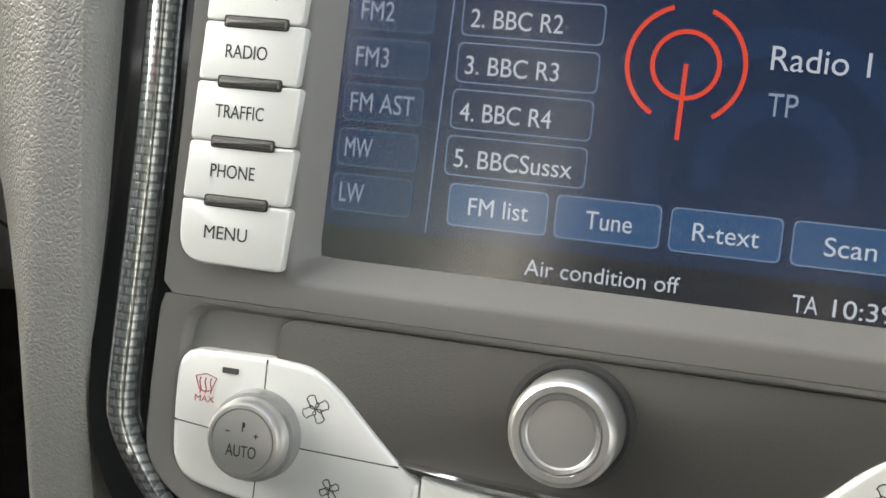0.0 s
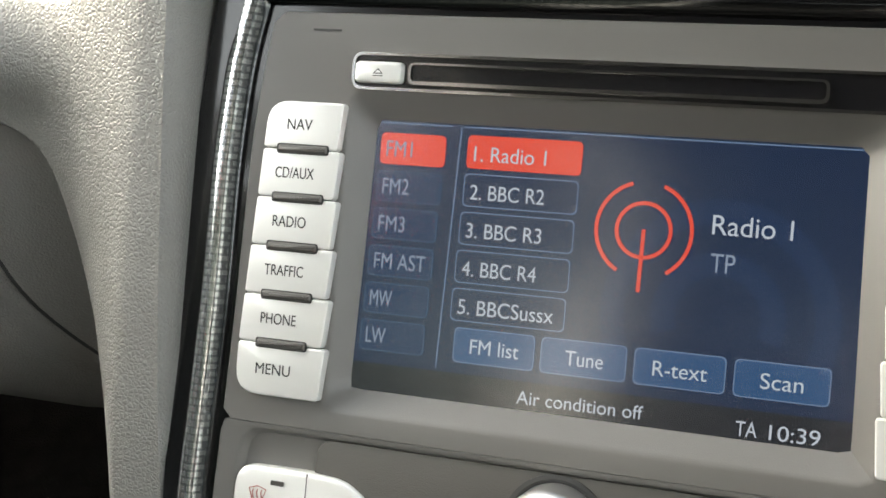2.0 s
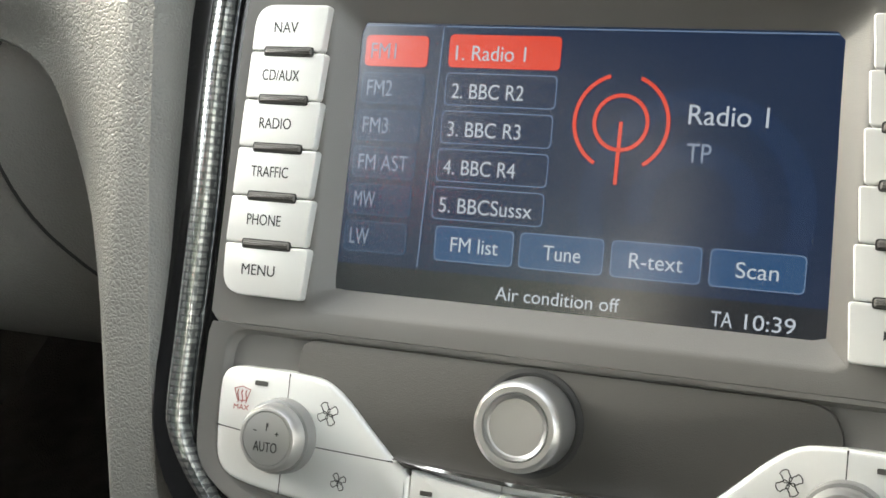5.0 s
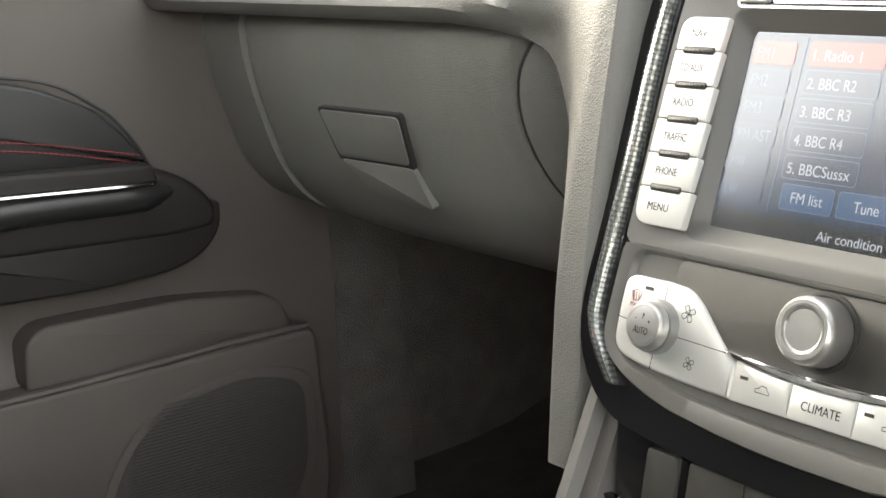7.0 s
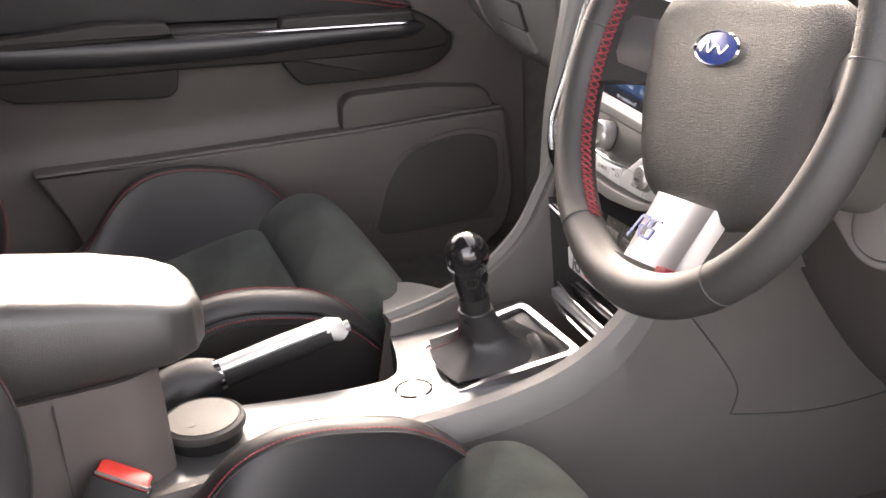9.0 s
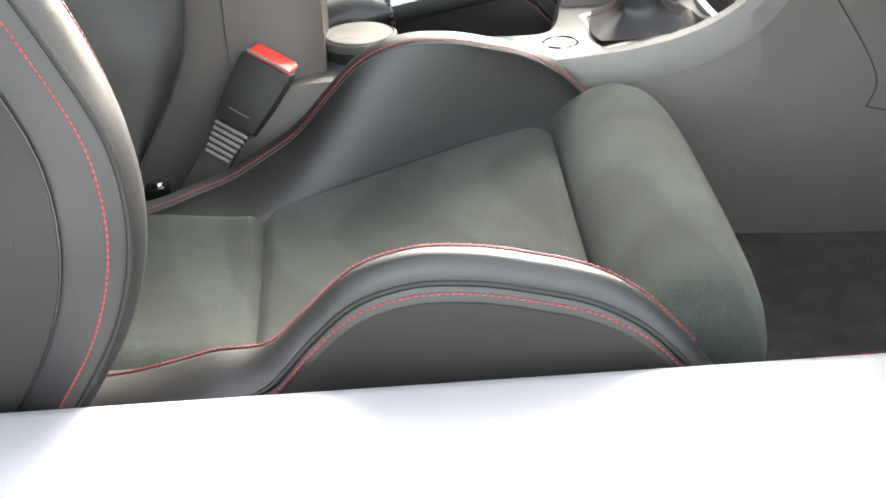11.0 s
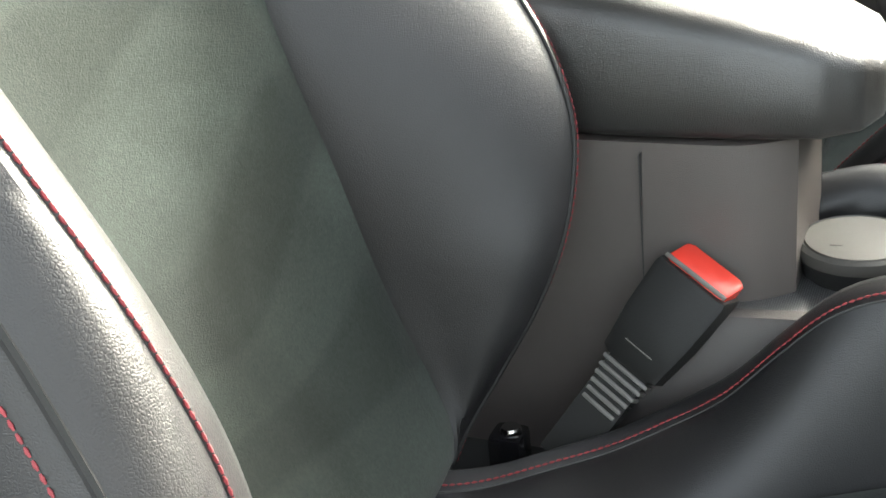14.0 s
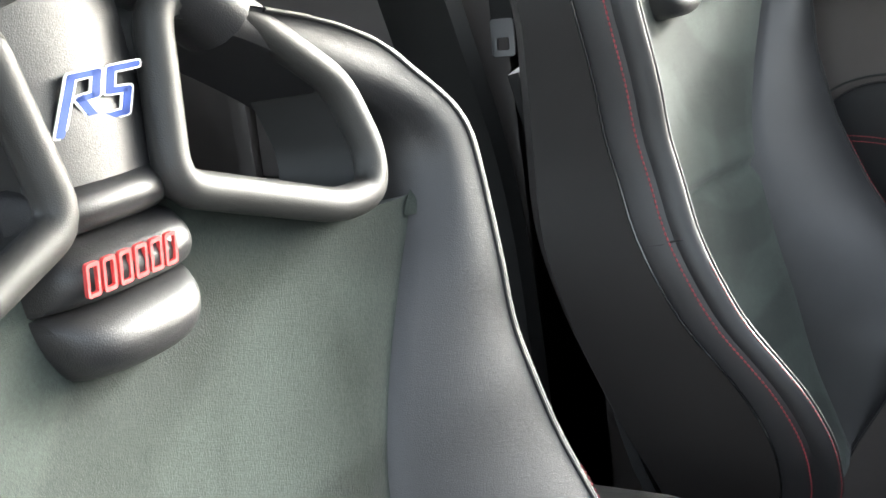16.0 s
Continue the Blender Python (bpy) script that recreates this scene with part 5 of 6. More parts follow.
XB = curve_of([(0.17, 0.112), (0.19, 0.128), (0.22, 0.143), (0.28, 0.150), (0.34, 0.151), (0.40, 0.150), (0.46, 0.150), (0.52, 0.154), (0.58, 0.165), (0.64, 0.189), (0.70, 0.221), (0.745, 0.246), (0.77, 0.254), (0.788, 0.253), (0.802, 0.243), (0.818, 0.222), (0.84, 0.186), (0.87, 0.125), (0.89, 0.07)])
XE = curve_of([(0.17, 0.205), (0.24, 0.226), (0.32, 0.233), (0.42, 0.230), (0.48, 0.230), (0.53, 0.238), (0.58, 0.243), (0.62, 0.247), (0.656, 0.258), (0.70, 0.272), (0.755, 0.290), (0.803, 0.285), (0.83, 0.263), (0.859, 0.228), (0.875, 0.185), (0.89, 0.12)])
YE = curve_of([(0.17, -0.705), (0.21, -0.688), (0.29, -0.645), (0.35, -0.622), (0.40, -0.618), (0.45, -0.632), (0.50, -0.675), (0.53, -0.709), (0.58, -0.736), (0.62, -0.751), (0.656, -0.762), (0.70, -0.767), (0.755, -0.778), (0.803, -0.789), (0.83, -0.802), (0.859, -0.815), (0.89, -0.828)])
WRAP = curve_of([(0.17, 0.0), (0.22, 0.002), (0.30, 0.016), (0.38, 0.023), (0.50, 0.022), (0.58, 0.020), (0.64, 0.026), (0.70, 0.034), (0.76, 0.040), (0.80, 0.034), (0.89, 0.022)])
BW_OUT = curve_of([(-0.715, 0.145), (-0.66, 0.148), (-0.60, 0.153), (-0.54, 0.166), (-0.50, 0.182), (-0.46, 0.193), (-0.30, 0.204), (-0.24, 0.206)])
XE_IN = curve_of([(0.17, 0.150), (0.21, 0.165), (0.25, 0.182), (0.29, 0.196), (0.335, 0.212), (0.365, 0.229), (0.394, 0.243), (0.42, 0.252), (0.466, 0.266), (0.50, 0.274), (0.54, 0.279), (0.58, 0.279), (0.62, 0.277), (0.66, 0.278), (0.70, 0.282), (0.755, 0.290)])
YE_IN = curve_of([(0.17, -0.712), (0.21, -0.698), (0.25, -0.676), (0.29, -0.654), (0.335, -0.638), (0.365, -0.636), (0.394, -0.639), (0.42, -0.648), (0.444, -0.660), (0.466, -0.675), (0.50, -0.700), (0.54, -0.722), (0.58, -0.740), (0.62, -0.752), (0.656, -0.762), (0.70, -0.768), (0.755, -0.778)])
# the outer back bolster is a broad roll: its inner shoulder, the stitched line on it, and its outer seam
SX = curve_of([(0.17, 0.150), (0.24, 0.164), (0.36, 0.165), (0.42, 0.165), (0.48, 0.170), (0.54, 0.178), (0.60, 0.187), (0.66, 0.205), (0.71, 0.242), (0.76, 0.274)])
SY = curve_of([(0.17, -0.712), (0.24, -0.672), (0.30, -0.646), (0.36, -0.632), (0.42, -0.638), (0.48, -0.655), (0.54, -0.678), (0.60, -0.704), (0.66, -0.735), (0.71, -0.764), (0.76, -0.786)])
UX = curve_of([(0.17, 0.184), (0.24, 0.198), (0.36, 0.195), (0.42, 0.196), (0.48, 0.202), (0.54, 0.210), (0.60, 0.218), (0.66, 0.231), (0.71, 0.256), (0.76, 0.280)])
UY = curve_of([(0.17, -0.704), (0.24, -0.658), (0.30, -0.628), (0.36, -0.613), (0.42, -0.614), (0.48, -0.628), (0.54, -0.652), (0.60, -0.682), (0.66, -0.718), (0.71, -0.753), (0.76, -0.782)])
VX = curve_of([(0.17, 0.226), (0.24, 0.252), (0.30, 0.260), (0.36, 0.258), (0.42, 0.248), (0.48, 0.242), (0.54, 0.241), (0.60, 0.246), (0.66, 0.258), (0.71, 0.275), (0.76, 0.293)])
VY = curve_of([(0.17, -0.712), (0.24, -0.668), (0.30, -0.632), (0.36, -0.614), (0.42, -0.618), (0.48, -0.643), (0.54, -0.673), (0.60, -0.706), (0.66, -0.738), (0.71, -0.768), (0.76, -0.794)])


def rim(side, z, broad):
    """Edge of a back bolster: the outer one is broader below than the inner one."""
    if z > 0.755:
        return XE(z), YE(z)
    return (XE_IN(z), YE_IN(z)) if side < 0 or not broad else (VX(z) - 0.003, VY(z) + 0.014)


def bez(p, c, q, t):
    return tuple((1 - t) ** 2 * a + 2 * t * (1 - t) * b + t * t * d for a, b, d in zip(p, c, q))


def ridge(y, drop):
    """Height of a cushion bolster's ridge; it falls away over the front corner."""
    return ZR(y) - drop if y > -0.26 else max(ZR(y) - drop, ZC(y) - 0.006)


RX_IN = curve_of([(-0.715, 0.118), (-0.692, 0.128), (-0.660, 0.150), (-0.625, 0.178), (-0.59, 0.200), (-0.56, 0.211), (-0.53, 0.214), (-0.48, 0.213), (-0.20, 0.212)])
RX_OUT = curve_of([(-0.715, 0.186), (-0.66, 0.187), (-0.60, 0.192), (-0.56, 0.200), (-0.52, 0.213), (-0.48, 0.222), (-0.42, 0.231), (-0.35, 0.235), (-0.20, 0.235)])
BW_IN = curve_of([(-0.715, 0.100), (-0.692, 0.106), (-0.66, 0.106), (-0.625, 0.107), (-0.57, 0.112), (-0.52, 0.138), (-0.46, 0.165), (-0.375, 0.190), (-0.30, 0.198), (-0.24, 0.200)])


def crest(side, y):
    """Where a cushion bolster's ridge runs: how far out, how high, how plump."""
    if side < 0:
        return RX_IN(y), ridge(y, -0.008 * ease((-0.60 - y) / 0.06)), 0.35 + 0.65 * ease((y + 0.66) / 0.12)
    return RX_OUT(y), ridge(y, -0.005 - 0.016 * ease((-0.53 - y) / 0.06)), 0.6 + 1.1 * ease((-0.50 - y) / 0.08)


def cushion_bolster(side):
    rings = []
    for y in span(-0.715, -0.236, 48) + [-0.228, -0.220, -0.212, -0.205, -0.200]:
        RX, zr, f = crest(side, y)
        b, zc = (BW_IN(y) if side < 0 else BW_OUT(y)), ZC(y) - 0.004
        zc = min(zc, zr - 0.003)
        prof = [(b - 0.006, zc - 0.024)] + [bez((b, zc - 0.004), (b + 0.30 * (RX - b), zc + 0.74 * (zr - zc)), (RX - 0.016, zr - 0.003), t) for t in span(0, 1, 9)]
        prof += [(RX - 0.015, zr - 0.0034), (RX - 0.010, zr), (RX, zr + 0.003), (RX + 0.010 * f, zr + 0.001), (RX + 0.018 * f, zr - 0.006), (RX + 0.022 * f, zr - 0.014), (RX + 0.0205 * f, zr - 0.0175), (RX + 0.024 * f, zr - 0.021), (RX + 0.026 * f, zr - 0.045), (RX + 0.022 * f, min(0.11, zr - 0.06)), (0.10, min(0.10, zr - 0.06))]
        rings.append([(side * x, y, z) for x, z in prof])
    return loft(rings)


def cubic(a, b, c, d, t):
    u = 1 - t
    return tuple(u ** 3 * p + 3 * u * u * t * q + 3 * u * t * t * r + t ** 3 * w for p, q, r, w in zip(a, b, c, d))


def back_bolster(side, z0, z1, n, broad):
    """A bolster of the backrest: the leather face, its rolled edge and the flank behind it."""
    rings = []
    for z in span(z0, z1, n):
        (e, ye), b, yb = rim(side, z, broad), XB(z), YB(z) + WRAP(z)
        if side > 0 and broad and z <= 0.757:
            sx, sy, ux, uy, vx, vy = SX(z), SY(z), UX(z), UY(z), VX(z), VY(z)
            face = [cubic((b, yb - 0.003), (b + 0.25 * (sx - b), yb + 0.5 * (sy - yb)), (sx - 0.012, sy - 0.020), (sx, sy), t) for t in span(0, 1, 9)]
            roll = [cubic((sx, sy), (sx + 0.3 * (ux - sx), sy + 0.5 * (uy - sy) + 0.004), (ux - 0.008, uy + 0.001), (ux - 0.001, uy), t) for t in (0.33, 0.66, 1.0)]
            roll += [(ux + 0.0005, uy - 0.0012)] + [cubic((ux + 0.002, uy), (ux + 0.3 * (vx - ux), uy + 0.007), (vx - 0.014, vy + 0.020), (vx - 0.002, vy + 0.007), t) for t in (0, 0.25, 0.5, 0.75, 1.0)]
            flank = [(vx - 0.002, vy + 0.003), (vx, vy), (vx + 0.004, vy - 0.012), (vx + 0.006, vy - 0.034)]
        else:
            face = [cubic((b, yb - 0.003), (b + 0.3 * (e - b), yb + 0.55 * (ye - yb)), (e - 0.034, ye - 0.008), (e - 0.008, ye), t) for t in span(0, 1, 13)]
            roll = [(e - 0.0065, ye - 0.0008), (e - 0.004, ye + 0.001), (e - 0.001, ye + 0.0005), (e + 0.0025, ye - 0.003), (e + 0.005, ye - 0.008), (e + 0.006, ye - 0.014)]
            flank = [(e + 0.005, ye - 0.018), (e + 0.008, ye - 0.024), (e + 0.010, ye - 0.045)]
        prof = [(b - 0.006, yb - 0.024)] + face + roll + flank + [(e + 0.006, min(yb, ye) - 0.07), (e - 0.03, min(yb, ye) - 0.09), (b - 0.01, yb - 0.08)]
        rings.append([(side * x, y, z) for x, y in prof])
    return loft(rings)


def build_seat(broad):
    """A bucket seat; the driver's has a broad outer roll on its backrest."""
    st = thing("front_seat", "bucket seat in black leather and charcoal suede with red stitching", "seat", group="front seats")
    wide = lambda s, y: s * ((BW_IN(y) if s < 0 else BW_OUT(y)) + 0.006)
    dip = lambda s: 0.006 * s * s - 0.014 * abs(s) ** 10
    crease = lambda a, b: -0.011 * math.exp(-((a - b) / 0.0065) ** 2)
    groove = lambda a, b: -0.008 * math.exp(-((a - b) / 0.009) ** 2)
    def seam_y(s):
        return -0.567 + 0.006 * s
    part("seat_rear_panel", sheet(lambda k, s: (wide(s, -0.715 + 0.148 * k), -0.715 + k * (seam_y(s) + 0.715), ZC(-0.715 + 0.148 * k) + dip(s) + crease(k * 0.148, 0.148)), span(0, 0.8, 10) + span(0.83, 1, 7), span(-1, 1, 20), 0.02), SUEDE, st, "charcoal suede")
    part("seat_panel", sheet(lambda k, s: (wide(s, -0.565 + 0.267 * k), seam_y(s) - 0.0004 + k * (-0.298 - seam_y(s)), ZC(-0.565 + 0.267 * k) + dip(s) + crease(k * 0.267, 0) + groove(k * 0.267, 0.267)), span(0, 0.1, 6) + span(0.13, 0.87, 18) + span(0.9, 1, 6), span(-1, 1, 20), 0.02), SUEDE, st, "charcoal suede")
    TH = spline([(0, -0.296, 0.214), (0, -0.292, 0.232), (0, -0.280, 0.252), (0, -0.258, 0.270), (0, -0.232, 0.279), (0, -0.206, 0.272), (0, -0.188, 0.252), (0, -0.177, 0.224), (0, -0.182, 0.18), (0, -0.194, 0.13), (0, -0.205, 0.09)], 4)
    def thigh(i, s):
        """The roll, closed at both ends by a rounded cheek."""
        e = max(-1, min(1, s))
        y, z, t = TH[i].y - 0.012 * abs(e) ** 6, TH[i].z - 0.006 * e * e - 0.012 * abs(e) ** 10, (abs(s) - abs(e)) / 0.2
        return (e * 0.206 + math.copysign(0.012, s) * math.sin(t * 1.57), y + (-0.245 - y) * t * t, z + (0.18 - z) * t * t)
    part("thigh_panel", sheet(thigh, range(len(TH)), [-1.2, -1.17, -1.12, -1.06] + span(-1, 1, 30) + [1.06, 1.12, 1.17, 1.2]), SUEDE, st, "charcoal suede thigh roll")
    for side in (-1, 1):
        bol = part("seat_bolster", cushion_bolster(side), LEATHER, st, "black leather side bolster")
        ys = span(-0.70, -0.245, 60)
        top = [(y, *crest(side, y)) for y in ys]
        part("stitching", stitches([(side * (rx - 0.0125), y, z + 0.0004) for y, rx, z, f in top], 0.0046, 0.0036, 0.0009), RED_THREAD, bol, "red stitching")
        part("stitching", stitches([(side * (rx + 0.0242 * f + 0.0006), y, z - 0.0215) for y, rx, z, f in top], 0.0050, 0.0038, 0.0010), RED_THREAD, bol, "red stitching")
        part("seam_line", tube([(side * (rx - 0.0160), y, z - 0.0026) for y, rx, z, f in top], 0.0009, 6), INK, bol)
        part("piping", tube([(side * (rx + 0.0210 * f), y, z - 0.0145) for y, rx, z, f in top], 0.0022, 7), BLACK, bol, "black piping")
        skirt = [(y, *crest(side, y)) for y in span(-0.70 if side > 0 else -0.58, -0.250, 40)]
        part("cushion_skirt", loft([[(side * (rx + 0.0258 * f + 0.0012), y, z - 0.0275), (side * (rx + 0.0270 * f + 0.0016), y, z - 0.046), (side * (rx + 0.0240 * f + 0.0016), y, min(0.105, z - 0.062)), (side * (rx + 0.008), y, min(0.10, z - 0.065)), (side * (rx + 0.008), y, z - 0.034)] for y, rx, z, f in skirt]), DOOR_DARK, st, "dark lower skirt of the cushion")
        part("side_valance", loft([[(side * 0.220, y, 0.06), (side * 0.236, y, 0.07), (side * 0.241, y, 0.15), (side * 0.236, y, max(ZR(y), 0.2) - 0.055), (side * 0.20, y, 0.12)] for y in span(-0.74, -0.28, 20)]), BLACK, st, "black plastic side valance")
        low = part("back_bolster", back_bolster(side, 0.175, 0.89, 66, broad), LEATHER, st, "black leather back bolster")
        flank = []
        for z in span(0.21, 0.87, 38):
            e, ye = rim(side, z, broad)
            rear = min(YB(z) + WRAP(z), ye)
            front = (VX(z) + 0.0085, VY(z) - 0.036) if side > 0 and broad and z <= 0.755 else (e + 0.0125, ye - 0.047)
            flank.append([(side * front[0], front[1], z), (side * (e + 0.0105), 0.5 * (front[1] + rear - 0.071), z), (side * (e + 0.009), rear - 0.071, z), (side * (e - 0.028), rear - 0.094, z),
                          (side * (e - 0.029), rear - 0.090, z), (side * (e + 0.004), rear - 0.069, z), (side * (e + 0.004), front[1] - 0.002, z)])
        part("side_shell", loft(flank), DOOR_DARK, st, "dark moulded side shell")
        part("shell_edge", tube([f[0] for f in flank], 0.0011, 6), GLOSS, st)
        c = 0.582
        edge = [(z, *rim(side, z, broad)) for z in span(0.19, 0.885, 90)]
        if side > 0 and broad:
            line_in = [(UX(z), UY(z) + 0.0002, z) for z in span(0.19, 0.73, 70)]
            line_out = [(VX(z) + 0.0028, VY(z) - 0.008, z) for z in span(0.19, 0.73, 70)]
            part("stitching", stitches(line_in, 0.0044, 0.0036, 0.0009), RED_THREAD, low, "red stitching")
            part("stitching", stitches(line_out, 0.0046, 0.0036, 0.0010), RED_THREAD, low, "red stitching")
            part("piping", tube([(VX(z) - 0.0018, VY(z) + 0.005, z) for z in span(0.19, 0.75, 70)], 0.0022, 7), BLACK, low, "black piping")
            cut = [(SX(c), SY(c) + 0.001), (0.5 * (SX(c) + UX(c)), 0.5 * (SY(c) + UY(c)) + 0.0035), (UX(c), UY(c)), (0.5 * (UX(c) + VX(c)) - 0.002, 0.5 * (UY(c) + VY(c)) + 0.009), (VX(c) - 0.001, VY(c) + 0.004), (VX(c) + 0.006, VY(c) - 0.034)]
        else:
            part("stitching", stitches([(side * (x - 0.001), y + 0.001, z) for z, x, y in edge if z < 0.56], 0.0046, 0.0034, 0.0006), RED_THREAD, low, "red stitching")
            part("stitching", stitches([(side * (x + 0.0078), y - 0.0225, z) for z, x, y in edge if z < 0.80], 0.0046, 0.0036, 0.0010), RED_THREAD, low, "red stitching")
            part("piping", tube([(side * (x - 0.0072), y + 0.0004, z) for z, x, y in edge], 0.0016, 7), BLACK, low, "black piping")
            cx, cy = rim(side, c, broad)
            cut = [(cx - 0.008, cy), (cx - 0.002, cy + 0.0008), (cx + 0.005, cy - 0.008), (cx + 0.008, cy - 0.024), (cx + 0.010, cy - 0.045)]
        part("cover_seam", tube([(side * x, y, c - 0.004 * k) for k, (x, y) in enumerate(cut)], 0.0010, 6), BLACK, low)
    wz = lambda s, z: s * (XB(z) + 0.008)
    hollow = lambda s, z: -0.010 * (1 - s * s) * ease((z - 0.20) / 0.12) + WRAP(z) * abs(s) ** 2.2 - 0.010 * abs(s) ** 14
    part("back_lower_panel", sheet(lambda z, s: (wz(s, z), YB(z) + hollow(s, z) + groove(z, 0.5425), z), span(0.175, 0.52, 30) + span(0.524, 0.5426, 7), span(-1, 1, 22), -0.02), SUEDE, st, "charcoal suede")
    def top_edge(x):
        return min(max(0.797 - 0.29 * (abs(x) - 0.048), 0.752), 0.797)
    def upper(z, s):
        z = 0.543 + (z - 0.543) / 0.254 * (top_edge(wz(s, z)) - 0.543)
        return (wz(s, z), YB(z) + hollow(s, z) + groove(z, 0.5425), z)
    part("back_upper_panel", sheet(upper, span(0.5424, 0.561, 7) + span(0.565, 0.797, 28), span(-1, 1, 22), -0.02), SUEDE, st, "charcoal suede")
    FX = curve_of([(0.745, 0.235), (0.757, 0.250), (0.778, 0.254), (0.818, 0.236), (0.85, 0.190), (0.884, 0.14)])
    for side in (-1, 1):
        part("shoulder_panel", sheet(lambda z, s: (side * (FX(z) + (XB(z) + 0.008 - FX(z)) * s), YB(z) + WRAP(z) * (0.75 + 0.25 * s) - 0.014 * s ** 5, z), span(0.740, 0.815, 12), span(0, 1, 8)), SUEDE, st, "charcoal suede")
    # shoulder arch, belt openings and head pad
    arch = spline([(0.115, -0.846, 0.884), (0.09, -0.850, 0.904), (0.05, -0.856, 0.924), (0, -0.86, 0.932)], 6)
    arch = arch + [Vector((-p.x, p.y, p.z)) for p in arch[-2::-1]]
    part("shoulder_arch", tube(arch, [0.028] * len(arch), 14, squash=0.8), LEATHER, st, "black leather shoulder arch")
    for side in (-1, 1):
        c = rounded([(0.060, 0.900), (0.040, 0.804), (0.172, 0.762), (0.205, 0.764), (0.213, 0.788), (0.200, 0.834), (0.112, 0.898)], 0.018, 5)
        pts = [Vector((side * p[0], YB(p[1]) + 0.016 + 0.5 * WRAP(p[1]) * min(1, (p[0] / 0.25)) ** 2, p[1])) for p in c]
        part("belt_opening", tube(pts, 0.0108, 12, closed=True), BELT_FRAME, st, "grey moulded frame of the belt opening")
        deep = [p + Vector((0, -0.07, 0)) for p in pts]
        part("opening_wall", loft([[p for p in pts], deep], True, False), BLACK, st)
    part("head_column", sheet(lambda z, s: (s * 0.046, YB(z) + 0.014 - 0.008 * s * s, z), span(0.818, 0.960, 12), span(-1, 1, 10), -0.03), LEATHER, st, "black leather head pad")
    def pillow(z0, z1, w0, w1, bulge):
        """A soft pad that swells between two seams."""
        def at(t, s):
            z = z0 + (z1 - z0) * t
            w = w0 + (w1 - w0) * t ** 0.5
            swell = (max(0, 4 * t * (1 - t)) ** 0.45) * (max(0, 1 - abs(s) ** 5)) ** 0.5
            return (s * w * (0.97 + 0.03 * math.sin(math.pi * t)), YB(z) - 0.006 + (0.010 + bulge) * swell - 0.006 * s * s, z)
        return sheet(at, span(0, 1, 14), span(-1, 1, 24), -0.02)
    part("upper_pad", pillow(0.793, 0.822, 0.055, 0.050, 0.016), LEATHER, st, "black leather pad")
    mark = part("maker_pad", pillow(0.760, 0.794, 0.060, 0.056, 0.020), LEATHER, st, "black leather pad with red embroidery")
    part("lower_pad", pillow(0.722, 0.761, 0.034, 0.060, 0.018), LEATHER, st, "black leather pad")
    for k in range(6):
        x0 = -0.022 + k * 0.0115
        fr = Matrix.Translation((x0 + 0.0045, YB(0.777) + 0.0236, 0.777)) @ Matrix.Rotation(radians(180), 4, "Z") @ Matrix.Rotation(radians(97), 4, "X")
        part("embroidery", ring_plate(rect(-0.0046, 0.0046, -0.0085, 0.0085, 0.002), rect(-0.0028, 0.0028, -0.0064, 0.0064, 0.001), -0.001, 0.0012), RED_EMBROIDERY, mark, "red embroidered block", m=fr)
    frame_m = Matrix.Translation((-0.006, YB(0.858) + 0.0150, 0.858)) @ Matrix.Rotation(radians(180), 4, "Z") @ Matrix.Rotation(radians(97), 4, "X")
    badge = part("head_badge", plate(rect(-0.001, 0.001, -0.001, 0.001), -0.001, 0.0), LEATHER, st, "embroidered blue mark with a white edge", m=frame_m)
    rs_badge(badge, BLUE_THREAD, WHITE, 0.021, 0.0, Matrix.Diagonal((1.40, 0.72, 1, 1)))
    part("back_shell", sheet(lambda z, s: (s * (XE(z) - 0.035), YB(z) - 0.080 - 0.03 * (1 - s * s), z), span(0.20, 0.70, 20), span(-1, 1, 14), 0.01), BLACK, st, "black moulded back shell")
    part("seat_base", box(-0.20, 0.20, -0.70, -0.22, 0.055, 0.13, 0.01), BLACK, st, "black seat base")
    return st


driver_seat = build_seat(True)
driver_seat.matrix_basis = Matrix.Translation((0.357, 0, 0))
passenger_seat = build_seat(False)
passenger_seat.matrix_basis = Matrix.Translation((-0.393, 0.0, -0.010)) @ Matrix.Diagonal((-1, 1, 1, 1))
upright = Matrix.Translation((0.040, -0.684, 0.325)) @ Matrix.Rotation(radians(-4), 4, "X") @ Matrix.Translation((0, 0.69, -0.24))
for ob in passenger_seat.children:
    if ob.name.split(".")[0] not in ("seat_rear_panel", "seat_panel", "thigh_panel", "seat_bolster", "cushion_skirt", "side_valance", "seat_base"):
        ob.matrix_basis = upright @ ob.matrix_basis

# rear bench, dark behind the seats
bench = thing("rear_bench", "dark leather rear bench in the shade", "seat")
part("cushion", box(-0.64, 0.64, -1.62, -1.10, 0.10, 0.34, 0.05, 4), LEATHER, bench)
part("backrest", loft([[(x, -1.50 - 0.0 * x, 0.30), (x, -1.58, 0.55), (x, -1.66, 0.80), (x, -1.74, 0.84), (x, -1.80, 0.80), (x, -1.72, 0.30)] for x in span(-0.64, 0.64, 10)]), LEATHER, bench)

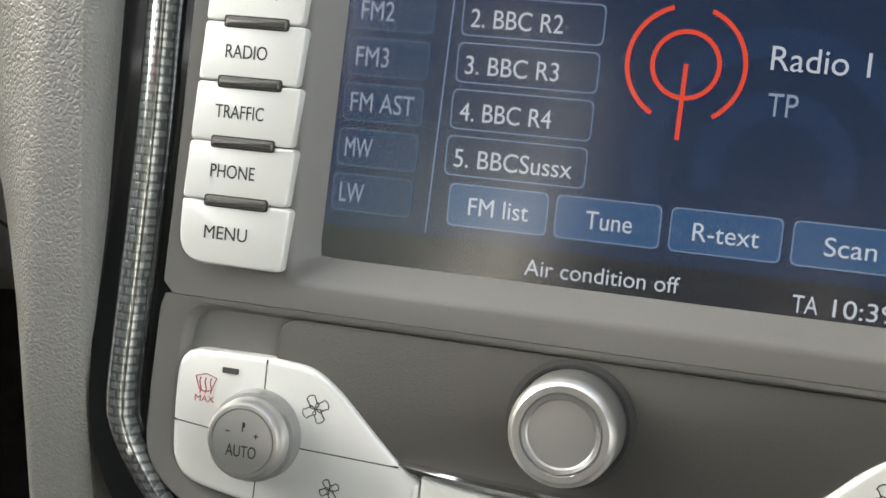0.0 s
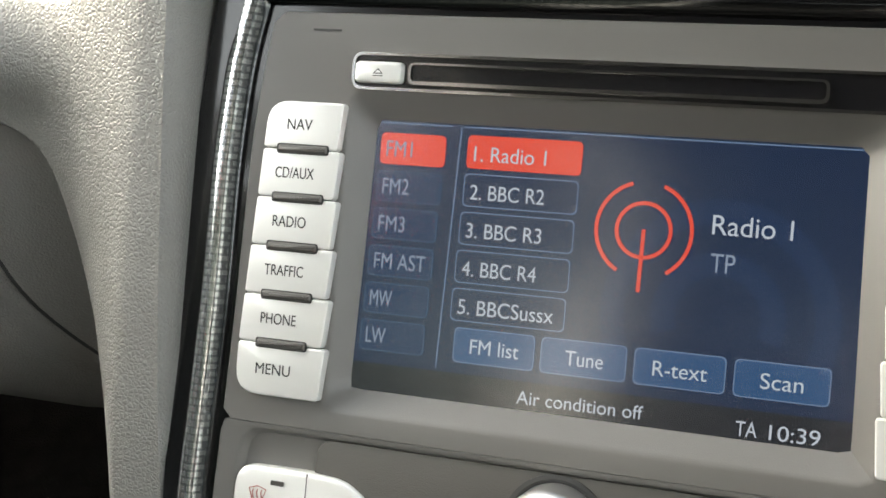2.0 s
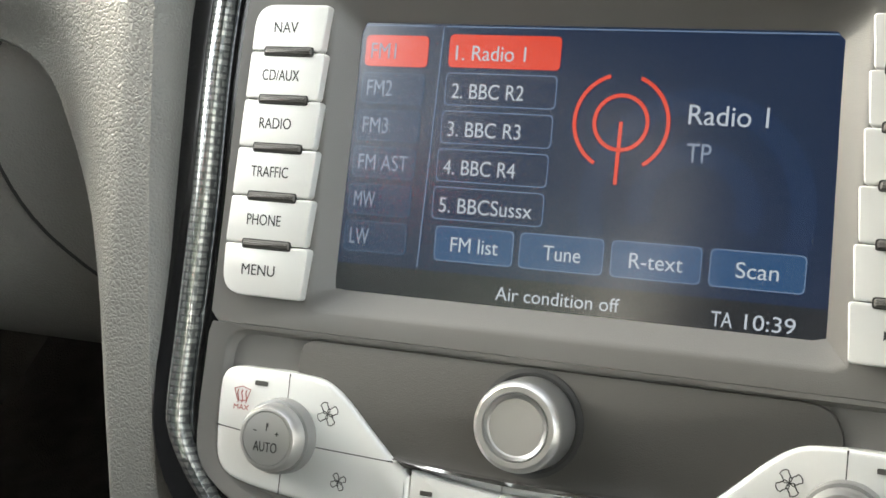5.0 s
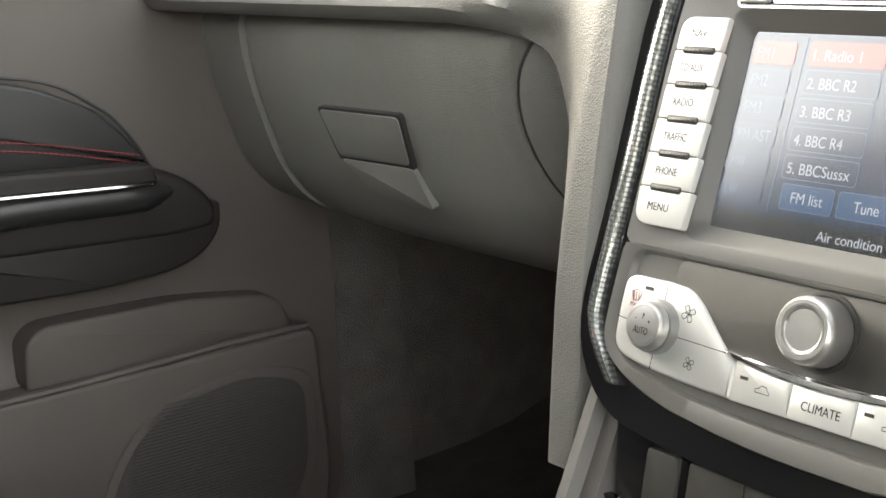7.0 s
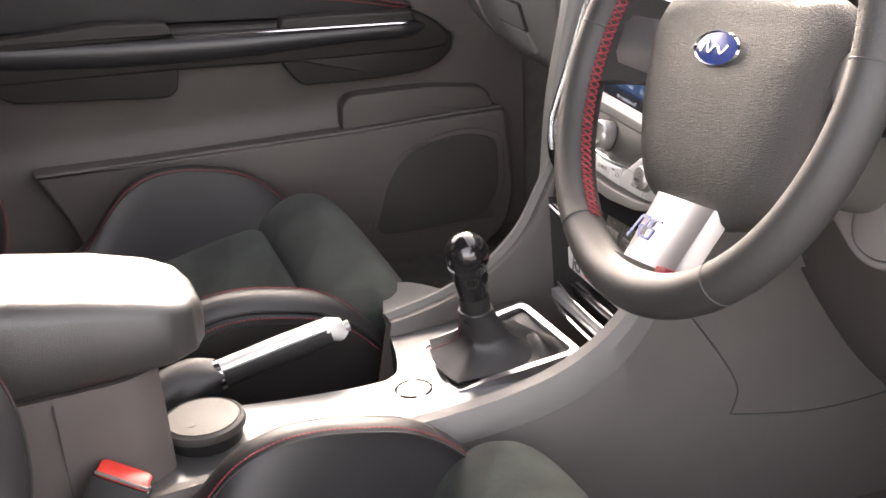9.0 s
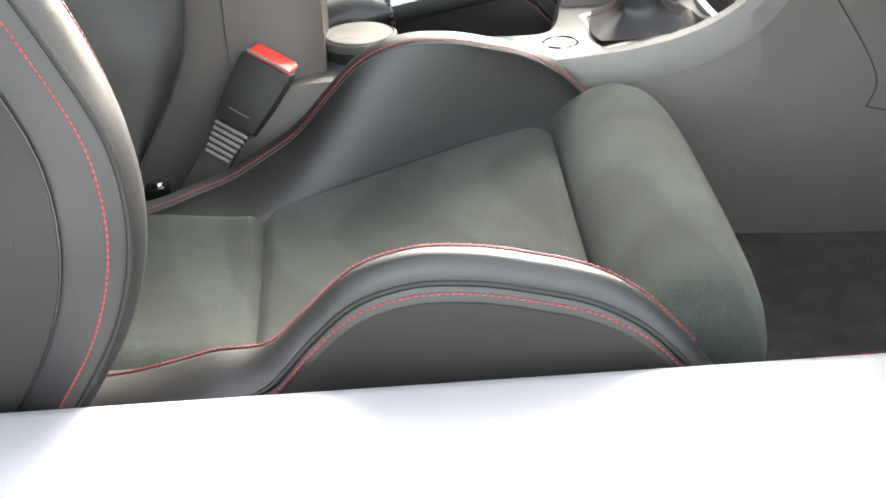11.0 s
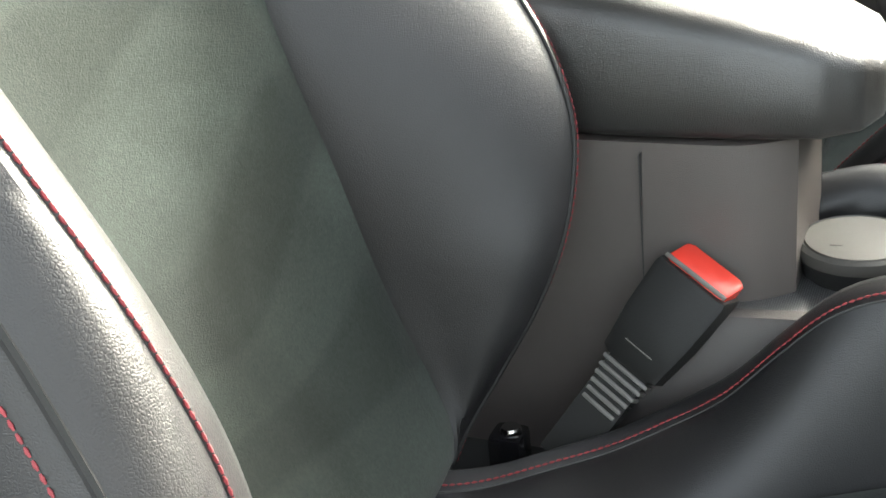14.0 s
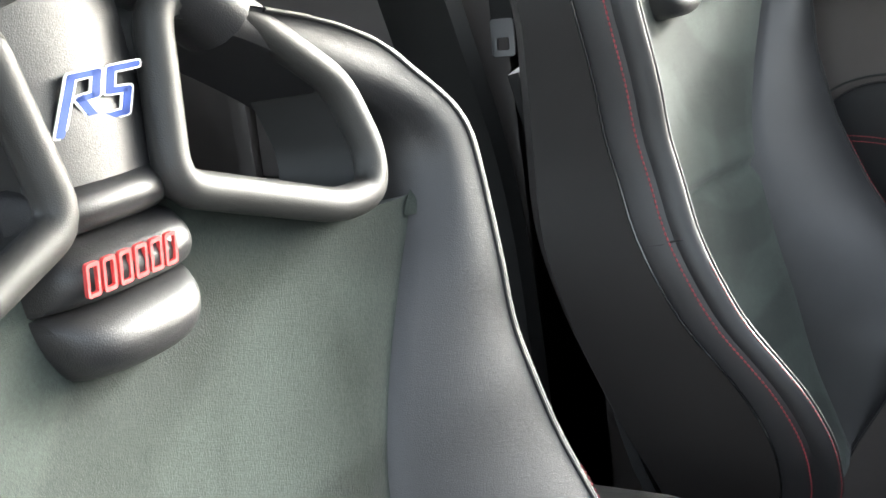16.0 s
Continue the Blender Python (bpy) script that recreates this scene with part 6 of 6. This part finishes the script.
# ---- steering wheel and column ----
WHEEL = Matrix.Translation((0.3217, -0.1057, 0.6385)) @ Matrix.Rotation(radians(90 - 27.3), 4, "X")
wheel = thing("steering_wheel", "black leather steering wheel with a silver lower spoke and red stitching", "steering wheel", WHEEL @ Matrix.Rotation(radians(8), 4, "Z"))
R, TR_ = 0.1720, 0.0158
bump_at = lambda deg, mid, w: math.exp(-((((deg - mid + 180) % 360) - 180) / w) ** 2)
circ = [(R * math.cos(a), R * math.sin(a), 0.0) for a in [k * math.tau / 120 for k in range(120)]]
radii = [TR_ * (1 + 0.12 * bump_at(k * 3, 150, 16) + 0.12 * bump_at(k * 3, 30, 16) + 0.10 * bump_at(k * 3, 270, 22)) for k in range(120)]
part("rim", tube(circ, radii, 20, closed=True, squash=1.12), WHEEL_SKIN, wheel, "black leather rim")
for d0, d1 in ((150, 238), (302, 390)):
    bm = bmesh.new()
    for n in range(int((d1 - d0) / 2.2)):
        a0 = d0 + n * 2.2
        a, b = radians(a0), radians(a0 + 1.7)
        rr = R - TR_ * 1.02
        for s in (-1, 1):
            p, m_, q = (rr * math.cos(a), rr * math.sin(a), 0.0046 * s), ((rr - 0.0006) * math.cos((a + b) / 2), (rr - 0.0006) * math.sin((a + b) / 2), 0.0), (rr * math.cos(b), rr * math.sin(b), -0.0046 * s)
            tube([p, m_, q], 0.00095, 5, bm=bm)
    part("stitching", bm, RED_THREAD, wheel, "red cross stitching inside the rim")
for d in (174, 6, 236, 304):
    a = radians(d)
    ring = [Vector(((R + 1.012 * TR_ * math.cos(t)) * math.cos(a), (R + 1.012 * TR_ * math.cos(t)) * math.sin(a), 1.13 * TR_ * math.sin(t))) for t in [k * math.tau / 24 for k in range(24)]]
    part("rim_seam", tube(ring, 0.0007, 5, closed=True), INK, wheel)
for d0, d1 in ((132, 172), (8, 48)):
    bm = bmesh.new()
    for j, a in enumerate([radians(d0 + k * 1.6) for k in range(int((d1 - d0) / 1.6))]):
        for n in range(9):
            t = radians(20 + (n + 0.5 * (j % 2)) * 15)
            c = Vector(((R + 1.12 * TR_ * math.cos(t)) * math.cos(a), (R + 1.12 * TR_ * math.cos(t)) * math.sin(a), 1.245 * TR_ * math.sin(t)))
            bmesh.ops.create_icosphere(bm, subdivisions=1, radius=0.00055, matrix=Matrix.Translation(c))
    part("perforation", bm, INK, wheel, "fine perforations in the grip")
HUB = [(0.050, 0.074), (0.100, 0.062), (0.119, 0.034), (0.104, -0.041), (0.089, -0.078), (0.070, -0.100), (0.030, -0.112)]
hub_out = rounded([(x, y) for x, y in HUB] + [(-x, y) for x, y in HUB[::-1]], 0.016, 5)
rings = []
for z, s in ((-0.060, 0.93), (-0.034, 0.985), (-0.026, 1.0), (-0.021, 0.992), (-0.016, 0.965), (-0.011, 0.90), (-0.006, 0.76), (-0.003, 0.55), (-0.0015, 0.28), (-0.0012, 0.02)):
    rings.append([(p[0] * s, (p[1] + 0.012) * s - 0.012, z - 0.010 * max(0, -p[1] * s) / 0.1) for p in hub_out])
part("airbag_cover", loft(rings), HUB_SKIN, wheel, "grained airbag cover")
part("airbag_mark", ring_plate(rect(-0.052, -0.011, -0.0645, -0.0535, 0.002), rect(-0.0512, -0.0118, -0.0637, -0.0543, 0.0015), -0.016, -0.0098), HUB_SKIN, wheel)
part("lettering", words("AIRBAG", 0.0100, HUB_SKIN, -0.0315, -0.059, -0.0100, thick=0.0006, squeeze=0.86), None, wheel)
rows = []
for k in range(9):
    t = k / 8
    y, w, z = -0.098 - 0.058 * t, 0.0395 - 0.0045 * t, -0.019 + 0.015 * t
    rows.append([(-w, y, z - 0.016), (-w, y, z - 0.004)] + [(w * u, y, z + 0.006 * (1 - u * u)) for u in span(-0.96, 0.96, 10)] + [(w, y, z - 0.004), (w, y, z - 0.016)])
part("lower_spoke", loft(rows), SATIN, wheel, "satin silver lower spoke")
rs_badge(wheel, BLUE, None, 0.0110, 0.0, Matrix.Translation((-0.0190, -0.1265, -0.0058)) @ Matrix.Rotation(radians(-13), 4, "X") @ Matrix.Diagonal((1.45, 0.95, 1, 1)))
part("red_thread_patch", box(0.024, 0.0375, -0.1585, -0.1480, -0.008, 0.0045, 0.002), RED_THREAD, wheel, "red stitched patch at the foot of the spoke")
part("spoke_root", loft([[(x, y, -0.014), (x * 0.9, y + 0.002, 0.0035), (-x * 0.9, y + 0.002, 0.0035), (-x, y, -0.014)] for x, y in ((0.046, -0.153), (0.055, -0.163), (0.060, -0.170))]), WHEEL_SKIN, wheel, "leather root of the lower spoke")
for side in (-1, 1):
    part("side_spoke", loft([[(side * x, y + h, z - 0.012), (side * x, y + h, z), (side * x, y - h, z), (side * x, y - h, z - 0.012)] for x, y, z, h in ((0.085, 0.020, -0.030, 0.032), (0.115, 0.016, -0.026, 0.034), (0.140, 0.014, -0.014, 0.036), (0.160, 0.014, -0.004, 0.042))]), WHEEL_SKIN, wheel, "dark side spoke")
    part("spoke_inlay", loft([[(side * x, y + h, z - 0.003), (side * x, y + h * 0.5, z + 0.0045), (side * x, y - h * 0.5, z + 0.0045), (side * x, y - h, z - 0.003)] for x, y, z, h in ((0.108, 0.010, -0.0245, 0.012), (0.118, 0.012, -0.0225, 0.024), (0.132, 0.012, -0.0175, 0.026), (0.146, 0.012, -0.0105, 0.024))]), SATIN, wheel, "silver inlay")
BADGE = Matrix.Translation((0.0, 0.014, -0.0035)) @ Matrix.Diagonal((1.0, 0.48, 1, 1))
part("badge_rim", lathe([(0.0, 0.0), (0.0285, 0.0), (0.0285, 0.003), (0.0270, 0.0042), (0.0255, 0.003)], 48), CHROME, wheel, "chrome rim of the badge", m=BADGE)
part("badge_face", lathe([(0.0, 0.0050), (0.018, 0.0046), (0.0258, 0.0030)], 48), BLUE, wheel, "blue oval badge", m=BADGE)
part("badge_bar", tube(spline([(-0.016, 0.010, 0.0012), (-0.010, 0.019, 0.0015), (-0.005, 0.010, 0.0017), (0.003, 0.016, 0.0017), (0.010, 0.010, 0.0016), (0.016, 0.017, 0.0012)], 5), 0.0010, 6), CHROME, wheel)

column = thing("steering_column", "dark steering column shroud with grey-tipped stalks", "steering column", WHEEL)
part("shroud", loft([[(x * s, y * s - 0.01, z) for x, y in rounded([(-0.06, -0.055), (0.06, -0.055), (0.075, 0.0), (0.06, 0.05), (-0.06, 0.05), (-0.075, 0.0)], 0.02, 4)] for z, s in ((-0.045, 0.80), (-0.05, 0.90), (-0.06, 0.98), (-0.12, 1.0), (-0.18, 0.9), (-0.26, 0.75))]), FASCIA_DARK, column, "dark shroud")
for side in (-1, 1):
    part("stalk", tube(spline([(side * 0.06, 0.0, -0.098), (side * 0.11, 0.014, -0.098), (side * 0.150, 0.032, -0.098)], 5), [0.0075] * 11, 10), BLACK, column, "black stalk")
    head = [(side * 0.138, 0.026, -0.098), (side * 0.146, 0.030, -0.098), (side * 0.172, 0.043, -0.098), (side * 0.176, 0.045, -0.098)]
    part("stalk_tip", tube(head, [0.010, 0.0135, 0.0135, 0.009], 18), FASCIA_DARK, column, "grey stalk tip")
    for k in (0.25, 0.6):
        c = Vector(head[1]).lerp(Vector(head[2]), k)
        d = (Vector(head[2]) - Vector(head[1])).normalized()
        part("stalk_ring", tube([c - d * 0.0022, c + d * 0.0022], 0.0145, 18), FASCIA, column, "pale ring on the stalk")
part("ignition_lock", lathe([(0.0, 0.02), (0.013, 0.02), (0.016, 0.012), (0.018, 0.0)], 24), BLACK, column, "round ignition lock", m=Matrix.Translation((0.118, 0.014, -0.112)) @ Matrix.Diagonal((0.8, 0.8, 0.8, 1)))

AUD = column.matrix_basis.inverted() @ Matrix.Translation((0.155, -0.030, 0.548)) @ Matrix.Rotation(radians(80), 4, "X") @ Matrix.Rotation(radians(-18), 4, "Z")
audio = part("audio_stalk", plate(rect(-0.020, 0.055, -0.030, 0.030, 0.010), -0.012, 0.006, 0.003), BLACK, column, "dark audio stalk", m=AUD)
part("lettering", words("+VOL-", 0.011, FASCIA, -0.004, -0.016, 0.0062, squeeze=0.85), None, audio)
part("thumb_wheel", lathe([(0.010, -0.007), (0.011, -0.005), (0.011, 0.005), (0.010, 0.007)], 20), INK, audio, m=Matrix.Translation((-0.010, 0.012, 0.004)) @ Matrix.Rotation(radians(90), 4, "Y"))
cluster = thing("instrument_cluster", "dark instrument cluster with silver-ringed dials", "instruments", Matrix.Translation((0.326, 0.062, 0.658)) @ Matrix.Rotation(radians(68), 4, "X"))
part("binnacle", plate(rounded([(-0.17, -0.06), (0.17, -0.06), (0.16, 0.06), (0.06, 0.085), (-0.06, 0.085), (-0.16, 0.06)], 0.03), -0.05, -0.02), BLACK, cluster)
for x in (-0.085, 0.085):
    dial = part("dial", lathe([(0.0, 0.0), (0.056, 0.0), (0.058, 0.012), (0.063, 0.012), (0.065, 0.0)], 40), SATIN, cluster, "silver-ringed dial", m=Matrix.Translation((x, 0.0, -0.022)))
    part("dial_face", plate(circle(0, 0, 0.055, 40), 0.0002, 0.0012), GLOSS, dial)
    part("needle", plate(rect(-0.0009, 0.0009, -0.008, 0.038), 0.003, 0.004), RED_PLASTIC, dial, "red needle", m=Matrix.Rotation(radians(80), 4, "Z"))
    for k in range(22):
        a = radians(-40 + k * 260 / 21)
        p, q = Vector((math.cos(a), math.sin(a), 0)) * 0.043, Vector((math.cos(a), math.sin(a), 0)) * (0.050 if k % 2 else 0.052)
        part("tick", tube([p + Vector((0, 0, 0.0013)), q + Vector((0, 0, 0.0013))], 0.0005, 5), WHITE, dial)
part("hood", sheet(lambda a, d: (0.185 * math.cos(a), 0.01 + 0.095 * math.sin(a), d), [radians(k) for k in range(36, 145, 6)], span(-0.08, 0.035, 5), 0.008), DASH, cluster, "grained hood")

# ---- passenger door ----
door = thing("passenger_door", "closed charcoal passenger door trim with a chrome-lined armrest", "car door")


def DX(y):
    return -0.690 + 0.125 * y


def door_edge(z):
    """Front edge of the trim, rounded at its lower corner."""
    return 0.152 - 0.010 * max(0, (0.34 - z) / 0.2) - 0.10 * max(0, (0.150 - z) / 0.09) ** 2.2


def sill_z(y):
    """Top of the door under the window; it climbs towards the rear."""
    return 0.70 + 0.135 * ease((-0.47 - y) / 0.17)


def trim_point(k, z):
    y = -0.95 + (door_edge(z) + 0.95) * k
    if z > 0.55:
        z = 0.55 + (z - 0.55) / 0.15 * (sill_z(y) - 0.55)
    lean = -0.05 * max(0, z - 0.5) ** 1.2
    belly = 0.010 * ease((0.42 - z) / 0.1) * ease((z - 0.29) / 0.05) * ease((0.10 - y) / 0.2)
    return (DX(y) - 0.010 + lean - belly, y, z)


part("trim_panel", sheet(trim_point, span(0, 0.9, 40) + span(0.91, 1, 10), span(0.058, 0.70, 60), -0.012), DOOR_TRIM, door, "smooth charcoal trim panel")
part("front_jamb", sheet(lambda y, z: (DX(y) - 0.045, y, z), span(0.10, 0.24, 6), span(0.05, 0.70, 20), -0.01), CARPET_LIFTED, door, "dark edge of the door frame")


def door_prism(outline, off, depth, bev=0.006, seg=4):
    """A raised form on the door face, from an outline of (y, z)."""
    bm = plate(outline, 0.0, depth, bev, seg)
    for v in bm.verts:
        y, z, d = v.co
        v.co = (DX(y) + off + d, y, z)
    return bm


INS = rounded([(-0.012, 0.468), (-0.028, 0.494), (-0.050, 0.518), (-0.100, 0.545), (-0.24, 0.566), (-0.50, 0.625), (-0.62, 0.682), (-0.70, 0.683), (-0.764, 0.635), (-0.764, 0.515), (-0.36, 0.492), (-0.20, 0.478)][::-1], [0.004, 0.02, 0.02, 0.05, 0.04, 0.04, 0.05, 0.03, 0.03, 0.004, 0.004, 0.004], 5)
part("upper_insert", door_prism(INS, -0.008, 0.014, 0.004), LEATHER, door, "dark leather insert")
part("insert_gap", tube([(DX(y) + 0.0012, y, z) for y, z in [(p[0], p[1]) for p in spline([(-0.010, 0.466, 0), (-0.026, 0.496, 0), (-0.049, 0.521, 0), (-0.100, 0.548, 0), (-0.24, 0.569, 0), (-0.50, 0.628, 0), (-0.62, 0.684, 0), (-0.70, 0.686, 0), (-0.755, 0.655, 0), (-0.767, 0.615, 0), (-0.766, 0.530, 0)], 6)]], 0.0016, 6), INK, door)
STITCH_Z = curve_of([(-0.77, 0.622), (-0.66, 0.612), (-0.60, 0.590), (-0.449, 0.547), (-0.347, 0.5345), (-0.187, 0.512), (-0.107, 0.499), (-0.019, 0.4765)])
for dz in (0.0, -0.0065):
    part("stitching", stitches([(DX(y) + 0.0068, y, STITCH_Z(y) + dz) for y in span(-0.76, -0.022 + dz, 90)], 0.0045, 0.0038, 0.0010), RED_THREAD, door, "red double stitching")
# the long pod: a dark lower shell with a front nose and a notch, and the grip roll on top of it
POD = rounded([(0.032, 0.428), (0.016, 0.450), (-0.010, 0.466), (-0.20, 0.476), (-0.36, 0.490), (-0.635, 0.506), (-0.640, 0.470), (-0.620, 0.440), (-0.364, 0.429), (-0.218, 0.419), (0.0, 0.409), (0.028, 0.412)],
              [0.008, 0.02, 0.02, 0.02, 0.02, 0.006, 0.01, 0.01, 0.01, 0.01, 0.01, 0.006], 4)
part("armrest", door_prism(POD, -0.028, 0.056, 0.0055, 4), DOOR_DARK, door, "dark moulded armrest pod")
part("front_block", door_prism(rounded([(0.036, 0.432), (0.034, 0.408), (0.018, 0.390), (-0.010, 0.379), (-0.075, 0.376), (-0.185, 0.3805), (-0.197, 0.388), (-0.222, 0.430)], [0.006, 0.01, 0.015, 0.015, 0.015, 0.006, 0.006, 0.004], 4), -0.028, 0.0535, 0.0035, 3), DOOR_DARK, door, "dark lower nose of the pod")
part("rear_block", door_prism(rounded([(-0.358, 0.440), (-0.366, 0.400), (-0.380, 0.3905), (-0.590, 0.411), (-0.610, 0.424), (-0.630, 0.462)], [0.004, 0.006, 0.006, 0.008, 0.008, 0.004], 4), -0.028, 0.0535, 0.0035, 3), DOOR_DARK, door, "dark lower rear of the pod")
rows = []
for y in span(-0.640, -0.004, 46):
    k = (y + 0.64) / 0.636
    top, low = 0.508 - 0.046 * k - 0.005 * math.sin(math.pi * k), 0.468 - 0.036 * k - 0.012 * math.sin(math.pi * min(k * 1.2, 1))
    f = min(1, (1 - k) / 0.05 + 0.25, k / 0.02 + 0.2)
    mid, h = (top + low) / 2, (top - low) / 2 * f
    rows.append([(DX(y) + 0.022 + 0.024 * f * max(0, math.cos(a)) ** 0.7 - 0.010 * (math.cos(a) < -0.1), y, mid + h * math.sin(a)) for a in [j * math.tau / 18 for j in range(18)]])
part("grip_bar", loft(rows), GRIP_SKIN, door, "smooth dark grip roll")
chrome = [(DX(y) + 0.0455, y, 0.4805 - 0.0665 * (y + 0.359)) for y in span(-0.359, -0.028, 24)]
part("chrome_strip", tube(chrome, [0.0030 * (0.35 + 0.65 * min(1, k / 8, (24 - k) / 2 + 0.3)) for k in range(25)], 8, squash=0.7), CHROME, door, "slim chrome strip")
part("release_recess", door_prism(rounded([(-0.020, 0.456), (-0.218, 0.470), (-0.211, 0.4855), (-0.13, 0.4815), (-0.024, 0.474)][::-1], 0.004, 3), 0.02, 0.022, 0.004), DOOR_DARK, door, "dark door release")
part("switch_block", door_prism(rounded([(-0.360, 0.482), (-0.370, 0.502), (-0.46, 0.511), (-0.534, 0.5085), (-0.636, 0.507), (-0.636, 0.49), (-0.45, 0.484)], 0.004, 3), 0.02, 0.024, 0.004), DOOR_DARK, door, "dark raised switch block")
# map pocket: a front shell that stands proud, with a raised block at its fore end
POCKET = rounded([(0.108, 0.306), (0.007, 0.304), (-0.145, 0.3015), (-0.40, 0.3015), (-0.585, 0.305), (-0.552, 0.236), (-0.50, 0.085), (0.035, 0.078), (0.092, 0.105), (0.112, 0.16)], [0.012, 0.004, 0.004, 0.004, 0.004, 0.01, 0.03, 0.03, 0.03, 0.03], 5)
part("pocket_front", door_prism(POCKET, -0.006, 0.036, 0.006), DOOR_TRIM, door, "moulded pocket front")
part("pocket_lip", tube([(DX(y) + 0.0275, y, 0.3022 + 0.006 * ease((y + 0.14) / 0.2)) for y in span(-0.58, 0.10, 40)], 0.0032, 8), DOOR_TRIM, door, "rounded pocket lip")
# shade inside the pocket opening, put in as a dark sheet
part("pocket_shade", sheet(lambda y, d: (DX(y) - 0.004 + d, y, 0.2985), span(-0.57, -0.15, 12), span(0, 0.026, 2), 0.004), INK, door)
part("grip_block", door_prism(rounded([(-0.137, 0.300), (-0.133, 0.340), (-0.118, 0.3515), (0.0, 0.350), (0.085, 0.338), (0.098, 0.298)], [0.006, 0.012, 0.014, 0.02, 0.02, 0.006], 4), -0.032, 0.044, 0.0035), DOOR_TRIM, door, "raised block at the end of the pocket")
SP_RIM = rounded([(0.100, 0.268), (0.047, 0.286), (-0.022, 0.276), (-0.066, 0.252), (-0.092, 0.213), (-0.118, 0.136), (-0.105, 0.124), (-0.036, 0.122), (0.070, 0.130), (0.098, 0.180)], [0.02, 0.03, 0.03, 0.03, 0.03, 0.012, 0.01, 0.03, 0.03, 0.03], 5)
SP = [Vector((-0.008 + (p[0] + 0.008) * 0.90, 0.200 + (p[1] - 0.200) * 0.90)) for p in SP_RIM]
part("speaker_rim", door_prism(SP_RIM, 0.022, 0.0105, 0.002), DOOR_TRIM, door, "shallow rim round the loudspeaker")
grille = part("speaker_grille", door_prism(SP, 0.026, 0.0080, 0.0015), GRILLE, door, "dark speaker grille")
bm = bmesh.new()
for k in range(46):
    z = 0.135 + k * 0.0030
    ys = [-0.075 + 0.16 * ((z - 0.13) / 0.15) ** 0 * 0 + 0.028 * max(0, (z - 0.20) / 0.06) ** 2, 0.075 - 0.012 * max(0, (z - 0.24) / 0.03)]
    tube([(DX(y) + 0.0341, y, z) for y in span(ys[0], ys[1], 4)], 0.0007, 5, bm=bm)
part("grille_ribs", bm, GRILLE, grille)
part("window_ledge", loft([[(-0.83, y, sill_z(y) - 0.03), (-0.73, y, sill_z(y) - 0.03), (-0.72, y, sill_z(y) - 0.016), (-0.73, y, sill_z(y) - 0.002), (-0.83, y, sill_z(y) + 0.002)] for y in span(-0.95, 0.45, 40)]), DASH, door, "grained ledge below the window")

# front foot space
tagged(part("footwell_side", box(-0.84, -0.765, -0.02, 0.72, 0.0, 0.72), CARPET_LIFTED, label="dark carpeted side of the footwell"), category="wall", kind="structure")
tagged(part("footwell_side", box(0.74, 0.78, 0.20, 0.72, 0.0, 0.72), CARPET, label="dark carpeted side of the footwell"), category="wall", kind="structure")

# rear belt buckle hanging in the dark
hang = thing("belt_tongue", "silver seat belt tongue on black webbing by the pillar", "seat belt", Matrix.Translation((-0.762, -1.147, 0.778)) @ Matrix.Rotation(radians(80), 4, "Z") @ Matrix.Scale(0.78, 4))
part("tongue", ring_plate(rect(-0.024, 0.024, -0.034, 0.030, 0.008), rect(-0.013, 0.013, -0.024, -0.002, 0.004), 0, 0.003), SATIN, hang, "silver tongue", m=Matrix.Rotation(radians(86), 4, "X"))
part("webbing", box(-0.022, 0.022, 0.0, 0.002, 0.014, 0.42), BLACK, hang, "black webbing")

# floor mat
mat = thing("floor_mat", "black carpet floor mat with thin red edge piping", "floor mat")
o = rounded([(0.40, -0.16), (0.585, -0.16), (0.60, 0.25), (0.52, 0.36), (0.27, 0.33), (0.38, 0.10)], [0.03, 0.05, 0.05, 0.05, 0.04, 0.04], 6)
part("mat", plate(o, 0.084, 0.093, 0.003), CARPET, mat)
part("piping", tube([(p[0], p[1], 0.092) for p in o], 0.0011, 7, closed=True), RED_THREAD, mat, "red edge piping")
